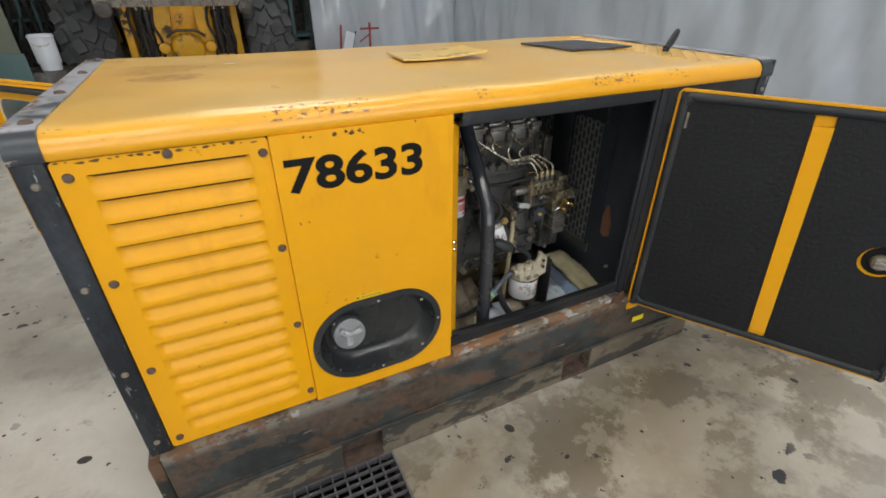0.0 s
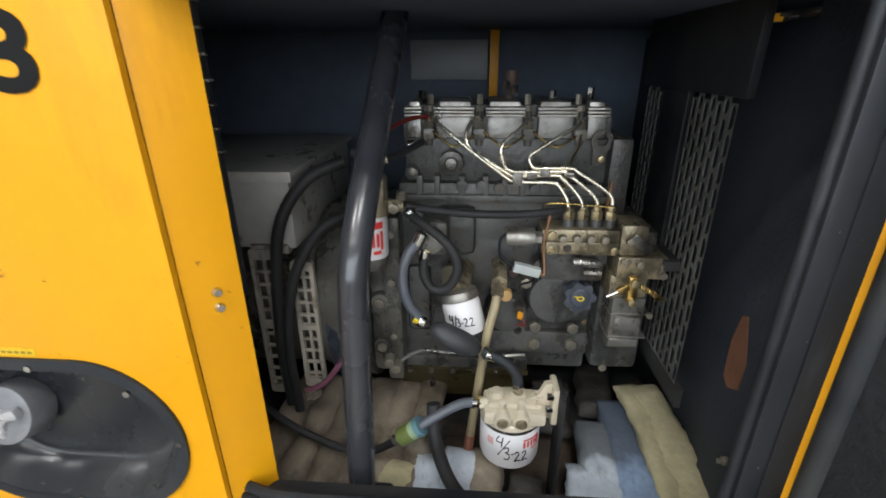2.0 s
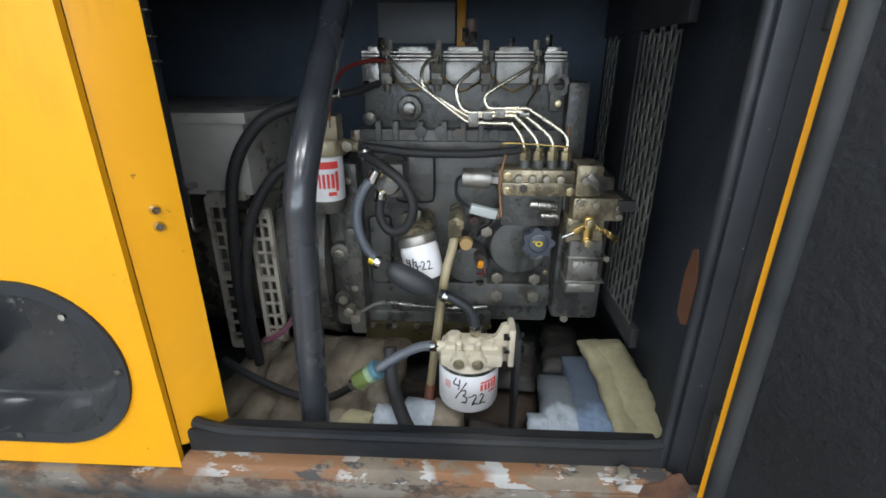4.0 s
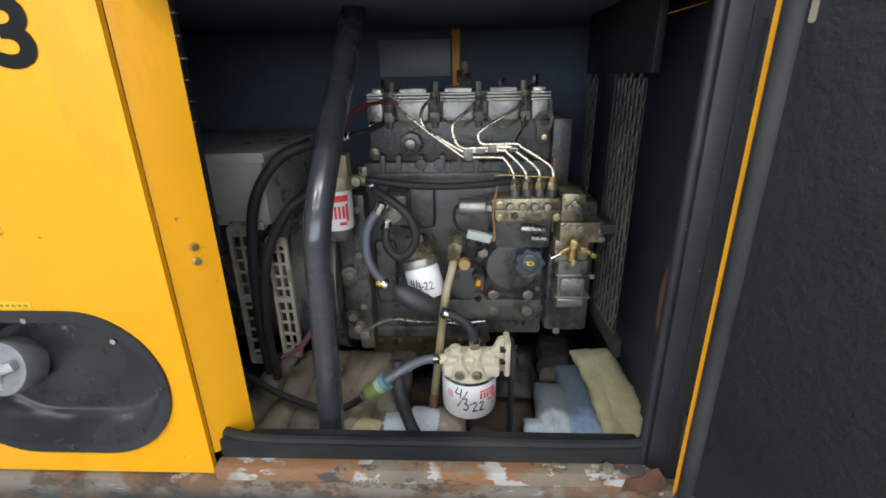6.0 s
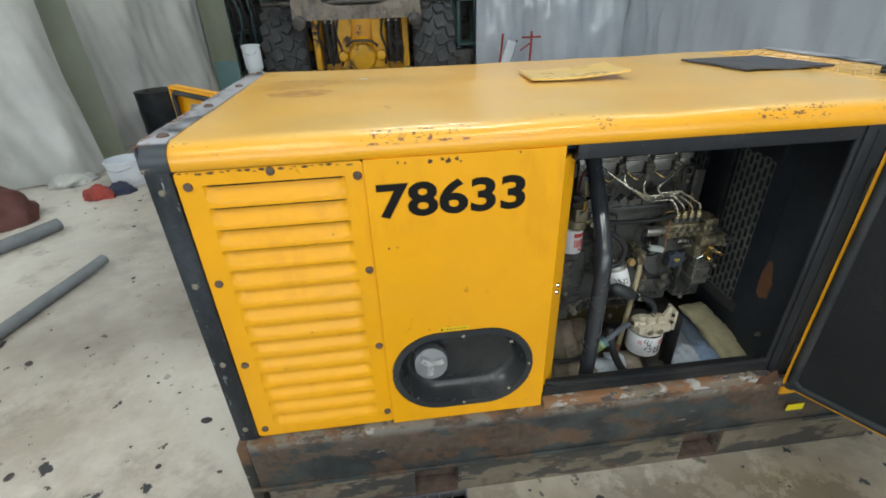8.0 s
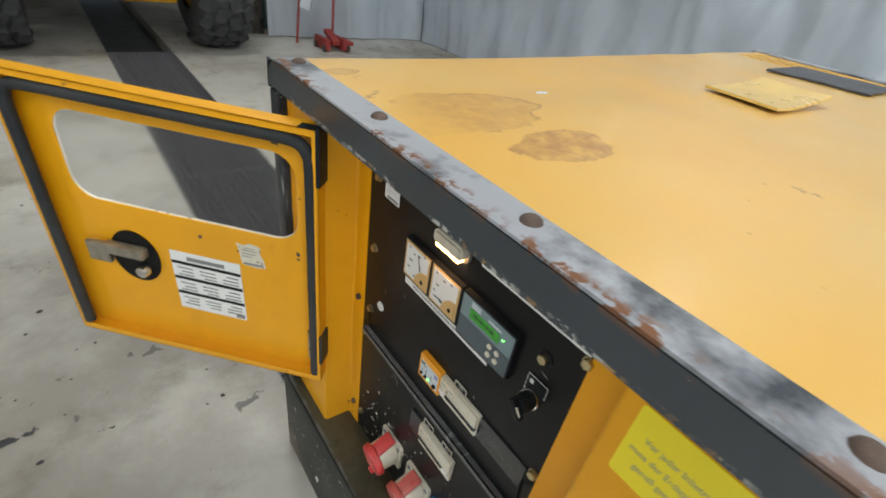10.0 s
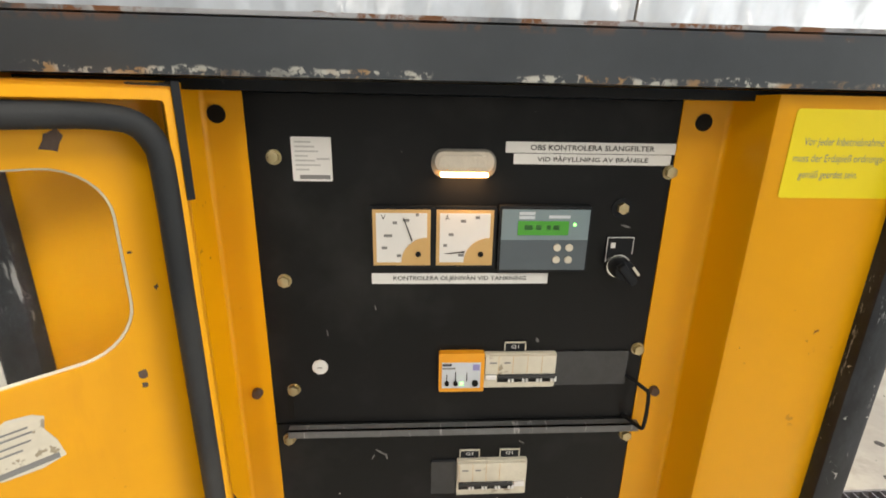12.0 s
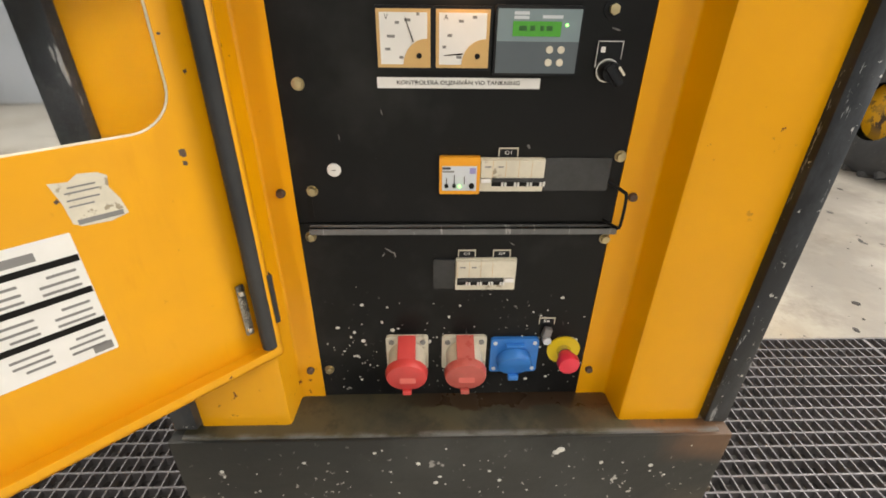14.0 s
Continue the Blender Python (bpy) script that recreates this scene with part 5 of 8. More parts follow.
# breakers, relay, smoked blanks, tags
relay = part("earth_fault_relay", eplate(0.4585, 0.5185, 0.7315, 0.7885, 0, 0.010, 0.002), ORNG, panel, "orange-framed earth-fault relay with lit green led")
part("relay_face", ebox(B(), 0.4635, 0.5145, 0.7375, 0.7755, 0.0095, 0.0108), PALEP, relay)
part("print_bar", ebox(B(), 0.502, 0.514, 0.7705, 0.774, 0.0105, 0.0112), BLUEPAINT, relay)
part("print_bar", ebox(B(), 0.497, 0.514, 0.766, 0.7685, 0.0105, 0.0112), GREY, relay)
part("print_bar", ebox(B(), 0.465, 0.474, 0.764, 0.773, 0.0105, 0.0112), material("lilac_print", (0.3, 0.28, 0.55), 0.5), relay)
for y, h in ((0.508, 0.010), (0.4965, 0.014), (0.4815, 0.012)):
    part("scale_mark", ebox(B(), y - 0.0006, y + 0.0006, 0.748, 0.748 + h, 0.0105, 0.0112), INK, relay)
for y, r in ((0.508, 0.003), (0.4965, 0.003), (0.4705, 0.0042)):
    part("dial_knob", edisc(y, 0.7455, r, 0.0105, 0.014, 12), INK, relay)
part("led", edisc(0.4885, 0.7445, 0.002, 0.0105, 0.0125, 10), LED, relay)


def breaker(yl, yr, z0, z1, poles, bar, label):
    """A row of breakers: raised shoulder, dark toggle recess under a linked grey bar, pale nubs between the poles."""
    h = z1 - z0
    br = part("circuit_breaker", eplate(yr, yl, z0, z1, 0, 0.006, 0.002), AGED, panel, label)
    part("shoulder", ebox(B(), yr + 0.001, yl - 0.001, z0 + 0.44 * h, z1 - 0.03 * h, 0.005, 0.011, 0.0015), AGED, br)
    part("toggle_recess", ebox(B(), bar[1], bar[0], z0 + 0.16 * h, z0 + 0.35 * h, 0.0055, 0.0066), INK, br)
    part("toggle_bar", ebox(B(), bar[1] - 0.0005, bar[0], z0 + 0.32 * h, z0 + 0.44 * h, 0.006, 0.0125, 0.0015), SMOKE, br, "dark grey linked toggle bar")
    n = (bar[0] - bar[1]) / (poles - 1)
    for k in range(poles - 1):
        y = bar[0] - (k + 0.84) * n
        for o in (0.0, -0.0047):
            part("toggle_nub", ebox(B(), y + o - 0.0016, y + o + 0.0016, z0 + 0.17 * h, z0 + 0.31 * h, 0.006, 0.0085, 0.0004), WHITE, br)
        part("joint", ebox(B(), bar[0] - k * n - 0.0003, bar[0] - k * n + 0.0003, z0 + 0.46 * h, z1 - 0.04 * h, 0.0105, 0.0112), TANP, br)
    part("pale_switch", ebox(B(), *((bar[0] + 0.002, yl - 0.002) if yl - bar[0] > 0.01 else (yr + 0.003, bar[1] - 0.002)), z0 + 0.30 * h, z0 + 0.42 * h, 0.006, 0.0125, 0.001), CANW, br)
    part("print_bar", ebox(B(), yl - 0.016, yl - 0.007, z0 + 0.76 * h, z0 + 0.80 * h, 0.0105, 0.0113), GREY, br)
    part("print_bar", ebox(B(), yl - 0.034, yl - 0.026, z0 + 0.76 * h, z0 + 0.80 * h, 0.0105, 0.0113), GREY, br)
    return br


breaker(0.4585, 0.362, 0.7345, 0.7860, 5, (0.440, 0.363), "aged white circuit breaker with black toggles")
breaker(0.490, 0.389, 0.5545, 0.6150, 5, (0.487, 0.410), "aged white circuit breakers with black toggles")
part("blank_cover", eplate(0.262, 0.361, 0.7345, 0.786, 0, 0.003), SMOKE, panel, "smoked blank cover beside the breaker")
part("blank_cover", eplate(0.4915, 0.527, 0.556, 0.612, 0, 0.004), SMOKE, panel, "smoked blank cover beside the breaker")


def tag(y, z, body):
    tg = part("device_tag", eplate(y - 0.0145, y + 0.0145, z, z + 0.0145, 0, 0.0015, 0.001), BLACK, panel, "small black device tag in pale frame")
    bm = B()
    for a, b, c, d in ((-0.0145, 0.0145, 0.0125, 0.0145), (-0.0145, -0.0131, 0, 0.0145), (0.0131, 0.0145, 0, 0.0145)):
        ebox(bm, y + a, y + b, z + c, z + d, 0.001, 0.0028)
    part("tag_frame", bm, AGED, tg)
    text("lettering", body, lambda u, v, w=0.0: Vector((PX - 0.0018, u, v)), y + 0.005, y - 0.005, z + 0.0035, z + 0.0095, WHITE, tg)


tag(0.4175, 0.7865, "Q1")
tag(0.472, 0.616, "Q3")
tag(0.4145, 0.616, "Q4")
tag(0.322, 0.476, "F6")
bm = obox(B(), Matrix.Translation((PX - 0.006, 0.3205, 0.459)) @ pose(0, 0, 0, 12, 0, 0), 0.012, 0.015, 0.022, 0.003)
fuse = part("fuse_knob", bm, LIDCAP, panel, "dirty grey fuse knob")
part("knob_tip", edisc(0.3195, 0.444, 0.0075, 0, 0.014, 12), PALEP, fuse)
wb = part("white_button", edisc(0.674, 0.766, 0.0105, 0, 0.003, 24, 0.0098, 0.0008), WHITE, panel, "round white blanking button")
part("print_bar", ebox(B(), 0.671, 0.677, 0.7655, 0.7668, 0.0028, 0.0034), GREY, wb)


def cee(yl, yr, z0, z1, mat, label):
    w, yc = yl - yr, (yl + yr) / 2
    s = part("power_socket", eplate(yr, yl, z0 + 0.02, z1, 0, 0.007, 0.006), AGED, panel, label)
    part("socket_barrel", rod(B(), (PX - 0.005, yc, z0 + 0.055), (PX - 0.044, yc, z0 + 0.050), 0.034, 0.032, 24, 0.002), AGED, s)
    for y in (yl - 0.010, yr + 0.010):
        part("screw", edisc(y, z1 - 0.012, 0.0052, 0.0065, 0.009, 10), GREY, s)
    bm = rod(B(), (PX - 0.044, yc, z0 + 0.050), (PX - 0.060, yc, z0 + 0.047), 0.0385, 0.036, 28, 0.004)
    obox(bm, Matrix.Translation((PX - 0.030, yc, z0 + 0.087)) @ pose(0, 0, 0, 0, 62, 0), 0.008, 0.032, 0.052, 0.002)
    obox(bm, Matrix.Translation((PX - 0.053, yc, z0 + 0.010)), 0.012, 0.016, 0.010, 0.002)
    lid = part("flip_lid", bm, mat, s, "round red flip lid")
    part("lid_label", obox(B(), Matrix.Translation((PX - 0.0605, yc - 0.002, z0 + 0.044)) @ pose(0, 0, 0, 0, 10, 0), 0.001, 0.028, 0.013), material("pale_red_print", (0.66, 0.14, 0.12), 0.4) if "pale_red_print" not in bpy.data.materials else bpy.data.materials["pale_red_print"], s)
    part("hinge", ebox(B(), yc - 0.014, yc + 0.014, z1 - 0.014, z1 - 0.006, 0.006, 0.013, 0.001), AGED if mat is REDP else mat, s)


cee(0.613, 0.536, 0.356, 0.453, REDP, "white industrial socket with bright red flip lid")
cee(0.511, 0.429, 0.356, 0.452, REDL, "white industrial socket with faded red flip lid")
bs = part("blue_socket", eplate(0.332, 0.421, 0.367, 0.446, 0, 0.008, 0.006), BLUEP, panel, "blue household socket with round flip lid")
part("socket_lid", rod(B(), (PX - 0.007, 0.377, 0.402), (PX - 0.026, 0.377, 0.396), 0.0325, 0.030, 28, 0.003), BLUEP, bs)
part("lid_hinge", ebox(B(), 0.360, 0.394, 0.430, 0.437, 0.007, 0.016, 0.002), BLUEP, bs)
part("lid_tongue", obox(B(), Matrix.Translation((PX - 0.02, 0.377, 0.366)), 0.012, 0.02, 0.012, 0.003), BLUEP, bs)
for y, z in ((0.340, 0.437), (0.413, 0.437), (0.340, 0.376), (0.413, 0.376)):
    part("screw", edisc(y, z, 0.004, 0.0075, 0.0095, 10), PALEP, bs)
es = part("emergency_stop", edisc(0.283, 0.414, 0.031, 0, 0.003, 28), YELP, panel, "red emergency stop button on yellow disc")
part("collar", edisc(0.283, 0.414, 0.0135, 0.003, 0.016, 20, bevel=0.001), STEEL, es)
bm = rod(B(), (PX - 0.016, 0.283, 0.414), (PX - 0.032, 0.283, 0.414), 0.013, 0.0145, 20)
rod(bm, (PX - 0.030, 0.283, 0.414), (PX - 0.046, 0.283, 0.414), 0.0205, 0.019, 24, 0.004)
part("mushroom_button", bm, material("red_button", (0.75, 0.035, 0.07), 0.3, vary=0.04), es)

# dried plaster spatter on the panel and skirt
rnd = random.Random(11)
bm = B()
for k in range(110):
    y, z = rnd.uniform(0.25, 0.71), 0.315 + 0.21 * abs(rnd.gauss(0.55, 0.28))
    r = rnd.choice((0.0009, 0.0012, 0.0016, 0.0024, 0.0034)) * (1.3 if rnd.random() < 0.1 else 1)
    bmesh.ops.create_icosphere(bm, subdivisions=1, radius=1, matrix=Matrix.LocRotScale((PX - 0.0002, y, z), None, (0.0006, r * rnd.uniform(0.7, 1.3), r)))
for k in range(60):
    y, z = rnd.uniform(0.0, 0.95), rnd.uniform(0.07, 0.27)
    r = rnd.choice((0.0012, 0.0016, 0.0022, 0.0034, 0.005))
    bmesh.ops.create_icosphere(bm, subdivisions=1, radius=1, matrix=Matrix.LocRotScale((-0.0202, y, z), None, (0.0007, r * rnd.uniform(0.7, 1.3), r)))
for y, z, r in ((0.13, 0.085, 0.011), (0.145, 0.078, 0.009), (0.118, 0.076, 0.008), (0.292, 0.262, 0.007), (0.30, 0.255, 0.006), (0.775, 0.06, 0.008)):
    bmesh.ops.create_icosphere(bm, subdivisions=2, radius=1, matrix=Matrix.LocRotScale((-0.0202, y, z), None, (0.0022, r * 1.15, r)))
tagged(part("plaster_spatter", bm, material("dried_plaster", (0.6, 0.6, 0.57), 0.9, vary=0.15)), "dried white plaster specks on the end plate", "spatter", kind="stuff")

# ---- end door, swung open, with a window ----
EM = Matrix.Translation((-0.005, 0.768, 0)) @ Matrix(((-0.69, -0.724, 0, 0), (0.724, -0.69, 0, 0), (0, 0, 1, 0), (0, 0, 0, 1)))


def dor(u, v, w=0.0):
    """Along the leaf, up, and outwards from its inner face."""
    return EM @ Vector((u, -w, v))


EW, EZ0, EZ1 = 0.60, 0.492, 1.108
HOLE = rounded(0.055, 0.535, 0.853, 1.040, 0.05, 8)
edoor = part("end_door", slab(B(), rounded(0.0, EW, EZ0, EZ1, 0.006), lambda u, v, w: dor(u, v, 0.030 + w), 0.003, [HOLE]), YELLOW, gen, "yellow end door standing open, with window and lock")
part("door_rim", slab(B(), rounded(0.0, EW, EZ0, EZ1, 0.006), lambda u, v, w: dor(u, v, 0.030 - w), 0.034, [rounded(0.003, EW - 0.003, EZ0 + 0.003, EZ1 - 0.003, 0.004)]), YELLOW, edoor)
part("door_lip", slab(B(), rounded(0.0, EW, EZ0, EZ1, 0.006), lambda u, v, w: dor(u, v, -0.004 + w), 0.003, [rounded(0.010, EW - 0.010, EZ0 + 0.016, EZ1 - 0.012, 0.004)]), YELLOW, edoor)
line = [(0.016, 0.512)] + [(0.016, 0.6 + 0.08 * k) for k in range(5)] + [(0.016, 1.03), (0.020, 1.058), (0.034, 1.076), (0.060, 1.082)] + [(0.1 + 0.1 * k, 1.083) for k in range(5)] + [(0.545, 1.082), (0.57, 1.075), (0.583, 1.05)] + [(0.585, 1.0 - 0.08 * k) for k in range(6)] + [(0.585, 0.512)]
part("seal", hose(B(), [dor(u, v, 0.004) for u, v in line], 0.0115, 10, 4), RUBBER, edoor, "thick dark rubber seal round the door")
pane = part("window_pane", slab(B(), rounded(0.045, 0.545, 0.843, 1.050, 0.05, 8), lambda u, v, w: dor(u, v, 0.034 + w), 0.003), GLASS, edoor, "clear plastic window pane")
pane.visible_shadow = False
part("window_gasket", hose(B(), [dor(u, v, 0.0345) for u, v in HOLE + HOLE[:2]], 0.0022, 6, 1), AGED, edoor)
lab = part("data_sheet", slab(B(), rounded(0.190, 0.350, 0.6020, 0.7640, 0.001, 1), lambda u, v, w: dor(u, v, 0.0298 - w), 0.0006), WHITE, edoor, "white printed filter list with black bars")


def dbar(name, u0, u1, v0, v1, mat, parent, w=0.0290):
    part(name, slab(B(), [(u0, v0), (u1, v0), (u1, v1), (u0, v1)], lambda u, v, k: dor(u, v, w - k), 0.0004), mat, parent)


for v in (0.7300, 0.6880, 0.6450):
    dbar("table_bar", 0.191, 0.349, v, v + 0.008, INK, lab)
dbar("print_bar", 0.226, 0.312, 0.7430, 0.7530, GREY, lab)
for r, v in enumerate((0.7190, 0.7090, 0.7000, 0.6760, 0.6660, 0.6570, 0.6330, 0.6240, 0.6150)):
    for c in range(3):
        a = 0.198 + c * 0.052
        dbar("print_bar", a, a + (0.036 if (c + r) % 3 else 0.027), v, v + 0.0032, GREY, lab)
dbar("print_bar", 0.194, 0.214, 0.6060, 0.6172, GREY, lab)
STK = lambda u, v: (0.131 + (u - 0.112) * 1.15, 0.765 + (v - 0.784) * 1.15)
st = part("torn_sticker", slab(B(), [STK(u, v) for u, v in ((0.112, 0.788), (0.128, 0.784), (0.152, 0.786), (0.158, 0.790), (0.160, 0.812), (0.165, 0.832), (0.150, 0.830), (0.141, 0.836), (0.126, 0.834), (0.119, 0.829), (0.121, 0.818), (0.115, 0.804))], lambda u, v, w: dor(u, v, 0.0298 - w), 0.0005), AGED, edoor, "torn aged white sticker")
for v, a, b in ((0.824, 0.130, 0.152), (0.819, 0.128, 0.156), (0.812, 0.130, 0.156), (0.806, 0.136, 0.156)):
    dbar("print_bar", STK(a, 0)[0], STK(b, 0)[0], STK(0, v)[1], STK(0, v)[1] + 0.0018, GREY, st)
dbar("print_bar", STK(0.116, 0)[0], STK(0.154, 0)[0], STK(0, 0.788)[1], STK(0, 0.793)[1], GREY, st)
HB = [(0.432 + 0.056 * math.cos(k / 24 * 6.283), 0.725 + 0.066 * math.sin(k / 24 * 6.283)) for k in range(24)]
rec = part("lock_recess", slab(B(), HB, lambda u, v, w: dor(u, v, 0.029 - w), 0.003), INK, edoor, "black round lock recess")
bm = obox(B(), EM @ pose(0.44, -0.014, 0.748), 0.09, 0.022, 0.024, 0.004)
obox(bm, EM @ pose(0.50, -0.010, 0.735), 0.05, 0.012, 0.05, 0.004)
part("lock_body", bm, BOLT, rec, "grey cast lock body")
part("lock_stud", rod(B(), dor(0.41, 0.70, 0.024), dor(0.41, 0.70, 0.004), 0.016, 0.013, 14, 0.002), STEEL, rec)
br = part("seal_bracket", slab(B(), rounded(0.028, 0.040, 0.535, 0.625, 0.002, 2), lambda u, v, w: dor(u, v, 0.024 - w), 0.002), ALU, edoor, "small riveted steel strip")
for v in (0.545, 0.612):
    part("rivet", rod(B(), dor(0.034, v, 0.0225), dor(0.034, v, 0.018), 0.005, 0.004, 10), STEEL, br)
for v0, v1 in ((1.005, 1.112), (0.555, 0.640)):
    hg = part("hinge", slab(B(), [(-0.004, v0), (0.003, v0), (0.003, v1), (-0.004, v1)], lambda u, v, w: dor(u, v, -0.006 + w), 0.045), BLACK, edoor, "black strip hinge")
    if v1 > 1.1:
        part("hinge_tab", slab(B(), rounded(-0.004, 0.034, 1.1085, 1.1105, 0.001, 1), lambda u, v, w: dor(u, v, -0.006 + w), 0.02), BLACK, hg)
rnd = random.Random(5)
for u, v, r in ((0.072, 0.945, 0.006), (0.058, 0.826, 0.006), (0.058, 0.812, 0.004), (0.033, 0.915, 0.003), (0.27, 0.815, 0.005), (0.19, 0.80, 0.003), (0.09, 1.062, 0.010), (0.05, 0.955, 0.002)):
    pts = [(u + r * rnd.uniform(0.5, 1.2) * math.cos(a * 0.7), v + r * rnd.uniform(0.5, 1.2) * math.sin(a * 0.7)) for a in range(9)]
    if 0.055 < u < 0.535 and 0.853 < v < 1.04:
        continue
    part("paint_chip", slab(B(), pts, lambda a, b, w: dor(a, b, 0.0297 - w), 0.0004), RUSTB, edoor)


# ---- engine bay: diesel engine ----
eng = thing("diesel_engine", (1.28, 0.5, 0.17), "oily black three-cylinder diesel engine with bare steel fuel lines", "engine")


def lump(bm, x0, x1, y0, y1, z0, z1, bevel=0.006):
    return box(bm, x0, x1, y0, y1, z0, z1, bevel)


def bolt_y(x, z, y, r=0.008, mat=None, parent=None, length=0.008, name="bolt"):
    return part(name, hexnut(B(), (x, y, z), (x, y - length, z), r), mat or BOLT, parent or eng)


# block: main casting, ribs, tappet gallery, bosses
bm = B()
lump(bm, 1.085, 1.50, 0.405, 0.66, 0.345, 0.78, 0.012)
lump(bm, 1.10, 1.50, 0.425, 0.66, 0.77, 0.865, 0.008)
lump(bm, 1.10, 1.50, 0.395, 0.43, 0.742, 0.757, 0.004)
lump(bm, 1.075, 1.37, 0.392, 0.43, 0.338, 0.372, 0.006)
for x in (1.13, 1.165, 1.215, 1.262, 1.30, 1.335):
    lump(bm, x - 0.006, x + 0.006, 0.397, 0.43, 0.752, 0.795, 0.003)
for x, z, r in ((1.215, 0.775, 0.012), (1.255, 0.775, 0.012), (1.29, 0.77, 0.012), (1.115, 0.80, 0.013), (1.36, 0.77, 0.011)):
    rod(bm, (x, 0.43, z), (x, 0.394, z), r, seg=16, bevel=0.002)
lump(bm, 1.16, 1.245, 0.385, 0.41, 0.63, 0.735, 0.02)
lump(bm, 1.10, 1.15, 0.392, 0.41, 0.44, 0.60, 0.015)
lump(bm, 1.27, 1.50, 0.388, 0.41, 0.39, 0.45, 0.012)
rod(bm, (1.315, 0.41, 0.50), (1.315, 0.37, 0.50), 0.05, 0.042, 24, 0.006)
rod(bm, (1.42, 0.41, 0.545), (1.42, 0.365, 0.545), 0.068, 0.06, 24, 0.008)
block = part("engine_block", bm, IRON, eng, "black oily cast-iron engine block", smooth=45)
part("core_plug", rod(rod(B(), (1.193, 0.425, 0.818), (1.193, 0.405, 0.818), 0.026, 0.024, 24, 0.003), (1.193, 0.41, 0.818), (1.193, 0.398, 0.818), 0.0145, 0.013, 20, 0.002), IRON2, eng)
part("plug_face", rod(B(), (1.193, 0.399, 0.818), (1.193, 0.3955, 0.818), 0.0125, 0.011, 20, 0.001), ALU, eng, "bright core plug")
# flywheel housing and timing case
bm = B()
lump(bm, 1.018, 1.086, 0.37, 0.70, 0.34, 0.70, 0.02)
lump(bm, 1.055, 1.092, 0.355, 0.70, 0.33, 0.72, 0.01)
for z in (0.42, 0.53, 0.64):
    rod(bm, (1.045, 0.38, z), (1.045, 0.352, z), 0.022, 0.02, 16, 0.003)
part("flywheel_housing", bm, IRON2, eng, "greasy grey-black flywheel housing", smooth=45)
for x, z in ((1.045, 0.42), (1.045, 0.53), (1.045, 0.64), (1.073, 0.45), (1.073, 0.58), (1.075, 0.685), (1.105, 0.73), (1.118, 0.805)):
    bolt_y(x, z, 0.354 if x < 1.08 else 0.394, 0.011 if x < 1.06 else 0.008)
bm = B()
lump(bm, 1.498, 1.60, 0.36, 0.68, 0.38, 0.70, 0.015)
lump(bm, 1.498, 1.54, 0.40, 0.66, 0.69, 0.87, 0.01)
part("timing_case", bm, IRON, eng, "black timing case", smooth=45)
part("sump", lump(lump(B(), 1.075, 1.365, 0.40, 0.64, 0.255, 0.336, 0.012), 1.072, 1.372, 0.385, 0.66, 0.332, 0.345, 0.003), OLIVE, eng, "oily olive-brown sump", smooth=45)
for k in range(6):
    bolt_y(1.10 + k * 0.05, 0.3385, 0.386, 0.006, IRON2)

# cylinder heads: bright covers between dark injector clamps
part("cylinder_head", lump(lump(B(), 1.095, 1.505, 0.445, 0.63, 0.855, 0.905, 0.004), 1.105, 1.50, 0.46, 0.62, 0.90, 0.925, 0.004), IRON, eng, smooth=45)
for x0, x1 in ((1.103, 1.132), (1.160, 1.233), (1.262, 1.331), (1.361, 1.429), (1.455, 1.492)):
    cov = part("valve_cover", lump(B(), x0, x1, 0.432, 0.62, 0.852, 0.906, 0.006), COVER, eng, "dull grey cast valve cover")
    bm = B()
    for k in range(3):
        lump(bm, x0 - 0.003, x1 + 0.003, 0.424, 0.625, 0.905 + k * 0.0065, 0.9098 + k * 0.0065, 0.0016)
    lump(bm, x0 + 0.004, x1 - 0.004, 0.45, 0.60, 0.915, 0.932, 0.005)
    part("finned_lid", bm, ALU, cov)
for x in (1.148, 1.247, 1.342, 1.441):
    bm = lump(B(), x - 0.011, x + 0.011, 0.415, 0.445, 0.862, 0.884, 0.003)
    rod(bm, (x, 0.43, 0.85), (x, 0.428, 0.885), 0.009, 0.011, 12)
    inj = part("injector", bm, IRON2, eng, "dark injector body with hex nut")
    part("injector_nut", hexnut(B(), (x, 0.425, 0.884), (x, 0.42, 0.901), 0.0095), BOLT, inj)
    part("return_banjo", rod(B(), (x, 0.43, 0.90), (x, 0.43, 0.915), 0.0055, seg=10), DARKG, inj)
    part("clamp_stud", hexnut(hexnut(B(), (x, 0.47, 0.92), (x, 0.47, 0.944), 0.0065), (x, 0.44, 0.90), (x, 0.44, 0.925), 0.008), BOLT, inj)
bm = B()
for a, b in ((1.148, 1.247), (1.247, 1.342), (1.342, 1.441)):
    hose(bm, [(a + 0.008, 0.415, 0.880), (a + 0.03, 0.405, 0.862), ((a + b) / 2, 0.40, 0.852), (b - 0.03, 0.405, 0.858), (b - 0.008, 0.415, 0.872)], 0.0019, 8, 5)
part("leak_off_pipe", bm, BRASS, eng, "thin brass leak-off pipe")
bm = hose(B(), [(1.441, 0.415, 0.874), (1.436, 0.40, 0.852), (1.42, 0.38, 0.83), (1.407, 0.35, 0.80), (1.403, 0.33, 0.765)], 0.0019, 8, 5)
part("leak_off_pipe", bm, BRASS, eng)
ring = [(1.482 + 0.021 * math.cos(k / 18 * 6.283), 0.862 + 0.021 * math.sin(k / 18 * 6.283)) for k in range(18)]
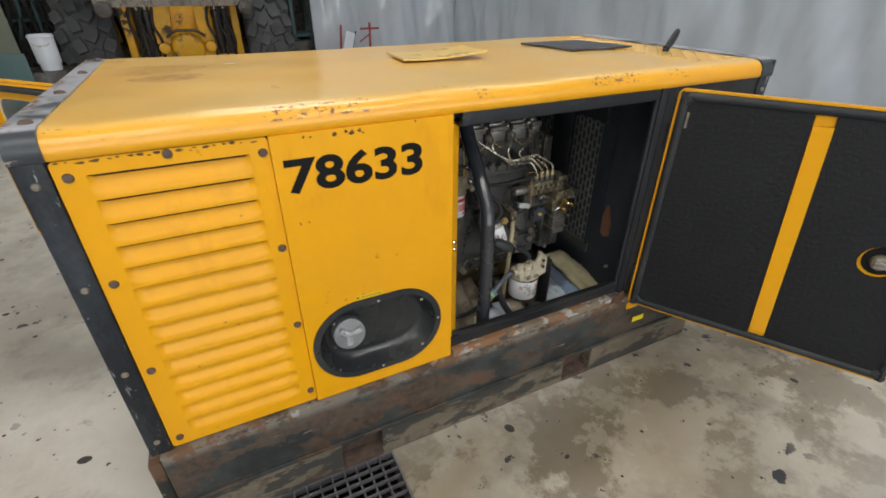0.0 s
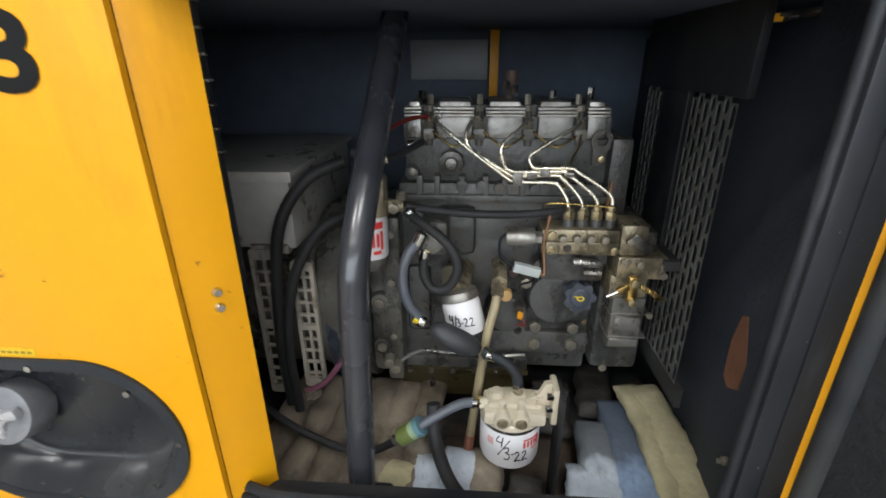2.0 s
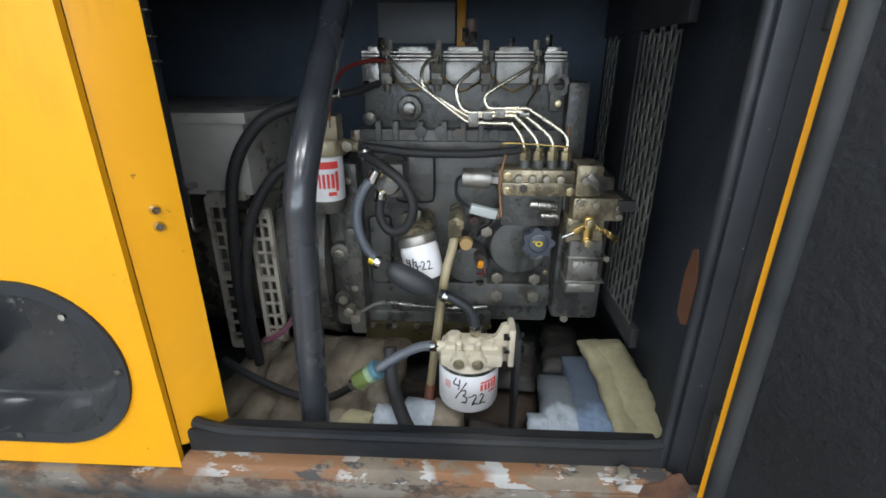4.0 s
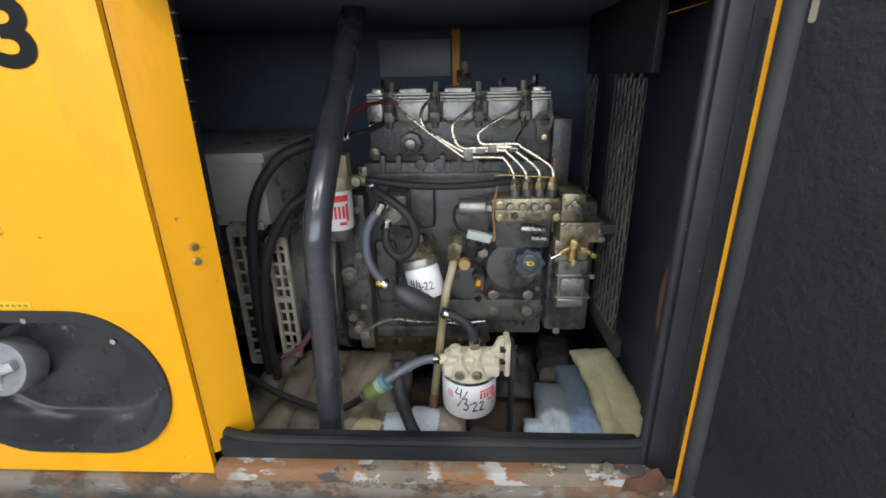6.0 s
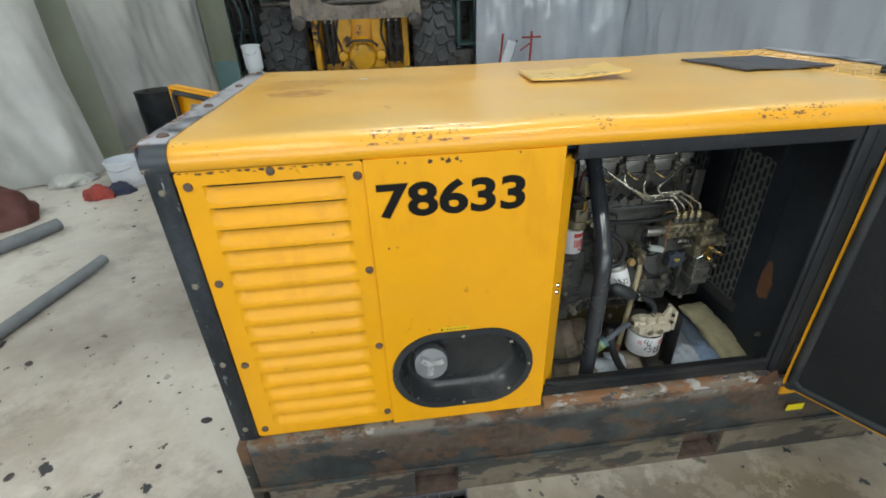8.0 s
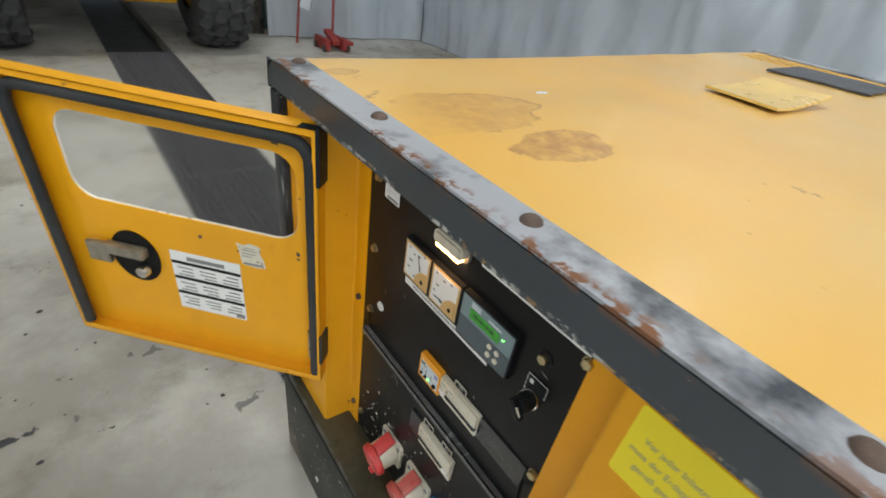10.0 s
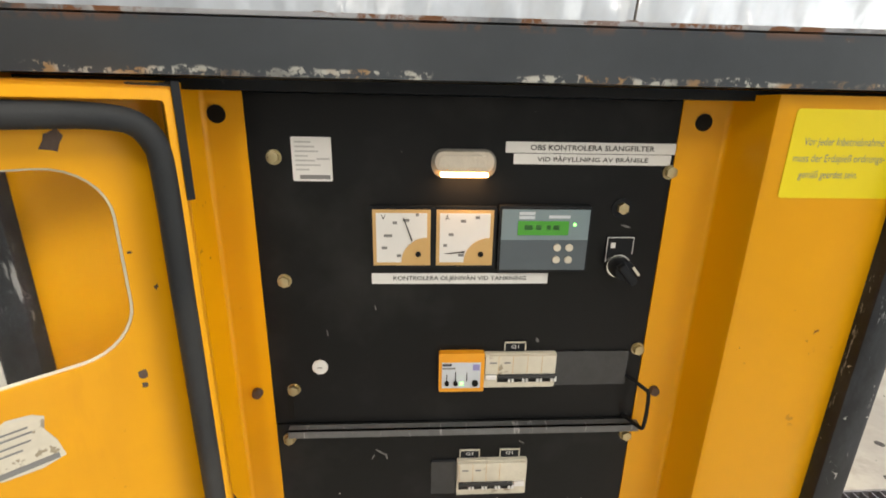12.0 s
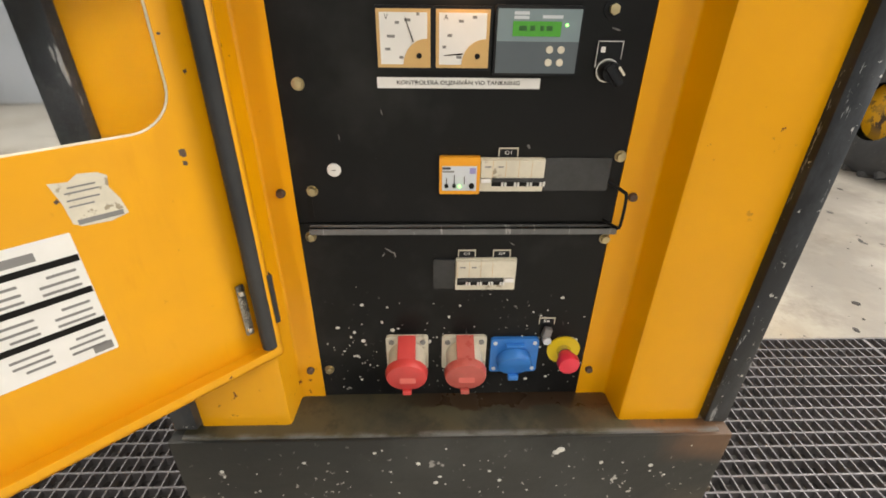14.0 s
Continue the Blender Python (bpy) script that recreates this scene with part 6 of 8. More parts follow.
hole = [(1.482 + 0.011 * math.cos(k / 14 * 6.283), 0.864 + 0.011 * math.sin(k / 14 * 6.283)) for k in range(14)]
eye = part("lifting_eye", slab(box(B(), 1.466, 1.492, 0.412, 0.418, 0.815, 0.855, 0.002), ring, front(0.418), 0.007, [hole]), IRON2, eng, "steel lifting eye")
bolt_y(1.482, 0.829, 0.412, 0.007, ZINC)
for x, z in ((1.128, 0.944), (1.30, 0.962), (1.318, 0.955), (1.395, 0.944), (1.47, 0.95)):
    part("cover_stud", hexnut(B(), (x, 0.50, z - 0.02), (x, 0.50, z + 0.006), 0.0075), STEEL, eng)

# high-pressure fuel lines
FL = [
    ((1.148, 0.42, 0.900), (1.160, 0.39, 0.908), (1.173, 0.365, 0.898), (1.235, 0.34, 0.853), (1.297, 0.335, 0.808), (1.309, 0.335, 0.802), (1.330, 0.335, 0.800), (1.380, 0.335, 0.799), (1.392, 0.333, 0.795), (1.408, 0.325, 0.772), (1.412, 0.32, 0.752)),
    ((1.247, 0.42, 0.900), (1.240, 0.39, 0.908), (1.228, 0.36, 0.898), (1.223, 0.35, 0.880), (1.230, 0.345, 0.860), (1.262, 0.34, 0.838), (1.303, 0.335, 0.814), (1.318, 0.335, 0.811), (1.384, 0.335, 0.813), (1.398, 0.333, 0.808), (1.430, 0.325, 0.776), (1.438, 0.32, 0.754)),
    ((1.342, 0.42, 0.900), (1.338, 0.39, 0.904), (1.326, 0.365, 0.896), (1.294, 0.345, 0.872), (1.286, 0.34, 0.855), (1.293, 0.338, 0.830), (1.305, 0.337, 0.820), (1.325, 0.335, 0.818), (1.395, 0.335, 0.820), (1.410, 0.333, 0.814), (1.456, 0.325, 0.778), (1.464, 0.32, 0.754)),
    ((1.441, 0.42, 0.900), (1.434, 0.39, 0.902), (1.418, 0.365, 0.894), (1.350, 0.342, 0.856), (1.338, 0.34, 0.842), (1.342, 0.338, 0.830), (1.352, 0.337, 0.8255), (1.410, 0.335, 0.826), (1.428, 0.333, 0.818), (1.483, 0.325, 0.782), (1.490, 0.32, 0.754)),
]
for line in FL:
    part("fuel_line", hose(B(), line, 0.0036, 10, 5), LINE, eng, "bent bright steel fuel line")
for x, z, h in ((1.318, 0.806, 0.012), (1.343, 0.8125, 0.006), (1.366, 0.8175, 0.006), (1.409, 0.815, 0.004)):
    part("line_clip", lump(B(), x - 0.009, x + 0.009, 0.328, 0.342, z - h, z + h, 0.0015), ALU, eng, "small aluminium line clip")

# injection pump
bm = lump(B(), 1.365, 1.506, 0.30, 0.36, 0.672, 0.722, 0.006)
lump(bm, 1.372, 1.50, 0.293, 0.31, 0.680, 0.700, 0.003)
part("pump_body", lump(B(), 1.375, 1.496, 0.335, 0.41, 0.60, 0.69, 0.012), IRON, eng)
pump = part("injection_pump", bm, PUMPM, eng, "brownish cast injection pump with four outlets", smooth=45)
for x in (1.414, 1.439, 1.464, 1.489):
    part("valve_sleeve", rod(B(), (x, 0.322, 0.71), (x, 0.322, 0.738), 0.0115, 0.010, 14, 0.001), IRON, pump)
    part("outlet_nut", hexnut(hexnut(B(), (x, 0.321, 0.736), (x, 0.321, 0.752), 0.0105), (x, 0.3205, 0.750), (x, 0.3205, 0.760), 0.0075), ZINC, pump, "zinc outlet nut")
    part("pump_plug", rod(B(), (x - 0.012, 0.30, 0.706), (x - 0.012, 0.288, 0.706), 0.0085, 0.007, 12, 0.001), BOLT, pump)
for x, z in ((1.382, 0.712), (1.382, 0.684), (1.497, 0.684), (1.411, 0.689)):
    bolt_y(x, z, 0.299, 0.0085, ZINC if x != 1.411 else DARKG, pump)
sol = part("fuel_solenoid", rod(B(), (1.300, 0.305, 0.706), (1.352, 0.305, 0.704), 0.0175, seg=24, bevel=0.002), ALU, eng, "dull bright cylindrical fuel solenoid")
part("solenoid_nut", hexnut(B(), (1.352, 0.305, 0.704), (1.368, 0.305, 0.703), 0.012), ALU, sol)
part("solenoid_cable", hose(B(), [(1.301, 0.305, 0.71), (1.290, 0.30, 0.70), (1.290, 0.295, 0.675), (1.305, 0.29, 0.658), (1.325, 0.288, 0.652)], 0.003), BLACK, sol)
con = part("connector", obox(B(), Matrix.Translation((1.340, 0.286, 0.647)) @ pose(0, 0, 0, 0, 14, 0), 0.05, 0.016, 0.017, 0.002), POLY, eng, "pale grey cable connector")
part("connector_cable", hose(B(), [(1.362, 0.286, 0.642), (1.372, 0.284, 0.641), (1.368, 0.29, 0.70), (1.376, 0.295, 0.75)], 0.0022), BROWN, con)
part("cable", hose(B(), [(1.364, 0.286, 0.640), (1.350, 0.30, 0.615), (1.338, 0.32, 0.60), (1.334, 0.35, 0.575)], 0.0022), BLACK, con)
part("wire", hose(B(), [(1.366, 0.33, 0.74), (1.368, 0.315, 0.762), (1.385, 0.31, 0.768), (1.43, 0.31, 0.766), (1.49, 0.31, 0.762)], 0.0017), BRASS, con)
part("spill_plug", rod(rod(B(), (1.428, 0.31, 0.655), (1.478, 0.31, 0.652), 0.0085, seg=14, bevel=0.001), (1.450, 0.312, 0.632), (1.482, 0.312, 0.631), 0.007, seg=12), ALU, eng)
# governor with levers and springs
bm = lump(B(), 1.506, 1.556, 0.30, 0.37, 0.672, 0.732, 0.008)
lump(bm, 1.506, 1.596, 0.295, 0.37, 0.628, 0.672, 0.005)
lump(bm, 1.500, 1.570, 0.305, 0.37, 0.58, 0.63, 0.005)
gov = part("governor", bm, PUMPM, eng, "cast governor housing with lever", smooth=45)
part("stop_arm", obox(B(), Matrix.Translation((1.541, 0.29, 0.70)) @ pose(0, 0, 0, 0, 38, 0), 0.045, 0.006, 0.018, 0.003), ALU, gov)
for x, z in ((1.521, 0.704), (1.516, 0.664), (1.545, 0.660), (1.588, 0.655), (1.590, 0.638)):
    bolt_y(x, z, 0.295 if z > 0.6 else 0.3, 0.007, BOLT, gov)
lev = part("throttle_lever", lump(B(), 1.524, 1.542, 0.272, 0.285, 0.588, 0.642, 0.004), BRASS, gov, "brass throttle lever")
for z in (0.633, 0.594):
    part("lever_pin", hexnut(B(), (1.533, 0.272, z), (1.533, 0.263, z), 0.0085), ZINC, lev)
part("throttle_rod", rod(B(), (1.486, 0.27, 0.604), (1.520, 0.27, 0.622), 0.0026, seg=8), STEEL, gov)
part("rod_end", obox(B(), Matrix.Translation((1.514, 0.27, 0.620)) @ pose(0, 0, 0, 0, -28, 0), 0.022, 0.008, 0.012, 0.002), BRASS, gov)
bm = B()
coil = [(1.543 + 0.03 * k / 24, 0.27 + 0.005 * math.cos(k * 1.6), 0.625 - 0.014 * k / 24 + 0.005 * math.sin(k * 1.6)) for k in range(25)]
part("return_spring", hose(bm, coil, 0.0013, 6, 4), BRASS, gov, "brass-coloured return spring")
part("spring_tab", obox(B(), Matrix.Translation((1.577, 0.27, 0.606)) @ pose(0, 0, 0, 0, 35, 0), 0.022, 0.004, 0.010, 0.001), BRASS, gov)
bm = lump(B(), 1.509, 1.571, 0.30, 0.38, 0.474, 0.586, 0.004)
sg = part("stop_solenoid", bm, IRON2, eng, "boxy grey stop solenoid with bright label")
part("label", lump(B(), 1.518, 1.566, 0.296, 0.302, 0.506, 0.545, 0.001), ALU, sg)
part("label", lump(B(), 1.512, 1.566, 0.296, 0.302, 0.480, 0.497, 0.001), ALU, sg)
for z in (0.552, 0.50):
    part("flange", lump(B(), 1.506, 1.582, 0.298, 0.36, z - 0.002, z + 0.002, 0.001), ALU, sg)
bolt_y(1.580, 0.552, 0.30, 0.006, BOLT, sg)

# oil filler cap, plugs, sensors
cp = part("oil_filler_cap", rod(B(), (1.453, 0.36, 0.567), (1.453, 0.325, 0.572), 0.026, 0.024, 24, 0.003), BLUEPAINT, eng, "dark blue oil filler cap with yellow symbol")
lobes = [(1.453 + (0.0295 + 0.0035 * math.cos(7 * k / 84 * 6.283)) * math.cos(k / 84 * 6.283), 0.571 + (0.0295 + 0.0035 * math.cos(7 * k / 84 * 6.283)) * math.sin(k / 84 * 6.283)) for k in range(84)]
grip = part("cap_grip", slab(B(), lobes, front(0.345), 0.022), BLUEPAINT, cp)
part("cap_crown", rod(B(), (1.453, 0.335, 0.571), (1.453, 0.319, 0.572), 0.023, 0.019, 24, 0.003), BLUEPAINT, cp)
sym = [(1.453 + 0.0075 * math.cos(k / 14 * 6.283), 0.572 + 0.0055 * math.sin(k / 14 * 6.283)) for k in range(14)]
part("oil_symbol", slab(box(B(), 1.440, 1.447, 0.3178, 0.3184, 0.575, 0.577), sym, front(0.3184), 0.0006, [[(1.453 + (u - 1.453) * 0.65, 0.572 + (v - 0.572) * 0.6) for u, v in sym]]), YELP, cp)
part("cap_ring", rod(B(), (1.453, 0.37, 0.545), (1.453, 0.355, 0.545), 0.024, 0.022, 20), ALU, cp)
part("orange_plug", rod(B(), (1.310, 0.37, 0.553), (1.310, 0.355, 0.553), 0.0145, 0.013, 20, 0.002), TANP, eng, "orange-brown plastic plug")
part("oil_plug", rod(B(), (1.380, 0.40, 0.614), (1.380, 0.375, 0.614), 0.0165, 0.0145, 20, 0.002), IRON2, eng)
part("plug_face", rod(B(), (1.380, 0.376, 0.614), (1.380, 0.372, 0.614), 0.011, 0.0095, 18), ALU, eng)
part("hex_plug", hexnut(B(), (1.352, 0.39, 0.578), (1.352, 0.365, 0.578), 0.0125), BOLT, eng)
part("hex_plug", hexnut(B(), (1.325, 0.39, 0.60), (1.325, 0.368, 0.60), 0.0105), RUSTB, eng)
se = part("oil_sensor", hexnut(B(), (1.338, 0.375, 0.527), (1.338, 0.355, 0.522), 0.012), DARKG, eng, "oil pressure sensor with orange connector")
part("sensor_plug", obox(B(), Matrix.Translation((1.341, 0.35, 0.511)) @ pose(0, 0, 0, 20, 25, 0), 0.011, 0.016, 0.009, 0.002), ORNG, se)
part("sensor_cable", hose(B(), [(1.346, 0.345, 0.505), (1.352, 0.34, 0.495), (1.335, 0.35, 0.49)], 0.002), REDC, se)
for x, z in ((1.379, 0.467), (1.380, 0.423), (1.460, 0.466), (1.460, 0.423)):
    bolt_y(x, z, 0.388, 0.0135, BOLT, eng, 0.012)
bolt_y(1.483, 0.482, 0.388, 0.006, ZINC, eng)
bolt_y(1.527, 0.385, 0.36, 0.009, BOLT, eng)
hole = [(1.342 + 0.009 * math.cos(k / 14 * 6.283), 0.457 + 0.009 * math.sin(k / 14 * 6.283)) for k in range(14)]
part("ring_boss", slab(B(), [(1.342 + 0.016 * math.cos(k / 18 * 6.283), 0.457 + 0.016 * math.sin(k / 18 * 6.283)) for k in range(18)], front(0.385), 0.008, [hole]), IRON2, eng)

# dipstick tube fitting and amber tube
fit = part("tube_fitting", hexnut(hexnut(B(), (1.292, 0.35, 0.632), (1.290, 0.275, 0.622), 0.0165), (1.290, 0.29, 0.622), (1.287, 0.268, 0.600), 0.0135), PUMPM, eng, "brass-coloured hex fitting")
part("amber_tube", hose(B(), [(1.291, 0.29, 0.615), (1.284, 0.268, 0.58), (1.269, 0.25, 0.517), (1.256, 0.242, 0.406), (1.243, 0.238, 0.293), (1.230, 0.235, 0.180)], 0.0088, 12), CLEARH, eng, "dirty amber breather tube")
part("tube_end", hose(B(), [(1.243, 0.238, 0.293), (1.237, 0.236, 0.235), (1.230, 0.235, 0.180)], 0.0102, 12), material("rusty_tube_end", (0.2, 0.08, 0.05), 0.5, vary=0.2), eng)

# spin-on oil filter, with a handwritten date
of = thing("oil_filter", (1.225, 0.26, 0.555), "white spin-on oil filter with a handwritten date", "filter")
part("can", rod(B(), (1.234, 0.283, 0.510), (1.216, 0.300, 0.576), 0.0375, seg=32, bevel=0.010), CANW, of)
part("seam", rod(B(), (1.2165, 0.2995, 0.574), (1.212, 0.304, 0.592), 0.0385, 0.0375, seg=32, bevel=0.005), ALU, of)
part("filter_base", rod(B(), (1.214, 0.312, 0.580), (1.216, 0.40, 0.588), 0.022, 0.03, 28), PUMPM, of)


def stroke(pts, put, mat, parent, r=0.0011, name="pen_stroke"):
    part(name, hose(B(), [put(u, v) for u, v in pts], r, 6, 3), mat, parent)


def date(put, parent, s, dot=True, r=0.0011):
    """Handwritten 4/3-22 in strokes; s is the height of a figure."""
    g = lambda pts, ox, oy=0.0: [(ox + a * s, oy + b * s) for a, b in pts]
    stroke(g([(0.1, 1), (0.0, 0.5), (0.42, 0.5)], 0), put, INK, parent, r)
    stroke(g([(0.45, 1), (0.36, 0.0)], 0), put, INK, parent, r)
    stroke(g([(0.95, 1.15), (0.62, -0.3)], 0), put, INK, parent, r)
    stroke(g([(0.98, 0.75), (1.2, 0.85), (1.22, 0.6), (1.06, 0.45), (1.28, 0.3), (1.2, -0.02), (0.95, 0.02)], 0), put, INK, parent, r)
    stroke(g([(1.45, 0.36), (1.66, 0.38)], 0), put, INK, parent, r)
    for o in (1.78, 2.45):
        stroke(g([(o, 0.75), (o + 0.2, 0.92), (o + 0.36, 0.7), (o + 0.2, 0.35), (o, 0.02), (o + 0.25, 0.06), (o + 0.5, 0.02)], 0), put, INK, parent, r)


date(lambda u, v: Vector((1.2255 - 0.27 * v + 0.0390 * math.sin((u - 0.026) / 0.0385), 0.291 + 0.26 * v - 0.0394 * math.cos((u - 0.026) / 0.0385), 0.541 + v)), of, 0.0165)

# fuel filter on its cream head
ff = thing("fuel_filter", (1.32, 0.17, 0.29), "white fuel filter can with handwritten date, cream cast head", "filter")
bm = rod(B(), (1.3195, 0.215, 0.287), (1.3195, 0.215, 0.380), 0.0575, seg=40, bevel=0.009)
can = part("can", bm, CANW, ff)
part("seam", rod(B(), (1.3195, 0.215, 0.372), (1.3195, 0.215, 0.379), 0.059, seg=40, bevel=0.002), ALU, can)


def canput(u, v, cx=1.3195, cy=0.215, r=0.0579, a0=0.0):
    a = u / r + a0
    return Vector((cx + r * math.sin(a), cy - r * math.cos(a), v))


def wrap(u0, u1, v0, v1, put, t=0.0006):
    bm = B()
    n = 8
    rows = [[bm.verts.new(put(u0 + (u1 - u0) * k / n, v)) for v in (v0, v1)] for k in range(n + 1)]
    for a, b in zip(rows, rows[1:]):
        bm.faces.new((a[0], b[0], b[1], a[1]))
    return bm


for u0, u1, v0, v1 in ((0.022, 0.060, 0.354, 0.358), (0.022, 0.027, 0.338, 0.352), (0.030, 0.035, 0.338, 0.352), (0.038, 0.043, 0.338, 0.352), (0.046, 0.051, 0.338, 0.352), (0.053, 0.060, 0.336, 0.357), (0.040, 0.062, 0.330, 0.334), (-0.05, -0.036, 0.338, 0.355)):
    part("red_bar", wrap(u0, u1, v0, v1, canput), REDINK if u0 > 0 else material("pale_red_bar", (0.7, 0.42, 0.42), 0.5), can)
pen = lambda u, v: canput(-0.034 + u * 1.1, 0.366 + (v - 0.383) * 1.08)
stroke([(0.009, 0.383), (0.004, 0.370), (0.014, 0.369)], pen, INK, can)
stroke([(0.0155, 0.381), (0.0135, 0.360)], pen, INK, can)
stroke([(0.027, 0.377), (0.008, 0.340)], pen, INK, can)
stroke([(0.019, 0.358), (0.025, 0.361), (0.0255, 0.353), (0.021, 0.349), (0.028, 0.345), (0.026, 0.335), (0.019, 0.335)], pen, INK, can)
stroke([(0.031, 0.347), (0.035, 0.3475)], pen, INK, can)
for o in (0.037, 0.050):
    stroke([(o, 0.348), (o + 0.004, 0.352), (o + 0.007, 0.347), (o + 0.004, 0.340), (o, 0.331), (o + 0.005, 0.333), (o + 0.010, 0.331)], pen, INK, can)
fz = lambda z: 0.379 + (z - 0.391) * 0.75
bm = rod(B(), (1.3195, 0.215, 0.379), (1.3195, 0.215, 0.392), 0.060, 0.056, 36, 0.004)
box(bm, 1.266, 1.380, 0.166, 0.235, fz(0.400), fz(0.438), 0.008)
box(bm, 1.274, 1.372, 0.182, 0.228, fz(0.430), fz(0.450), 0.006)
for x in (1.300, 1.334):
    rod(bm, (x, 0.175, 0.402), (x, 0.157, 0.400), 0.0175, 0.0155, 20, 0.002)
    rod(bm, (x, 0.185, 0.403), (x, 0.172, 0.436), 0.008, 0.006, 10, 0.002)
rod(bm, (1.291, 0.205, fz(0.445)), (1.291, 0.205, fz(0.466)), 0.013, 0.012, 16, 0.002)
rod(bm, (1.330, 0.205, fz(0.445)), (1.330, 0.205, fz(0.462)), 0.015, 0.014, 16, 0.002)
rod(bm, (1.280, 0.20, fz(0.428)), (1.258, 0.20, fz(0.430)), 0.012, 0.011, 16, 0.002)
head = part("filter_head", bm, CREAM, ff, "cream-painted cast filter head, chipped", smooth=50)
for x in (1.300, 1.334):
    part("brass_plug", hexnut(rod(B(), (x, 0.158, 0.400), (x, 0.155, 0.400), 0.0105, seg=20), (x, 0.156, 0.400), (x, 0.1515, 0.400), 0.006), PUMPM, head, "dull brass bleed plug")
br = part("bracket", slab(B(), [(1.352, fz(0.398)), (1.393, fz(0.392)), (1.397, fz(0.488)), (1.388, fz(0.498)), (1.378, fz(0.494)), (1.368, fz(0.464)), (1.352, fz(0.452))], front(0.210), 0.012), CREAM, ff, "cream angled bracket plate")
part("bracket_plate", box(B(), 1.390, 1.402, 0.18, 0.23, 0.379, fz(0.496), 0.004), CREAM, br)
part("stand", box(box(B(), 1.403, 1.410, 0.16, 0.22, 0.172, fz(0.488), 0.002), 1.375, 1.41, 0.15, 0.23, 0.170, 0.180), BLACK, ff, "black steel filter stand")
for z in (fz(0.474), fz(0.437)):
    part("bolt", hexnut(B(), (1.41, 0.19, z), (1.418, 0.19, z), 0.008), STEEL, br)
    part("bolt", hexnut(B(), (1.392, 0.185, z), (1.380, 0.185, z), 0.007), STEEL, br)
part("elbow", hose(B(), [(1.330, 0.205, 0.430), (1.330, 0.205, 0.443)], 0.010, 12, 2), PUMPM, head)
part("hose_nut", hexnut(B(), (1.329, 0.205, 0.440), (1.329, 0.205, 0.452), 0.0115), STEEL, head)
part("inlet_nut", hexnut(B(), (1.262, 0.20, 0.408), (1.252, 0.20, 0.409), 0.0115), BRASS, head)

# primer bulb and its hoses
pb = thing("primer_bulb", (1.212, 0.22, 0.535), "dark rubber fuel primer bulb with steel clamps", "primer bulb")
d = Vector((1.262 - 1.162, 0, 0.509 - 0.563))
swell = lambda u: 0.35 + 0.65 * max(0.0, math.sin(min(1, max(0, u)) * 3.1416)) ** 0.9
part("bulb", hose(B(), [(1.168, 0.22, 0.560), (1.182, 0.218, 0.552), (1.212, 0.216, 0.535), (1.242, 0.218, 0.519), (1.256, 0.22, 0.512)], 0.0225, 20, 6, swell), BULB, pb, smooth=80)
for side in (-0.0135, 0.002, 0.0165):
    seam = [Vector((1.162, 0.22, 0.563)) + d * (0.08 + 0.84 * k / 12) + Vector((0.48, -0.22, 0.86)) * side * math.sin((0.08 + 0.84 * k / 12) * 3.1416) + Vector((0, -1, 0)) * 0.0215 * math.sin((0.08 + 0.84 * k / 12) * 3.1416) ** 0.9 * math.sqrt(max(0.0, 1 - (side / 0.0225) ** 2)) for k in range(13)]
    part("mould_seam", hose(B(), seam, 0.0009, 5, 1), BULB, pb)
for u, mat, r in ((-0.12, STEEL, 0.0125), (1.10, STEEL, 0.0125), (-0.2, YELP, 0.009), (1.19, YELP, 0.009)):
    a = Vector((1.162, 0.22, 0.563)) + d * u
    n = d.normalized()
    part("hose_clamp" if mat is STEEL else "yellow_collar", rod(B(), a - n * 0.006, a + n * 0.006, r, seg=16, bevel=0.001), mat, pb)
part("upper_hose", hose(B(), [(1.146, 0.25, 0.715), (1.128, 0.24, 0.695), (1.118, 0.232, 0.665), (1.119, 0.225, 0.628), (1.131, 0.222, 0.595), (1.153, 0.22, 0.570)], 0.0088, 12), GHOSE, pb, "bluish grey fuel hose")
part("lower_hose", hose(B(), [(1.262, 0.22, 0.509), (1.287, 0.216, 0.500), (1.310, 0.211, 0.488), (1.325, 0.207, 0.469), (1.329, 0.205, 0.448)], 0.0095, 12), RUBBER, pb)
part("upper_clamp", rod(B(), (1.151, 0.25, 0.728), (1.142, 0.248, 0.708), 0.0105, seg=14), STEEL, pb)

# black fuel hoses over the block
part("fuel_hose", hose(B(), [(1.118, 0.30, 0.762), (1.16, 0.295, 0.757), (1.22, 0.295, 0.751), (1.30, 0.295, 0.750), (1.36, 0.298, 0.753), (1.40, 0.31, 0.756)], 0.0075, 12), HOSE, eng, "black rubber fuel hose")
part("fuel_hose", hose(B(), [(1.118, 0.29, 0.752), (1.142, 0.275, 0.742), (1.173, 0.262, 0.724), (1.200, 0.258, 0.698), (1.213, 0.256, 0.665), (1.205, 0.256, 0.632), (1.185, 0.258, 0.614), (1.165, 0.262, 0.616), (1.150, 0.268, 0.640), (1.150, 0.278, 0.672)], 0.0088, 12), HOSE, eng, "black rubber fuel hose in a loop")
for a, b in (((1.124, 0.29, 0.757), (1.132, 0.285, 0.742)), ((1.148, 0.28, 0.664), (1.153, 0.28, 0.684))):
    part("hose_clamp", rod(B(), a, b, 0.0115, seg=14, bevel=0.001), STEEL, eng, "bright worm-drive hose clamp")
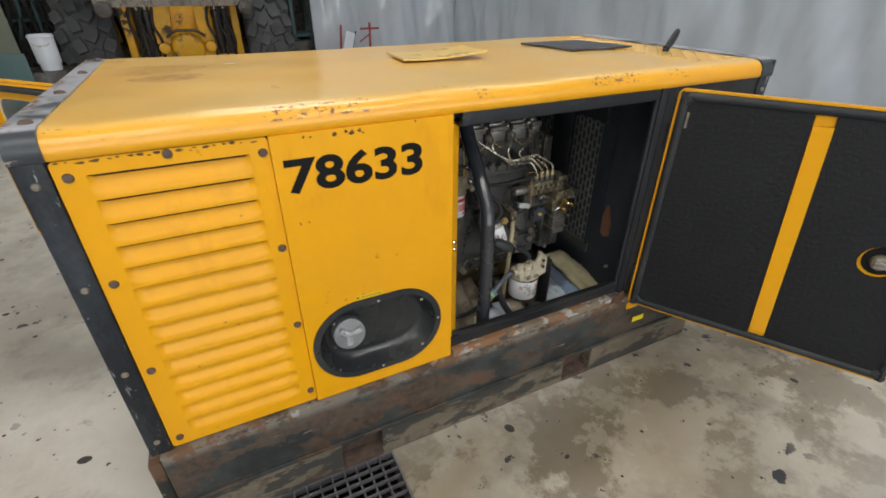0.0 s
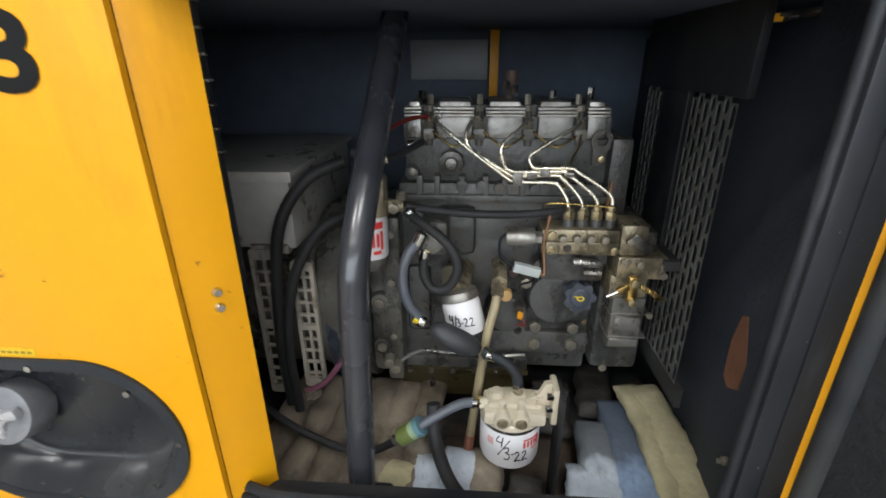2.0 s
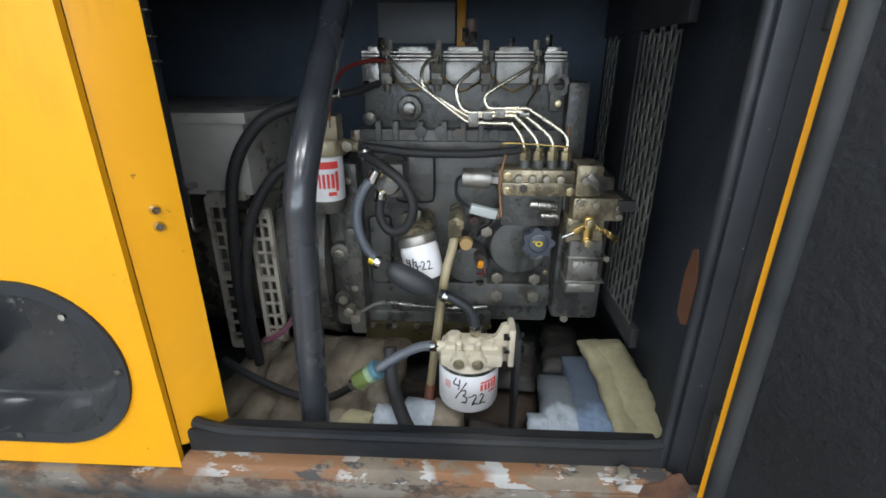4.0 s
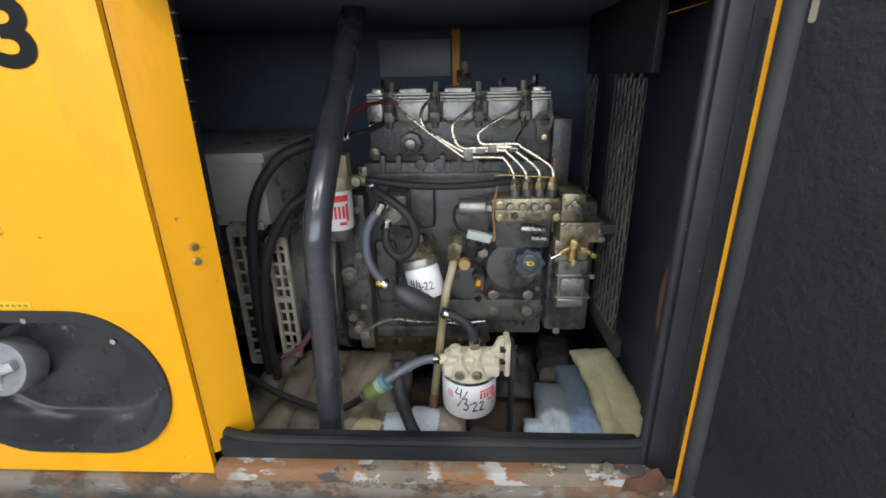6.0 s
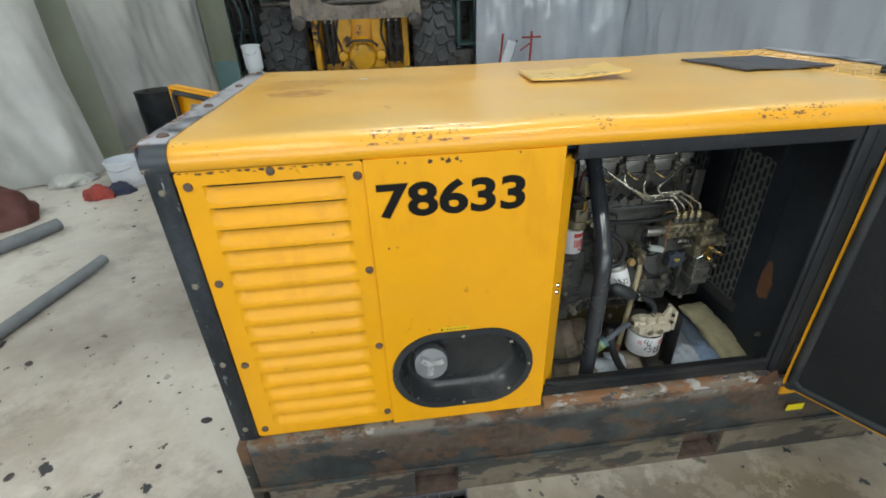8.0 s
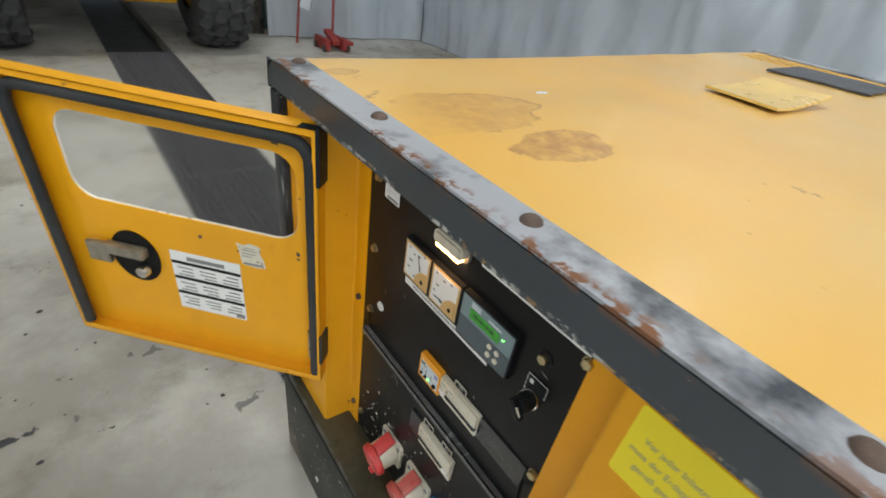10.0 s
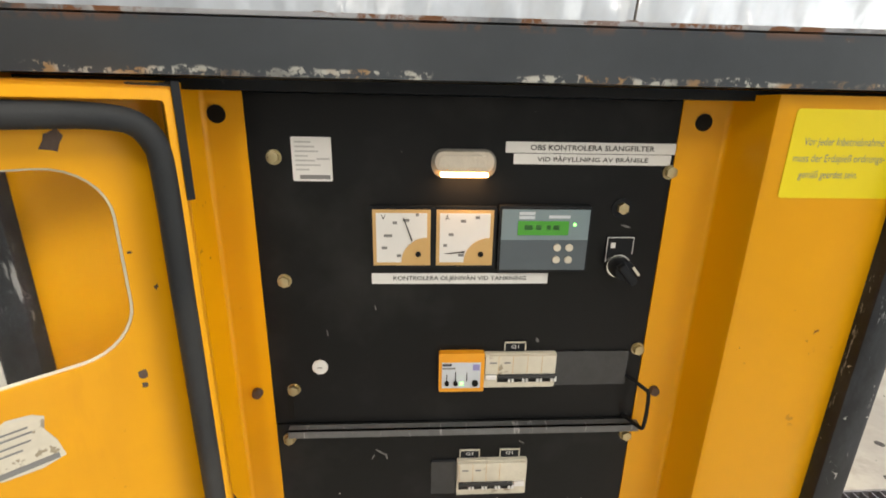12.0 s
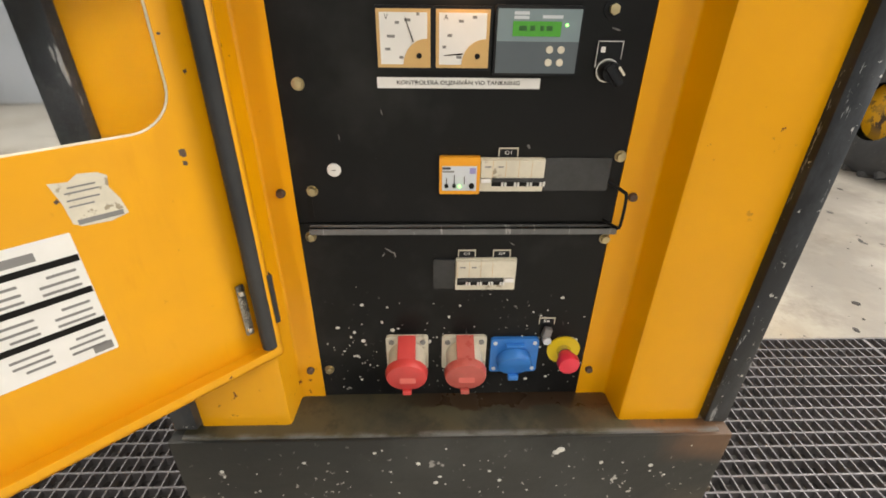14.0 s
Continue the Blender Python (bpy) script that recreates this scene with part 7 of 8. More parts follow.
lp = part("lift_pump", lump(rod(B(), (1.163, 0.34, 0.69), (1.163, 0.28, 0.70), 0.027, 0.024, 24, 0.005), 1.14, 1.192, 0.30, 0.39, 0.665, 0.73, 0.008), IRON2, eng, "small grey lift pump")
for x, z in ((1.152, 0.716), (1.174, 0.71), (1.156, 0.682)):
    bolt_y(x, z, 0.281, 0.006, ZINC, lp)
bolt_y(1.208, 0.618, 0.37, 0.012, ALU, eng, 0.02)

# water separator with its can
ws = thing("water_separator", (1.055, 0.30, 0.7), "white fuel pre-filter can with red print, under a cast head", "filter")
part("can", rod(B(), (1.047, 0.30, 0.664), (1.047, 0.30, 0.746), 0.0335, seg=32, bevel=0.004), CANW, ws)
part("bowl", rod(B(), (1.047, 0.30, 0.640), (1.047, 0.30, 0.665), 0.028, 0.033, 28, 0.003), IRON2, ws)
sp = lambda u, v: canput(u, v, 1.047, 0.30, 0.0341)
for u0, u1, v0, v1 in ((-0.006, 0.034, 0.725, 0.738), (-0.004, 0.0, 0.690, 0.716), (0.003, 0.008, 0.690, 0.716), (0.011, 0.016, 0.690, 0.716), (0.019, 0.025, 0.690, 0.716), (0.027, 0.033, 0.684, 0.720), (0.012, 0.028, 0.676, 0.683)):
    part("red_bar", wrap(u0, u1, v0, v1, sp), REDINK, ws)
bm = rod(B(), (1.057, 0.30, 0.746), (1.057, 0.30, 0.775), 0.032, 0.030, 24, 0.004)
lump(bm, 1.042, 1.082, 0.275, 0.32, 0.77, 0.818, 0.008)
rod(bm, (1.08, 0.30, 0.764), (1.112, 0.30, 0.762), 0.011, seg=14)
part("head", bm, PUMPM, ws, "cast fuel filter head", smooth=45)
for x, z in ((1.062, 0.803), (1.098, 0.765)):
    part("hex_bolt", hexnut(B(), (x, 0.276, z), (x, 0.268, z), 0.010), BOLT, ws)
part("banjo_bolt", hexnut(B(), (1.108, 0.30, 0.772), (1.108, 0.30, 0.79), 0.009), STEEL, ws)

# big painted tube that crosses the doorway, with its foot
tb = thing("breather_pipe", (1.048, 0.10, 0.2), "thick dark painted steel tube crossing the bay", "pipe")
part("tube", hose(B(), [(1.053, 0.085, 0.172), (1.055, 0.085, 0.30), (1.060, 0.09, 0.50), (1.064, 0.098, 0.675), (1.066, 0.104, 0.720), (1.070, 0.125, 0.768), (1.076, 0.19, 0.850), (1.083, 0.275, 0.945), (1.09, 0.36, 1.04), (1.095, 0.40, 1.088)], 0.0235, 20, 6), TUBEM, tb)
part("foot", slab(B(), [(1.00, 0.172), (1.15, 0.172), (1.125, 0.24), (1.095, 0.272), (1.02, 0.272)], front(0.128), 0.004), BLACK, tb, "black steel foot bracket")
for x in (1.095, 1.02):
    part("bolt", hexnut(B(), (x, 0.123, 0.245), (x, 0.112, 0.245), 0.009), STEEL, tb)
part("foot", box(B(), 0.99, 1.15, 0.09, 0.20, 0.170, 0.176), BLACK, tb)

# fuel line along the floor with a see-through filter
il = thing("inline_filter", (1.148, 0.17, 0.374), "pale green see-through inline fuel filter with hoses", "filter")
fa, fb = Vector((1.148, 0.165, 0.376)), Vector((1.112, 0.165, 0.348))
fd = (fb - fa).normalized()
part("filter_body", rod(B(), fa, fb, 0.0175, 0.0165, 20, 0.003), GREENF, il)
part("filter_ring", rod(B(), fa - fd * 0.006, fa + fd * 0.006, 0.019, seg=18, bevel=0.002), material("teal_plastic", (0.1, 0.2, 0.24), 0.4), il)
part("filter_element", rod(B(), fa + fd * 0.018, fa + fd * 0.045, 0.0182, seg=18), material("soaked_element", (0.16, 0.2, 0.06), 0.4), il)
part("upper_hose", hose(B(), [(1.254, 0.20, 0.409), (1.225, 0.192, 0.410), (1.190, 0.177, 0.400), (1.150, 0.165, 0.378)], 0.0092, 12), GHOSE, il, "grey fuel hose")
part("hose_clamp", rod(B(), (1.243, 0.197, 0.410), (1.252, 0.199, 0.409), 0.0112, seg=14), STEEL, il)
part("lower_hose", hose(B(), [(1.112, 0.165, 0.348), (1.09, 0.165, 0.330), (1.05, 0.17, 0.305), (0.99, 0.18, 0.298), (0.90, 0.20, 0.32), (0.83, 0.22, 0.35)], 0.0078, 10), HOSE, il, "black fuel hose")
part("hose_clamp", rod(B(), (1.108, 0.165, 0.345), (1.100, 0.165, 0.339), 0.0105, seg=14), ALU, il)
dh = thing("drain_hose", (1.16, 0.18, 0.2), "black rubber drain hose hanging over the rags", "hose")
part("hose_body", hose(B(), [(1.172, 0.19, 0.41), (1.176, 0.168, 0.355), (1.190, 0.148, 0.31), (1.213, 0.128, 0.270), (1.247, 0.112, 0.243), (1.288, 0.10, 0.222)], 0.0128, 12), HOSE, dh)
part("clamp_screw", rod(B(), (1.170, 0.2, 0.445), (1.170, 0.2, 0.458), 0.006, seg=8), STEEL, dh)

# red cable, clamps, small wiring
part("red_cable", hose(B(), [(1.148, 0.43, 0.905), (1.12, 0.40, 0.905), (1.085, 0.36, 0.892), (1.065, 0.33, 0.862), (1.06, 0.31, 0.82)], 0.004), REDC, eng, "red-brown cable over the head")
part("yellow_wire", hose(B(), [(1.063, 0.27, 0.82), (1.061, 0.265, 0.85), (1.060, 0.265, 0.88), (1.058, 0.27, 0.91)], 0.0018), YELP, eng)
part("brown_wire", hose(B(), [(1.060, 0.28, 0.79), (1.070, 0.272, 0.82), (1.066, 0.268, 0.858)], 0.0035), BROWN, eng)
for x, z, y in ((1.067, 0.853, 0.265), (1.088, 0.852, 0.265), (1.122, 0.862, 0.36)):
    part("p_clip", rod(B(), (x - 0.006, y, z), (x + 0.006, y, z + 0.002), 0.0085, seg=12, bevel=0.001), STEEL, eng, "bright steel clip")
part("hose_stub", hose(B(), [(1.03, 0.28, 0.86), (1.068, 0.266, 0.853), (1.10, 0.30, 0.852), (1.14, 0.37, 0.865)], 0.0065), HOSE, eng)
part("oil_pipe", hose(B(), [(1.082, 0.30, 0.412), (1.13, 0.345, 0.418), (1.20, 0.36, 0.405), (1.29, 0.365, 0.398), (1.36, 0.37, 0.40)], 0.004), ALU, eng, "thin steel oil pipe")
for x, z in ((1.072, 0.425), (1.085, 0.41)):
    part("banjo", hexnut(B(), (x, 0.31, z), (x, 0.285, z), 0.011), BOLT, eng)
part("side_bracket", slab(B(), rounded(1.178, 1.206, 0.555, 0.622, 0.013), front(0.36), 0.012), material("olive_bracket", (0.13, 0.115, 0.08), 0.4, 0.3, vary=0.2), eng)
part("side_pipe", hose(B(), [(1.512, 0.42, 0.87), (1.510, 0.41, 0.82), (1.506, 0.40, 0.77), (1.50, 0.39, 0.72)], 0.0035), BROWN, eng)
part("head_pipe", rod(B(), (1.312, 0.53, 0.92), (1.312, 0.54, 0.985), 0.013, seg=14), RUSTB, eng)

# ---- alternator ----
alt = thing("alternator", (0.76, 0.55, 0.17), "grey generator head with terminal box and vented covers", "alternator")
bm = lump(B(), 0.42, 0.885, 0.34, 0.78, 0.655, 0.806, 0.006)
part("terminal_box", bm, ALTG, alt, "grey terminal box with a lipped lid")
part("box_lid", lump(lump(B(), 0.41, 0.897, 0.33, 0.79, 0.804, 0.815, 0.003), 0.41, 0.897, 0.326, 0.334, 0.795, 0.815, 0.002), ALTG, alt)
part("stator", rod(B(), (0.42, 0.56, 0.48), (0.90, 0.56, 0.48), 0.205, seg=40, bevel=0.02), IRON2, alt)
bm = rod(B(), (0.90, 0.56, 0.48), (1.02, 0.56, 0.48), 0.215, 0.235, 40, 0.01)
part("adapter", bm, IRON2, alt)
part("carry_handle", hose(B(), [(0.770, 0.350, 0.675), (0.767, 0.318, 0.675), (0.765, 0.310, 0.665), (0.765, 0.310, 0.598), (0.767, 0.318, 0.588), (0.770, 0.350, 0.588)], 0.0065, 10, 4), STEEL, alt, "chrome carrying handle")
for x0, x1, z0, z1 in ((0.785, 0.84, 0.30, 0.655), (0.868, 0.915, 0.32, 0.63)):
    cover = part("vent_cover", slab(B(), rounded(x0, x1, z0, z1, 0.008), front(0.345), 0.012, [rounded(x0 + 0.008, x1 - 0.008, z0 + 0.02 + k * (z1 - z0 - 0.03) / 2, z0 + 0.02 + (k + 0.92) * (z1 - z0 - 0.03) / 2, 0.004) for k in (0, 1)]), material("pale_vent_cover", (0.42, 0.385, 0.32), 0.5, vary=0.15, scale=8, bump=0.05, extra=grease) if x0 < 0.8 else bpy.data.materials["pale_vent_cover"], alt, "pale ventilated alternator cover")
    k = z0 + 0.03
    while k < z1 - 0.02:
        part("vent_bar", box(B(), x0 + 0.006, x1 - 0.006, 0.337, 0.343, k, k + 0.006), bpy.data.materials["pale_vent_cover"], cover)
        k += 0.030
    part("vent_rib", box(B(), (x0 + x1) / 2 - 0.003, (x0 + x1) / 2 + 0.003, 0.338, 0.344, z0 + 0.01, z1 - 0.01), bpy.data.materials["pale_vent_cover"], cover)
part("cover_boss", lump(B(), 0.79, 0.87, 0.335, 0.36, 0.645, 0.665, 0.004), bpy.data.materials["pale_vent_cover"], alt)
part("fan_shroud", rod(B(), (0.925, 0.56, 0.46), (0.965, 0.56, 0.46), 0.222, seg=36, bevel=0.006), BLUEPAINT, alt)
part("loom", hose(B(), [(0.845, 0.30, 0.30), (0.842, 0.30, 0.45), (0.850, 0.305, 0.60), (0.872, 0.31, 0.72), (0.925, 0.33, 0.80), (0.99, 0.36, 0.83)], 0.0115, 12), HOSE, alt, "thick black cable loom")
part("loom", hose(B(), [(0.865, 0.29, 0.29), (0.862, 0.29, 0.45), (0.885, 0.30, 0.60), (0.94, 0.32, 0.70), (1.0, 0.36, 0.73)], 0.0105, 12), HOSE, alt, "thick black cable loom")
part("purple_cable", hose(B(), [(0.90, 0.26, 0.37), (0.925, 0.25, 0.385), (0.955, 0.25, 0.41), (0.985, 0.27, 0.455), (0.995, 0.30, 0.50)], 0.006, 8), PINK, alt, "thin purple cable")
part("cable_lug", hexnut(hexnut(B(), (0.915, 0.25, 0.362), (0.93, 0.25, 0.375), 0.010), (0.905, 0.25, 0.36), (0.912, 0.25, 0.362), 0.007), BOLT, alt)

# ---- radiator guard at the far side of the bay: frame and staggered slots ----
guard = thing("fan_guard", (1.62, 0.45, 0.36), "black perforated sheet guard beside the radiator fan", "guard")
part("guard_frame", box(box(box(B(), 1.612, 1.625, 0.20, 0.62, 0.415, 0.455, 0.002), 1.612, 1.625, 0.20, 0.62, 0.955, 1.085, 0.002), 1.612, 1.625, 0.385, 0.50, 0.455, 0.955, 0.002), BLACK, guard)


def mesh_sheet(y0, y1, z0, z1, px=0.0215, pz=0.041, x=1.613):
    """A perforated sheet: staggered upright slots with round ends, cut through."""
    bm = B()
    cols = int((y1 - y0) / px)
    for c in range(cols):
        yc = y0 + (c + 0.5) * px
        off = (c % 2) * pz / 2
        z = z0 - pz + off
        while z < z1:
            a, b = max(z, z0), min(z + pz, z1)
            if b - a > 0.01:
                hw, hh = px * 0.33, (b - a) / 2 - 0.0035
                zc = (a + b) / 2
                inner = [(yc - hw * 0.4, zc - hh), (yc + hw * 0.4, zc - hh), (yc + hw, zc - hh + hw * 0.4), (yc + hw, zc + hh - hw * 0.4), (yc + hw * 0.4, zc + hh), (yc - hw * 0.4, zc + hh), (yc - hw, zc + hh - hw), (yc - hw, zc - hh + hw)]
                outer = [(yc - px / 2, a), (yc + px / 2, a), (yc + px / 2, zc - hh + hw), (yc + px / 2, zc + hh - hw), (yc + px / 2, b), (yc - px / 2, b), (yc - px / 2, zc + hh - hw), (yc - px / 2, zc - hh + hw)]
                vo = [[bm.verts.new((x + d, u, v)) for u, v in outer] for d in (0, 0.002)]
                vi = [[bm.verts.new((x + d, u, v)) for u, v in inner] for d in (0, 0.002)]
                for k in range(8):
                    j = (k + 1) % 8
                    bm.faces.new((vo[0][k], vo[0][j], vi[0][j], vi[0][k]))
                    bm.faces.new((vi[0][k], vi[0][j], vi[1][j], vi[1][k]))
            z += pz
    return bm


for y0, y1 in ((0.215, 0.386), (0.50, 0.60)):
    tagged(part("perforated_sheet", mesh_sheet(y0, y1, 0.455, 0.955), material("guard_paint", (0.14, 0.14, 0.128), 0.42, 0.3, vary=0.3, scale=12, bump=0.05) if y0 < 0.4 else bpy.data.materials["guard_paint"], guard), kind="stuff")
part("guard_strut", obox(B(), Matrix.Translation((1.60, 0.33, 0.66)), 0.03, 0.09, 0.02, 0.002), BLACK, guard)
part("radiator", box(B(), 1.70, 1.76, 0.10, 0.92, 0.20, 1.06, 0.004), DIVM, gen, "black radiator core behind the guard")
part("bay_divider", box(B(), 1.690, 1.698, 0.012, 0.215, 0.17, 1.09), DIVM, gen, "black foam divider beside the doorway")
part("card_piece", slab(B(), [(0.160, 0.492), (0.185, 0.478), (0.204, 0.490), (0.208, 0.560), (0.196, 0.615), (0.184, 0.620), (0.172, 0.585), (0.158, 0.545)], end(1.6895), 0.003), material("dark_card", (0.17, 0.075, 0.04), 0.8, vary=0.25, scale=12), gen, "torn brown card stuck in the bay")
# far-side opening above the heads, seen past a yellow post
part("inner_post", box(B(), 1.275, 1.30, 0.90, 0.925, 0.90, 1.085, 0.002), YELLOW, gen, "yellow post at the rear of the bay")
part("rear_sheet", box(B(), 1.05, 1.27, 0.915, 0.927, 0.955, 1.06, 0.002), material("rear_sheet_grey", (0.22, 0.23, 0.24), 0.4, vary=0.1), gen, "grey sheet at the rear of the bay")

# ---- absorbent rolls and rags on the bay floor ----
def roll(name, pts, r, mat, label, seed, flat=0.55, group="absorbent rolls"):
    """A slack pillow of cloth: squashed oval section, puckered skin, ends pressed flat to a seam."""
    line = curve_points(pts, 12)
    rings, last = [], len(line) - 1
    for k, q in enumerate(line):
        d = (line[min(k + 1, last)] - line[max(k - 1, 0)]).normalized()
        side = d.cross(Vector((0, 0, 1))).normalized()
        up = side.cross(d)
        e = min(1.0, 0.12 + (min(k, last - k) * 0.22) ** 0.7)
        ring = []
        for j in range(20):
            a = j / 20 * 6.283
            ca, sa = math.cos(a), math.sin(a)
            ca, sa = math.copysign(abs(ca) ** 0.75, ca), math.copysign(abs(sa) ** 0.9, sa)
            crease = 0.13 * (abs(noise.noise((k * 0.55, ca * 1.6 + seed, sa * 1.6))) * 2 - 0.5)
            wob = 1 + 0.22 * noise.noise((k * 0.22, ca * 0.9 + seed, sa * 0.9)) + crease
            ring.append(q + r * 1.12 * wob * (side * ca * (0.92 + 0.08 * e) + up * sa * flat * e))
        rings.append(ring)
    bm = B()
    vs = [[bm.verts.new(p) for p in ring] for ring in rings]
    for a, b in zip(vs, vs[1:]):
        for j in range(20):
            bm.faces.new((a[j], a[(j + 1) % 20], b[(j + 1) % 20], b[j]))
    bm.faces.new(vs[0])
    bm.faces.new(vs[-1])
    solo(name, bm, mat, label, "absorbent", group, smooth=180)


Z0 = 0.17
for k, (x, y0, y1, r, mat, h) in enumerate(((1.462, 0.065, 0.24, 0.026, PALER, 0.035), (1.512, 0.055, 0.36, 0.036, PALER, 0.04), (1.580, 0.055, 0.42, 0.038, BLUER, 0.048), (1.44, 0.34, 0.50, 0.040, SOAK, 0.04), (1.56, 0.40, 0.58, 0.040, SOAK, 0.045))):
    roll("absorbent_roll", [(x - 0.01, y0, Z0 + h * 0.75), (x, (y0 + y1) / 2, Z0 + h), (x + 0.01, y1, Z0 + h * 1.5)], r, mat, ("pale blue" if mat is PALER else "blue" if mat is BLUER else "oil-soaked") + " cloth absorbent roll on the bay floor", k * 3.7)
for k, (x, r) in enumerate(((1.632, 0.026), (1.668, 0.036))):
    roll("absorbent_roll", [(x + 0.006, 0.08, Z0 + 0.042), (x + 0.002, 0.2, Z0 + 0.07), (x - 0.008, 0.32, Z0 + 0.10), (x - 0.026, 0.42, Z0 + 0.12)], r, YELR, "yellowed cloth absorbent roll on the bay floor", 20 + k * 2.9)
for k, (xa, xb, y0, y1, r) in enumerate(((0.80, 0.86, 0.10, 0.42, 0.042), (0.87, 0.93, 0.09, 0.42, 0.040), (0.935, 0.99, 0.08, 0.42, 0.040), (1.0, 1.05, 0.10, 0.42, 0.040), (1.06, 1.10, 0.12, 0.42, 0.040), (1.125, 1.155, 0.10, 0.44, 0.040))):
    roll("absorbent_roll", [(xa, y0, Z0 + 0.04), ((xa + xb) / 2, (y0 + y1) / 2, Z0 + 0.07), (xb, y1, Z0 + 0.11)], r * 0.78, TANR, "oil-soaked brown absorbent roll under the engine", 40 + k * 2.3, 0.95)
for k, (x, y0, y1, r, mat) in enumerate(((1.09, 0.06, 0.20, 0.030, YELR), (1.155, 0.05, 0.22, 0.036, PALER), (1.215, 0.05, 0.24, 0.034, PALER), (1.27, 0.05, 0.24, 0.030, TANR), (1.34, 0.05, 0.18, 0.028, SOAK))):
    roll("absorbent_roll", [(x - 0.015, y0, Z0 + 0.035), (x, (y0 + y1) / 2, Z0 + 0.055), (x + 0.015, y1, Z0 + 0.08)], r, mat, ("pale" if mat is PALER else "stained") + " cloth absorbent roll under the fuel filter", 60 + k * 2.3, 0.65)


# ---- things lying on the roof ----
def sheet_item(name, corners, z, thick, curl, mat, label, category, n=14):
    """A thin board on the roof: four corners, lifted by curl(u, v)."""
    a, b, c, d = [Vector((x, y, 0)) for x, y in corners]
    bm = B()
    grids = []
    for lift in (0, thick):
        grid = []
        for i in range(n + 1):
            u = i / n
            row = []
            for j in range(n + 1):
                v = j / n
                p = (a * (1 - u) + d * u) * (1 - v) + (b * (1 - u) + c * u) * v
                p.z = z + lift + curl(u, v)
                row.append(bm.verts.new(p))
            grid.append(row)
        grids.append(grid)
        for i in range(n):
            for j in range(n):
                bm.faces.new((grid[i][j], grid[i + 1][j], grid[i + 1][j + 1], grid[i][j + 1]))
    lo, hi = grids
    rim = [(i, 0) for i in range(n)] + [(n, j) for j in range(n)] + [(i, n) for i in range(n, 0, -1)] + [(0, j) for j in range(n, 0, -1)]
    for (i, j), (k, m) in zip(rim, rim[1:] + rim[:1]):
        bm.faces.new((lo[i][j], lo[k][m], hi[k][m], hi[i][j]))
    return solo(name, bm, mat, label, category, smooth=60)


sheet_item("yellow_board", ((0.925, 0.440), (0.932, 0.615), (1.222, 0.600), (1.228, 0.428)), 1.169, 0.006, lambda u, v: 0.018 * u * u + 0.008 * (1 - u) ** 3 + 0.006 * abs(v - 0.5) * u, CARD, "curled glossy yellow board lying on the roof", "board")
sheet_item("rubber_mat", ((1.60, 0.425), (1.565, 0.715), (1.86, 0.715), (1.90, 0.425)), 1.171, 0.006, lambda u, v: 0.006 * (1 - v) * (0.5 + noise.noise((u * 3, v * 3, 0))), MATR, "dark grey rubber mat lying on the roof", "mat")
fl = thing("rubber_flap", (1.93, 0.25, 1.184), "black rubber flap standing up on the outlet grid", "flap")
bm = slab(B(), [(0.0, 0.0), (0.03, -0.004), (0.075, 0.012), (0.105, 0.036), (0.112, 0.055), (0.098, 0.064), (0.07, 0.052), (0.03, 0.026)], lambda u, v, w: Vector((1.885 + u, 0.25 + 0.4 * u + w, 1.183 + v)), 0.012)
part("flap_body", bm, RUBBER, fl)
part("flap_stud", rod(B(), (1.90, 0.26, 1.176), (1.90, 0.26, 1.195), 0.012, seg=12), BLACK, fl)

# ---- wheel loader at the back ----
load = thing("wheel_loader", (0.22, 6.4, FLOOR), "yellow wheel loader with muddy knobbly tyres, seen from the front", "wheel loader")
TR, TW, TYC, TZC = 0.74, 0.56, 6.36, FLOOR + 0.74


def block_mesh():
    bm = B()
    slab(bm, [(-0.060, -0.075), (0.045, -0.085), (0.068, 0.0), (0.055, 0.08), (-0.050, 0.075), (-0.07, -0.01)], lambda u, v, w: Vector((u, v, w - 0.02)), 0.055)
    for v in bm.verts:
        if v.co.z > 0:
            v.co.x *= 0.86
            v.co.y *= 0.86
    bmesh.ops.recalc_face_normals(bm, faces=bm.faces)
    me = bpy.data.meshes.new("tread_block")
    bm.to_mesh(me)
    bm.free()
    me.materials.append(TYRE)
    return me


BLOCK = block_mesh()


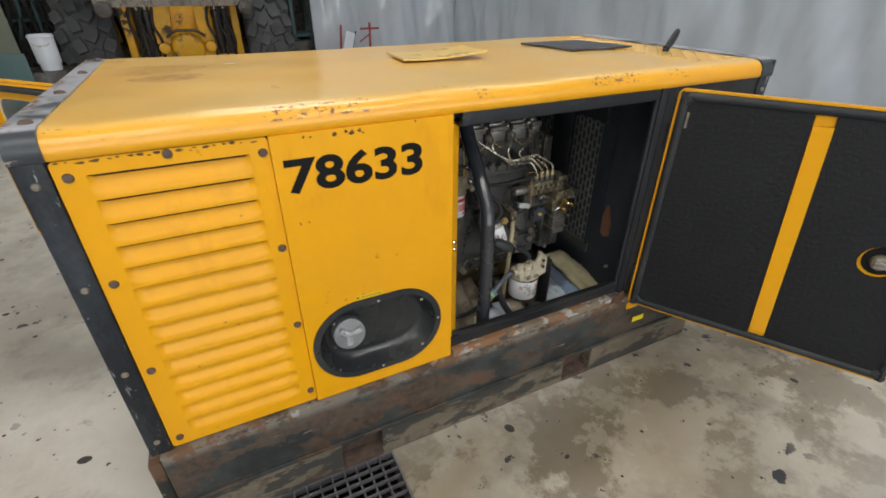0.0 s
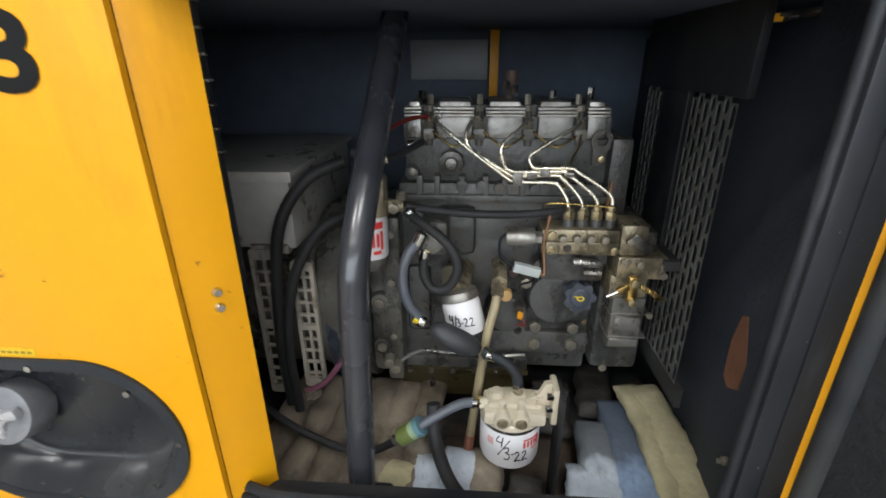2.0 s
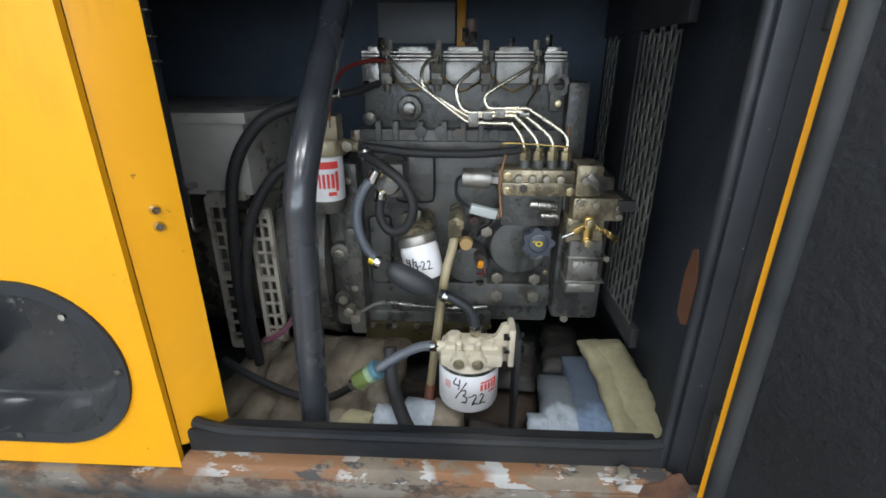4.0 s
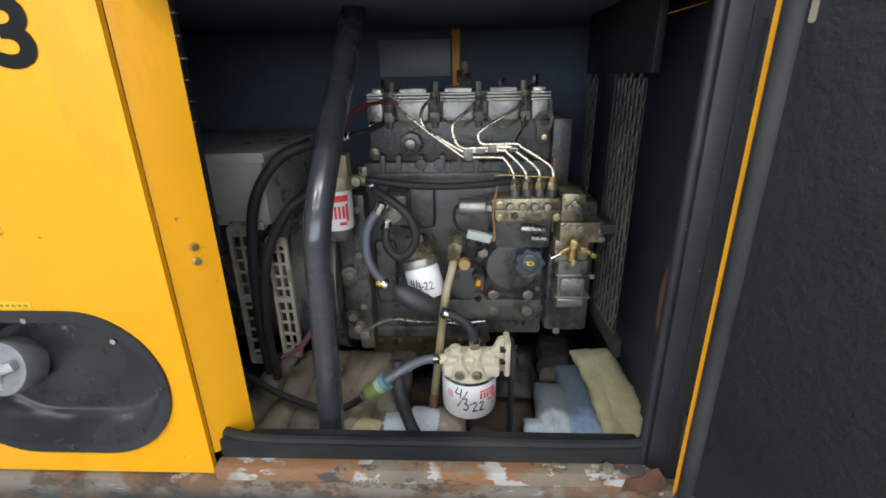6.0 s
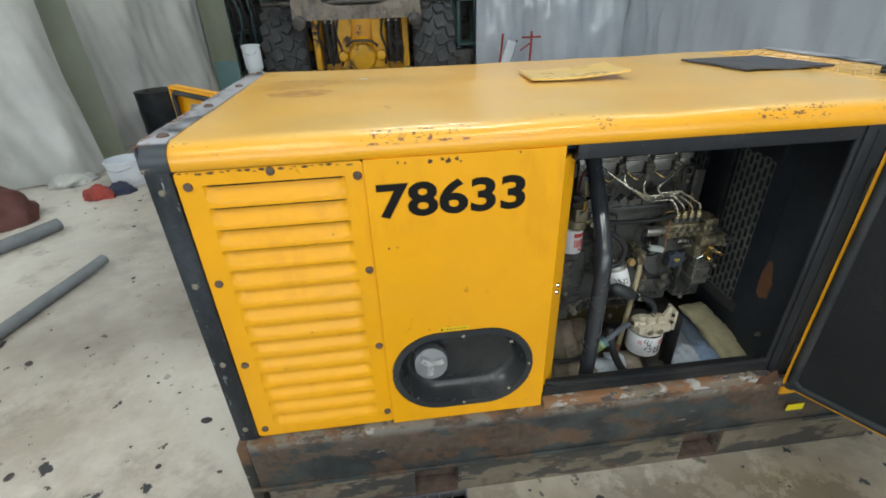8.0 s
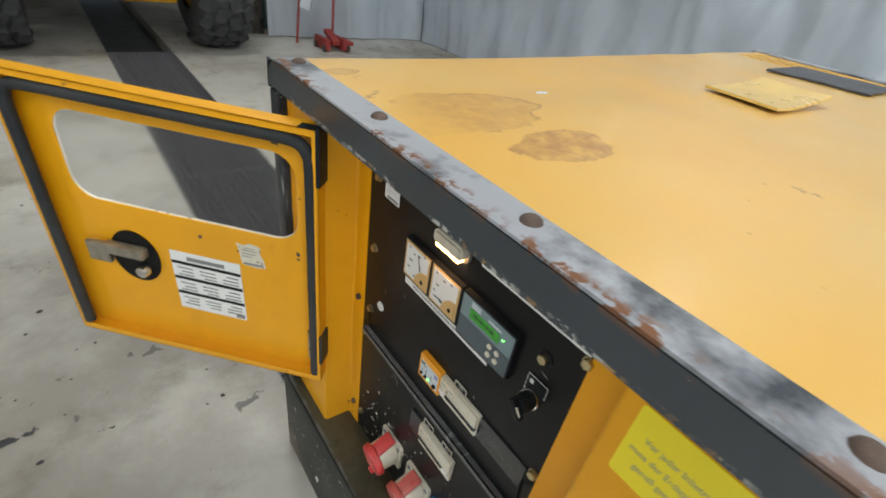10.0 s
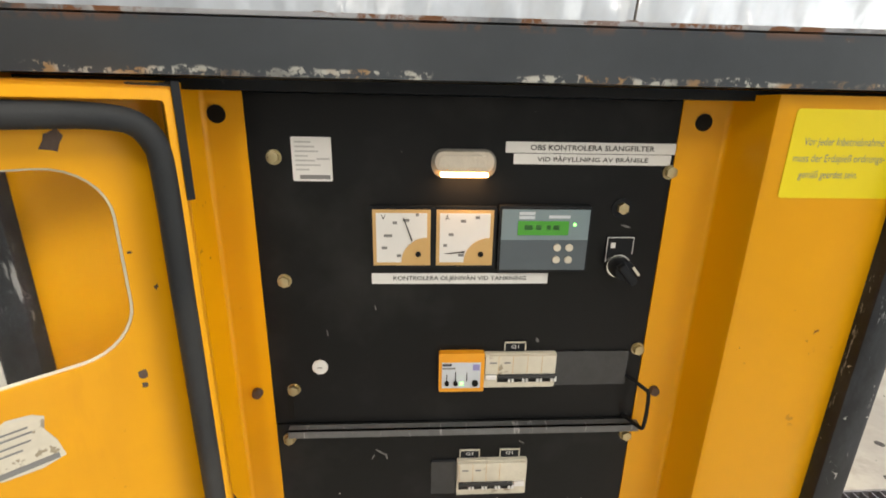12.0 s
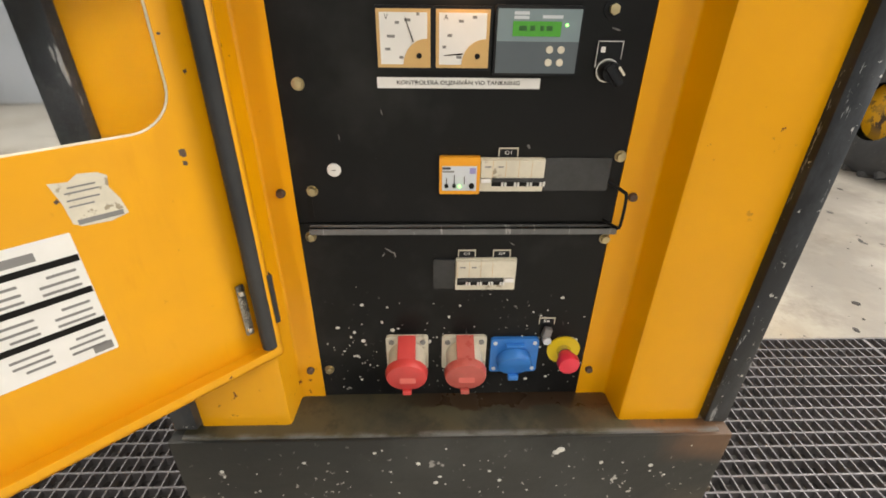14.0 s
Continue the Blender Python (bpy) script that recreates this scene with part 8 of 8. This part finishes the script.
def wheel(xc, mirror):
    bm = B()
    prof = [(-TW / 2 + 0.02, 0.36), (-TW / 2, 0.46), (-TW / 2 + 0.01, 0.60), (-TW / 2 + 0.05, TR - 0.05), (-TW / 4, TR - 0.025), (0, TR - 0.02), (TW / 4, TR - 0.025), (TW / 2 - 0.05, TR - 0.05), (TW / 2 - 0.01, 0.60), (TW / 2, 0.46), (TW / 2 - 0.02, 0.36)]
    rings = []
    for k in range(40):
        a = k / 40 * 6.28319
        rings.append([bm.verts.new((xc + u, TYC - r * math.cos(a), TZC + r * math.sin(a))) for u, r in prof])
    for a, b in zip(rings, rings[1:] + rings[:1]):
        for j in range(len(prof) - 1):
            bm.faces.new((a[j], a[j + 1], b[j + 1], b[j]))
    ty = part("tyre", bm, TYRE, load, "worn grey-black knobbly loader tyre", smooth=60)
    bm = rod(B(), (xc - TW / 2 + 0.06, TYC, TZC), (xc + TW / 2 - 0.06, TYC, TZC), 0.37, seg=28)
    part("rim", bm, LOADY, load)
    for k in range(22):
        for c in range(4):
            a = (k + (0.5 if c % 2 else 0.0)) / 22 * 6.28319
            if math.cos(a) < -0.3:
                continue
            u = (-0.205, -0.07, 0.07, 0.205)[c]
            r = TR - (0.02 if abs(u) < 0.1 else 0.045)
            # outward axis
            out = Vector((0.35 * (u / 0.2) if abs(u) > 0.1 else 0.0, -math.cos(a), math.sin(a))).normalized()
            tang = Vector((0, math.sin(a), math.cos(a)))
            side = tang.cross(out).normalized()
            tang = out.cross(side).normalized()
            ang = radians(22 * mirror * (1 if c < 2 else -1))
            s2, t2 = side * math.cos(ang) + tang * math.sin(ang), tang * math.cos(ang) - side * math.sin(ang)
            ob = new("tread_block", BLOCK)
            ob.parent = ty
            ob.matrix_parent_inverse = Matrix()
            ob.matrix_basis = Matrix(((s2.x, t2.x, out.x, xc + u), (s2.y, t2.y, out.y, TYC - r * math.cos(a)), (s2.z, t2.z, out.z, TZC + r * math.sin(a)), (0, 0, 0, 1)))
    # fender over the tyre
    part("fender", obox(obox(B(), Matrix.Translation((xc, TYC + 0.05, 1.58)) @ pose(0, 0, 0, -6, 0, 0), 0.66, 1.0, 0.05, 0.01), Matrix.Translation((xc, TYC - 0.46, 1.53)), 0.66, 0.04, 0.16, 0.01), LIDCAP, load, "grey fender over the tyre")


wheel(-0.77, 1)
wheel(1.19, -1)
# yellow front frame with a round casting and hydraulic cylinders
bm = B()
box(bm, -0.10, 0.56, 5.95, 6.6, 0.45, 1.30, 0.03)
box(bm, -0.36, 0.80, 6.1, 6.5, 0.40, 0.68, 0.03)
part("front_frame", bm, LOADY, load, "yellow painted front frame, oily and chipped")
bm = B()
rod(bm, (0.22, 6.0, 0.72), (0.22, 5.72, 0.70), 0.24, 0.17, 24, 0.03)
box(bm, -0.08, 0.52, 5.80, 6.0, 0.55, 0.76, 0.04)
rod(bm, (-0.03, 5.80, 0.72), (-0.03, 5.70, 0.72), 0.07, 0.06, 16, 0.01)
rod(bm, (0.47, 5.80, 0.72), (0.47, 5.70, 0.72), 0.07, 0.06, 16, 0.01)
part("front_casting", bm, LOADY, load, "rounded yellow casting", smooth=50)
for x0, x1, tilt in ((-0.10, 0.06, 0.10), (0.38, 0.54, -0.10)):
    part("arm_plate", slab(B(), [(x0, 0.76), (x1, 0.76), (x1 + tilt * 0.6, 1.15), (x0 + tilt * 0.1, 1.15)], front(5.95), 0.16), LOADY, load, "yellow upright arm plate")
for x in (-0.37, 0.81):
    part("side_plate", box(B(), x - 0.04, x + 0.04, 5.85, 6.4, 0.55, 1.16, 0.015), LOADY, load, "yellow side plate with hoses")
for x in (-0.22, -0.14, 0.60, 0.70):
    part("cylinder", rod(B(), (x, 5.9, 0.62), (x, 5.85, 1.12), 0.045, seg=16, bevel=0.006), DARKG, load, "dark oily hydraulic cylinder")
    part("cylinder_rod", rod(B(), (x, 5.85, 1.10), (x, 5.83, 1.35), 0.022, seg=12), STEEL, load)
for k, x in enumerate((-0.29, -0.18, -0.06, 0.52, 0.65, 0.74)):
    part("hydraulic_hose", hose(B(), [(x, 5.80, 0.60), (x + 0.02, 5.72, 0.80), (x - 0.03, 5.74, 0.98), (x + 0.01, 5.80, 1.20)], 0.016, 8), HOSE, load)
part("axle", rod(B(), (-0.6, TYC, 0.62), (1.0, TYC, 0.62), 0.13, seg=20), DARKG, load, "dark oily axle")
part("hose_bridge", hose(B(), [(0.02, 5.68, 0.84), (0.1, 5.66, 0.90), (0.22, 5.66, 0.91), (0.34, 5.66, 0.90), (0.43, 5.68, 0.84)], 0.016, 8), DARKG, load)
# attachment carrier: broad dusty steel frame with round eyes
bm = B()
slab(bm, [(-0.56, 1.12), (-0.40, 1.17), (0.84, 1.17), (1.0, 1.12), (1.0, 1.22), (0.96, 1.95), (0.74, 1.95), (0.70, 1.48), (0.62, 1.36), (0.42, 1.32), (0.02, 1.32), (-0.18, 1.36), (-0.26, 1.48), (-0.30, 1.95), (-0.52, 1.95), (-0.56, 1.22)], front(5.56), 0.16)
car = part("tool_carrier", bm, material("dusty_steel", (0.16, 0.13, 0.10), 0.7, 0.1, vary=0.25, scale=4, bump=0.2, extra=grease), load, "dusty brown steel tool carrier frame")
for x in (-0.48, 0.92):
    for z in (1.15, 1.62):
        part("pin_eye", rod(B(), (x, 5.42, z), (x, 5.34, z), 0.085, 0.08, 20, 0.01), DARKG, car)
part("crossbar", rod(B(), (-0.9, 5.44, 1.36), (1.38, 5.44, 1.36), 0.03, seg=12), DARKG, load)
part("cab_base", box(B(), -0.5, 0.94, 6.7, 7.6, 0.7, 2.2, 0.03), DARKG, load, "dark cab front behind the frame")
part("windscreen", box(B(), -0.42, 0.86, 6.68, 6.70, 1.45, 2.15, 0.005), SMOKE, load)


# ---- racks and clutter at the back ----
def rack(x0, x1, y0, y1, top, shelves, label):
    r = thing("steel_rack", ((x0 + x1) / 2, (y0 + y1) / 2, FLOOR), label, "rack", "steel racks")
    for x in (x0, x1 - 0.05):
        for y in (y0, y1 - 0.05):
            part("post", box(B(), x, x + 0.05, y, y + 0.05, FLOOR, top), TEAL, r)
    for z in shelves:
        part("shelf", box(B(), x0, x1, y0, y1, z, z + 0.04, 0.004), TEAL, r)
    part("back_sheet", box(B(), x0, x1, y1 - 0.01, y1, FLOOR + 0.1, top), DARKG, r)
    return r


rack(-2.0, -1.2, 7.3, 7.9, 2.3, (0.3, 0.95, 1.6, 2.2), "dark teal steel rack full of hoses")
rack(1.72, 2.08, 7.2, 7.8, 2.3, (0.65, 1.3, 2.2), "dark teal steel cabinet rack behind the loader")
rnd = random.Random(3)
for k in range(11):
    x = -1.92 + k * 0.07
    ob = hose(B(), [(x, 7.26, 2.2), (x + rnd.uniform(-0.08, 0.08), 7.22, 1.7), (x + rnd.uniform(-0.1, 0.1), 7.2, 1.2), (x + rnd.uniform(-0.1, 0.1), 7.23, 0.75)], 0.022, 8)
    solo("hanging_hose", ob, HOSE if k % 3 else TEAL, "dark hose hanging from the steel rack", "hose", "hanging hoses")
solo("dark_crate", box(B(), 1.60, 1.95, 6.9, 7.15, FLOOR, 0.62, 0.01), DARKG, "dark plastic crate beside the loader tyre", "crate")

cr = thing("support_crate", (-1.07, 5.22, FLOOR), "dark crate carrying a tall white bucket", "crate")
part("crate_body", box(B(), -1.45, -0.92, 5.05, 5.45, FLOOR, 0.62, 0.012), DARKG, cr)
part("crate_side", box(B(), -1.46, -1.2, 5.03, 5.048, 0.30, 0.80, 0.004), TEAL, cr)


def bucket(x, y, z, r0, r1, h, label):
    b = thing("bucket", (x, y, z), label, "bucket", "white buckets")
    bm = rod(B(), (x, y, z), (x, y, z + h), r0, r1, 28)
    top = [f for f in bm.faces if f.normal.z > 0.9]
    bmesh.ops.inset_region(bm, faces=top, thickness=r1 * 0.05)
    bmesh.ops.translate(bm, verts=list({v for f in top for v in f.verts}), vec=(0, 0, -h * 0.8))
    part("bucket_body", bm, PALEP, b)
    ringpts = [(x + r1 * 1.03 * math.cos(k / 16 * 6.283), y + r1 * 1.03 * math.sin(k / 16 * 6.283), z + h * 0.94) for k in range(18)]
    part("bucket_rim", hose(B(), ringpts, 0.006, 6, 2), PALEP, b)
    part("handle", hose(B(), [(x - r1, y, z + h * 0.9), (x - r1 * 0.6, y - r1 * 0.8, z + h * 0.75), (x, y - r1 * 1.15, z + h * 0.7), (x + r1 * 0.6, y - r1 * 0.8, z + h * 0.75), (x + r1, y, z + h * 0.9)], 0.003, 6), STEEL, b)


bucket(-1.06, 5.2, 0.622, 0.085, 0.105, 0.33, "tall white plastic bucket on a dark crate")
bucket(-1.95, 3.44, FLOOR, 0.13, 0.155, 0.24, "white plastic bucket on the concrete floor")
ba = thing("oil_drum", (-2.08, 4.75, FLOOR), "black steel drum standing by the plastic sheet", "drum")
bm = rod(B(), (-2.08, 4.75, FLOOR), (-2.08, 4.75, 0.56), 0.205, seg=28, bevel=0.01)
part("drum_body", bm, BLACK, ba)
for z in (0.14, 0.36, 0.555):
    part("hoop", rod(B(), (-2.08, 4.75, z - 0.012), (-2.08, 4.75, z + 0.012), 0.211, seg=28, bevel=0.006), BLACK, ba)
part("bung", rod(B(), (-2.14, 4.70, 0.56), (-2.14, 4.70, 0.585), 0.03, seg=14), DARKG, ba)

sh = thing("snow_shovel", (2.36, 6.42, FLOOR), "shovel with pale blade leaning against the film", "shovel")
part("blade", obox(B(), Matrix.Translation((2.37, 6.40, 0.56)) @ pose(0, 0, 0, -8, 20, 0), 0.14, 0.014, 0.42, 0.005), PALEP, sh)
part("blade_edge", obox(B(), Matrix.Translation((2.445, 6.41, 0.57)) @ pose(0, 0, 0, -8, 20, 0), 0.02, 0.02, 0.42, 0.004), BLACK, sh)
part("shaft", rod(B(), (2.30, 6.44, 0.86), (2.20, 6.40, FLOOR), 0.016, seg=10), REDS, sh)
rs = thing("axle_stand", (2.72, 6.4, FLOOR), "red painted steel stand with a crossbar", "stand")
part("upright", rod(B(), (2.70, 6.4, FLOOR), (2.73, 6.4, 0.88), 0.017, seg=10), REDS, rs)
part("crossbar", rod(B(), (2.58, 6.4, 0.80), (2.87, 6.4, 0.80), 0.014, seg=10), REDS, rs)
part("side_arm", rod(B(), (2.56, 6.4, 0.62), (2.72, 6.4, 0.72), 0.011, seg=8), REDS, rs)
part("base", box(B(), 2.5, 2.95, 6.25, 6.55, FLOOR, FLOOR + 0.05, 0.01), REDS, rs)
jack = thing("trolley_jack", (2.55, 6.05, FLOOR), "small red trolley jack on the floor", "jack")
for x in (2.38, 2.62):
    part("side_frame", box(B(), x, x + 0.06, 5.9, 6.25, FLOOR + 0.02, 0.10, 0.01), REDS, jack)
part("lift_arm", obox(B(), Matrix.Translation((2.53, 6.05, 0.10)) @ pose(0, 0, 0, 20, 0, 0), 0.1, 0.3, 0.06, 0.01), REDS, jack)
for x in (2.36, 2.68):
    for y in (5.94, 6.2):
        part("roller", rod(B(), (x, y, FLOOR + 0.04), (x + 0.04, y, FLOOR + 0.04), 0.04, seg=16), DARKG, jack)

# floor clutter on the west side
def pipe_cover(pts, r, label):
    bm = hose(B(), pts, r, 16, 8)
    pc = solo("foam_pipe", bm, material("grey_foam_tube", (0.15, 0.165, 0.18), 0.6, vary=0.2, scale=9, bump=0.2) if "grey_foam_tube" not in bpy.data.materials else bpy.data.materials["grey_foam_tube"], label, "pipe", "foam pipes", smooth=60)


pipe_cover([(-1.66, 0.66, FLOOR + 0.035), (-1.58, 1.02, FLOOR + 0.035), (-1.505, 1.38, FLOOR + 0.035), (-1.43, 1.68, FLOOR + 0.042), (-1.39, 1.83, FLOOR + 0.05)], 0.033, "long grey foam tube lying on the floor")
pipe_cover([(-2.42, 1.62, FLOOR + 0.045), (-2.29, 2.0, FLOOR + 0.045), (-2.13, 2.28, FLOOR + 0.045), (-2.02, 2.47, FLOOR + 0.05)], 0.045, "thick grey foam tube lying on the floor")


def heap(name, x, y, rx, ry, h, mat, label, category, seed):
    bm = B()
    bmesh.ops.create_icosphere(bm, subdivisions=4, radius=1)
    for v in bm.verts:
        n = 1 + 0.28 * noise.noise(v.co * 1.7 + Vector((seed, 0, 0))) + 0.13 * noise.noise(v.co * 4.5 + Vector((0, seed, 0)))
        z = max(0.0, v.co.z * n)
        v.co = Vector((x + rx * v.co.x * n, y + ry * v.co.y * n, FLOOR + h * z))
    solo(name, bm, mat, label, category, smooth=50)


heap("rag", -2.07, 3.12, 0.13, 0.09, 0.10, material("red_rag", (0.28, 0.05, 0.04), 0.9, vary=0.3, scale=9, bump=0.5), "crumpled red rag on the floor", "rag", 1.0)
heap("rag", -1.93, 3.20, 0.11, 0.08, 0.09, material("navy_rag", (0.03, 0.035, 0.07), 0.9, vary=0.3, scale=9, bump=0.5), "crumpled dark blue rag beside the bucket", "rag", 4.0)
heap("folded_tarp", -2.62, 2.72, 0.26, 0.24, 0.26, material("dark_red_tarp", (0.10, 0.035, 0.03), 0.7, vary=0.3, scale=6, bump=0.5), "crumpled dark red tarpaulin on the floor", "tarpaulin", 7.0)
heap("folded_tarp", -2.55, 3.60, 0.20, 0.2, 0.10, FILM2, "fold of dusty sheet lying on the floor", "sheet", 9.0)

# loose grit, leaves and oil flakes on the concrete
rnd = random.Random(21)
bm = B()
for k in range(420):
    x, y = rnd.uniform(-3, 4), rnd.uniform(-2.2, 3.2)
    if -0.08 < x < 2.2 and -0.1 < y < 1.1 or GX0 - 0.02 < x < GX1 + 0.02:
        continue
    r = rnd.choice((0.004, 0.006, 0.008, 0.012, 0.018))
    m = Matrix.LocRotScale((x, y, FLOOR + 0.001), Euler((0, 0, rnd.uniform(0, 6))), (r * rnd.uniform(0.6, 1.6), r, 0.0018))
    bmesh.ops.create_icosphere(bm, subdivisions=1, radius=1, matrix=m)
tagged(part("floor_grit", bm, material("dark_grit", (0.045, 0.04, 0.04), 0.8, vary=0.4, scale=20)), "dark grit and flakes on the concrete floor", "grit", kind="stuff")

# second machine beyond the curtain pole: tyre and yellow step, far right of the control end
m2 = thing("parked_machine", (2.6, -2.5, FLOOR), "second yellow machine with knobbly tyre, partly seen", "machine")
bm = B()
prof = [(-0.2, 0.18), (-0.22, 0.30), (-0.16, 0.40), (0.16, 0.40), (0.22, 0.30), (0.2, 0.18)]
rings = []
for k in range(36):
    a = k / 36 * 6.28319
    rings.append([bm.verts.new((2.35 + r * math.cos(a), -2.55 + u, FLOOR + 0.41 + r * math.sin(a))) for u, r in prof])
for a, b in zip(rings, rings[1:] + rings[:1]):
    for j in range(5):
        bm.faces.new((a[j], a[j + 1], b[j + 1], b[j]))
ty = part("tyre", bm, TYRE, m2, "black knobbly tyre", smooth=50)
for k in range(20):
    a = k / 20 * 6.28319
    for sgn in (-1, 1):
        part("tread_lug", obox(B(), Matrix.Translation((2.35 + 0.405 * math.cos(a + 0.08 * sgn), -2.55 + 0.1 * sgn, FLOOR + 0.41 + 0.405 * math.sin(a + 0.08 * sgn))) @ Matrix.Rotation(-a - 0.08 * sgn, 4, "Y") @ Matrix.Rotation(radians(25 * sgn), 4, "X"), 0.05, 0.19, 0.05, 0.006), TYRE, ty)
part("rim", rod(B(), (2.35, -2.68, FLOOR + 0.41), (2.35, -2.42, FLOOR + 0.41), 0.19, seg=20, bevel=0.01), LOADY, m2)
part("fender", box(B(), 1.95, 2.85, -2.85, -2.28, 0.86, 0.92, 0.015), LOADY, m2, "yellow fender")
part("body", box(B(), 2.35, 3.3, -3.4, -2.7, 0.25, 1.0, 0.03), LOADY, m2)
sd = thing("dark_stand", (3.85, -2.9, FLOOR), "thin dark stand with branching arms near the film", "stand")
part("pole", rod(B(), (3.85, -3.0, FLOOR), (3.85, -2.98, 1.0), 0.018, seg=10), DARKG, sd)
for a, b in (((3.85, -2.98, 0.86), (3.82, -2.74, 0.81)), ((3.85, -2.98, 0.9), (3.86, -3.2, 1.05)), ((3.85, -2.98, 0.84), (3.84, -3.25, 0.80))):
    part("arm", rod(B(), a, b, 0.02, 0.012, 8), DARKG, sd)
part("foot", rod(B(), (3.85, -3.0, FLOOR), (3.85, -3.0, FLOOR + 0.03), 0.2, seg=20), DARKG, sd)
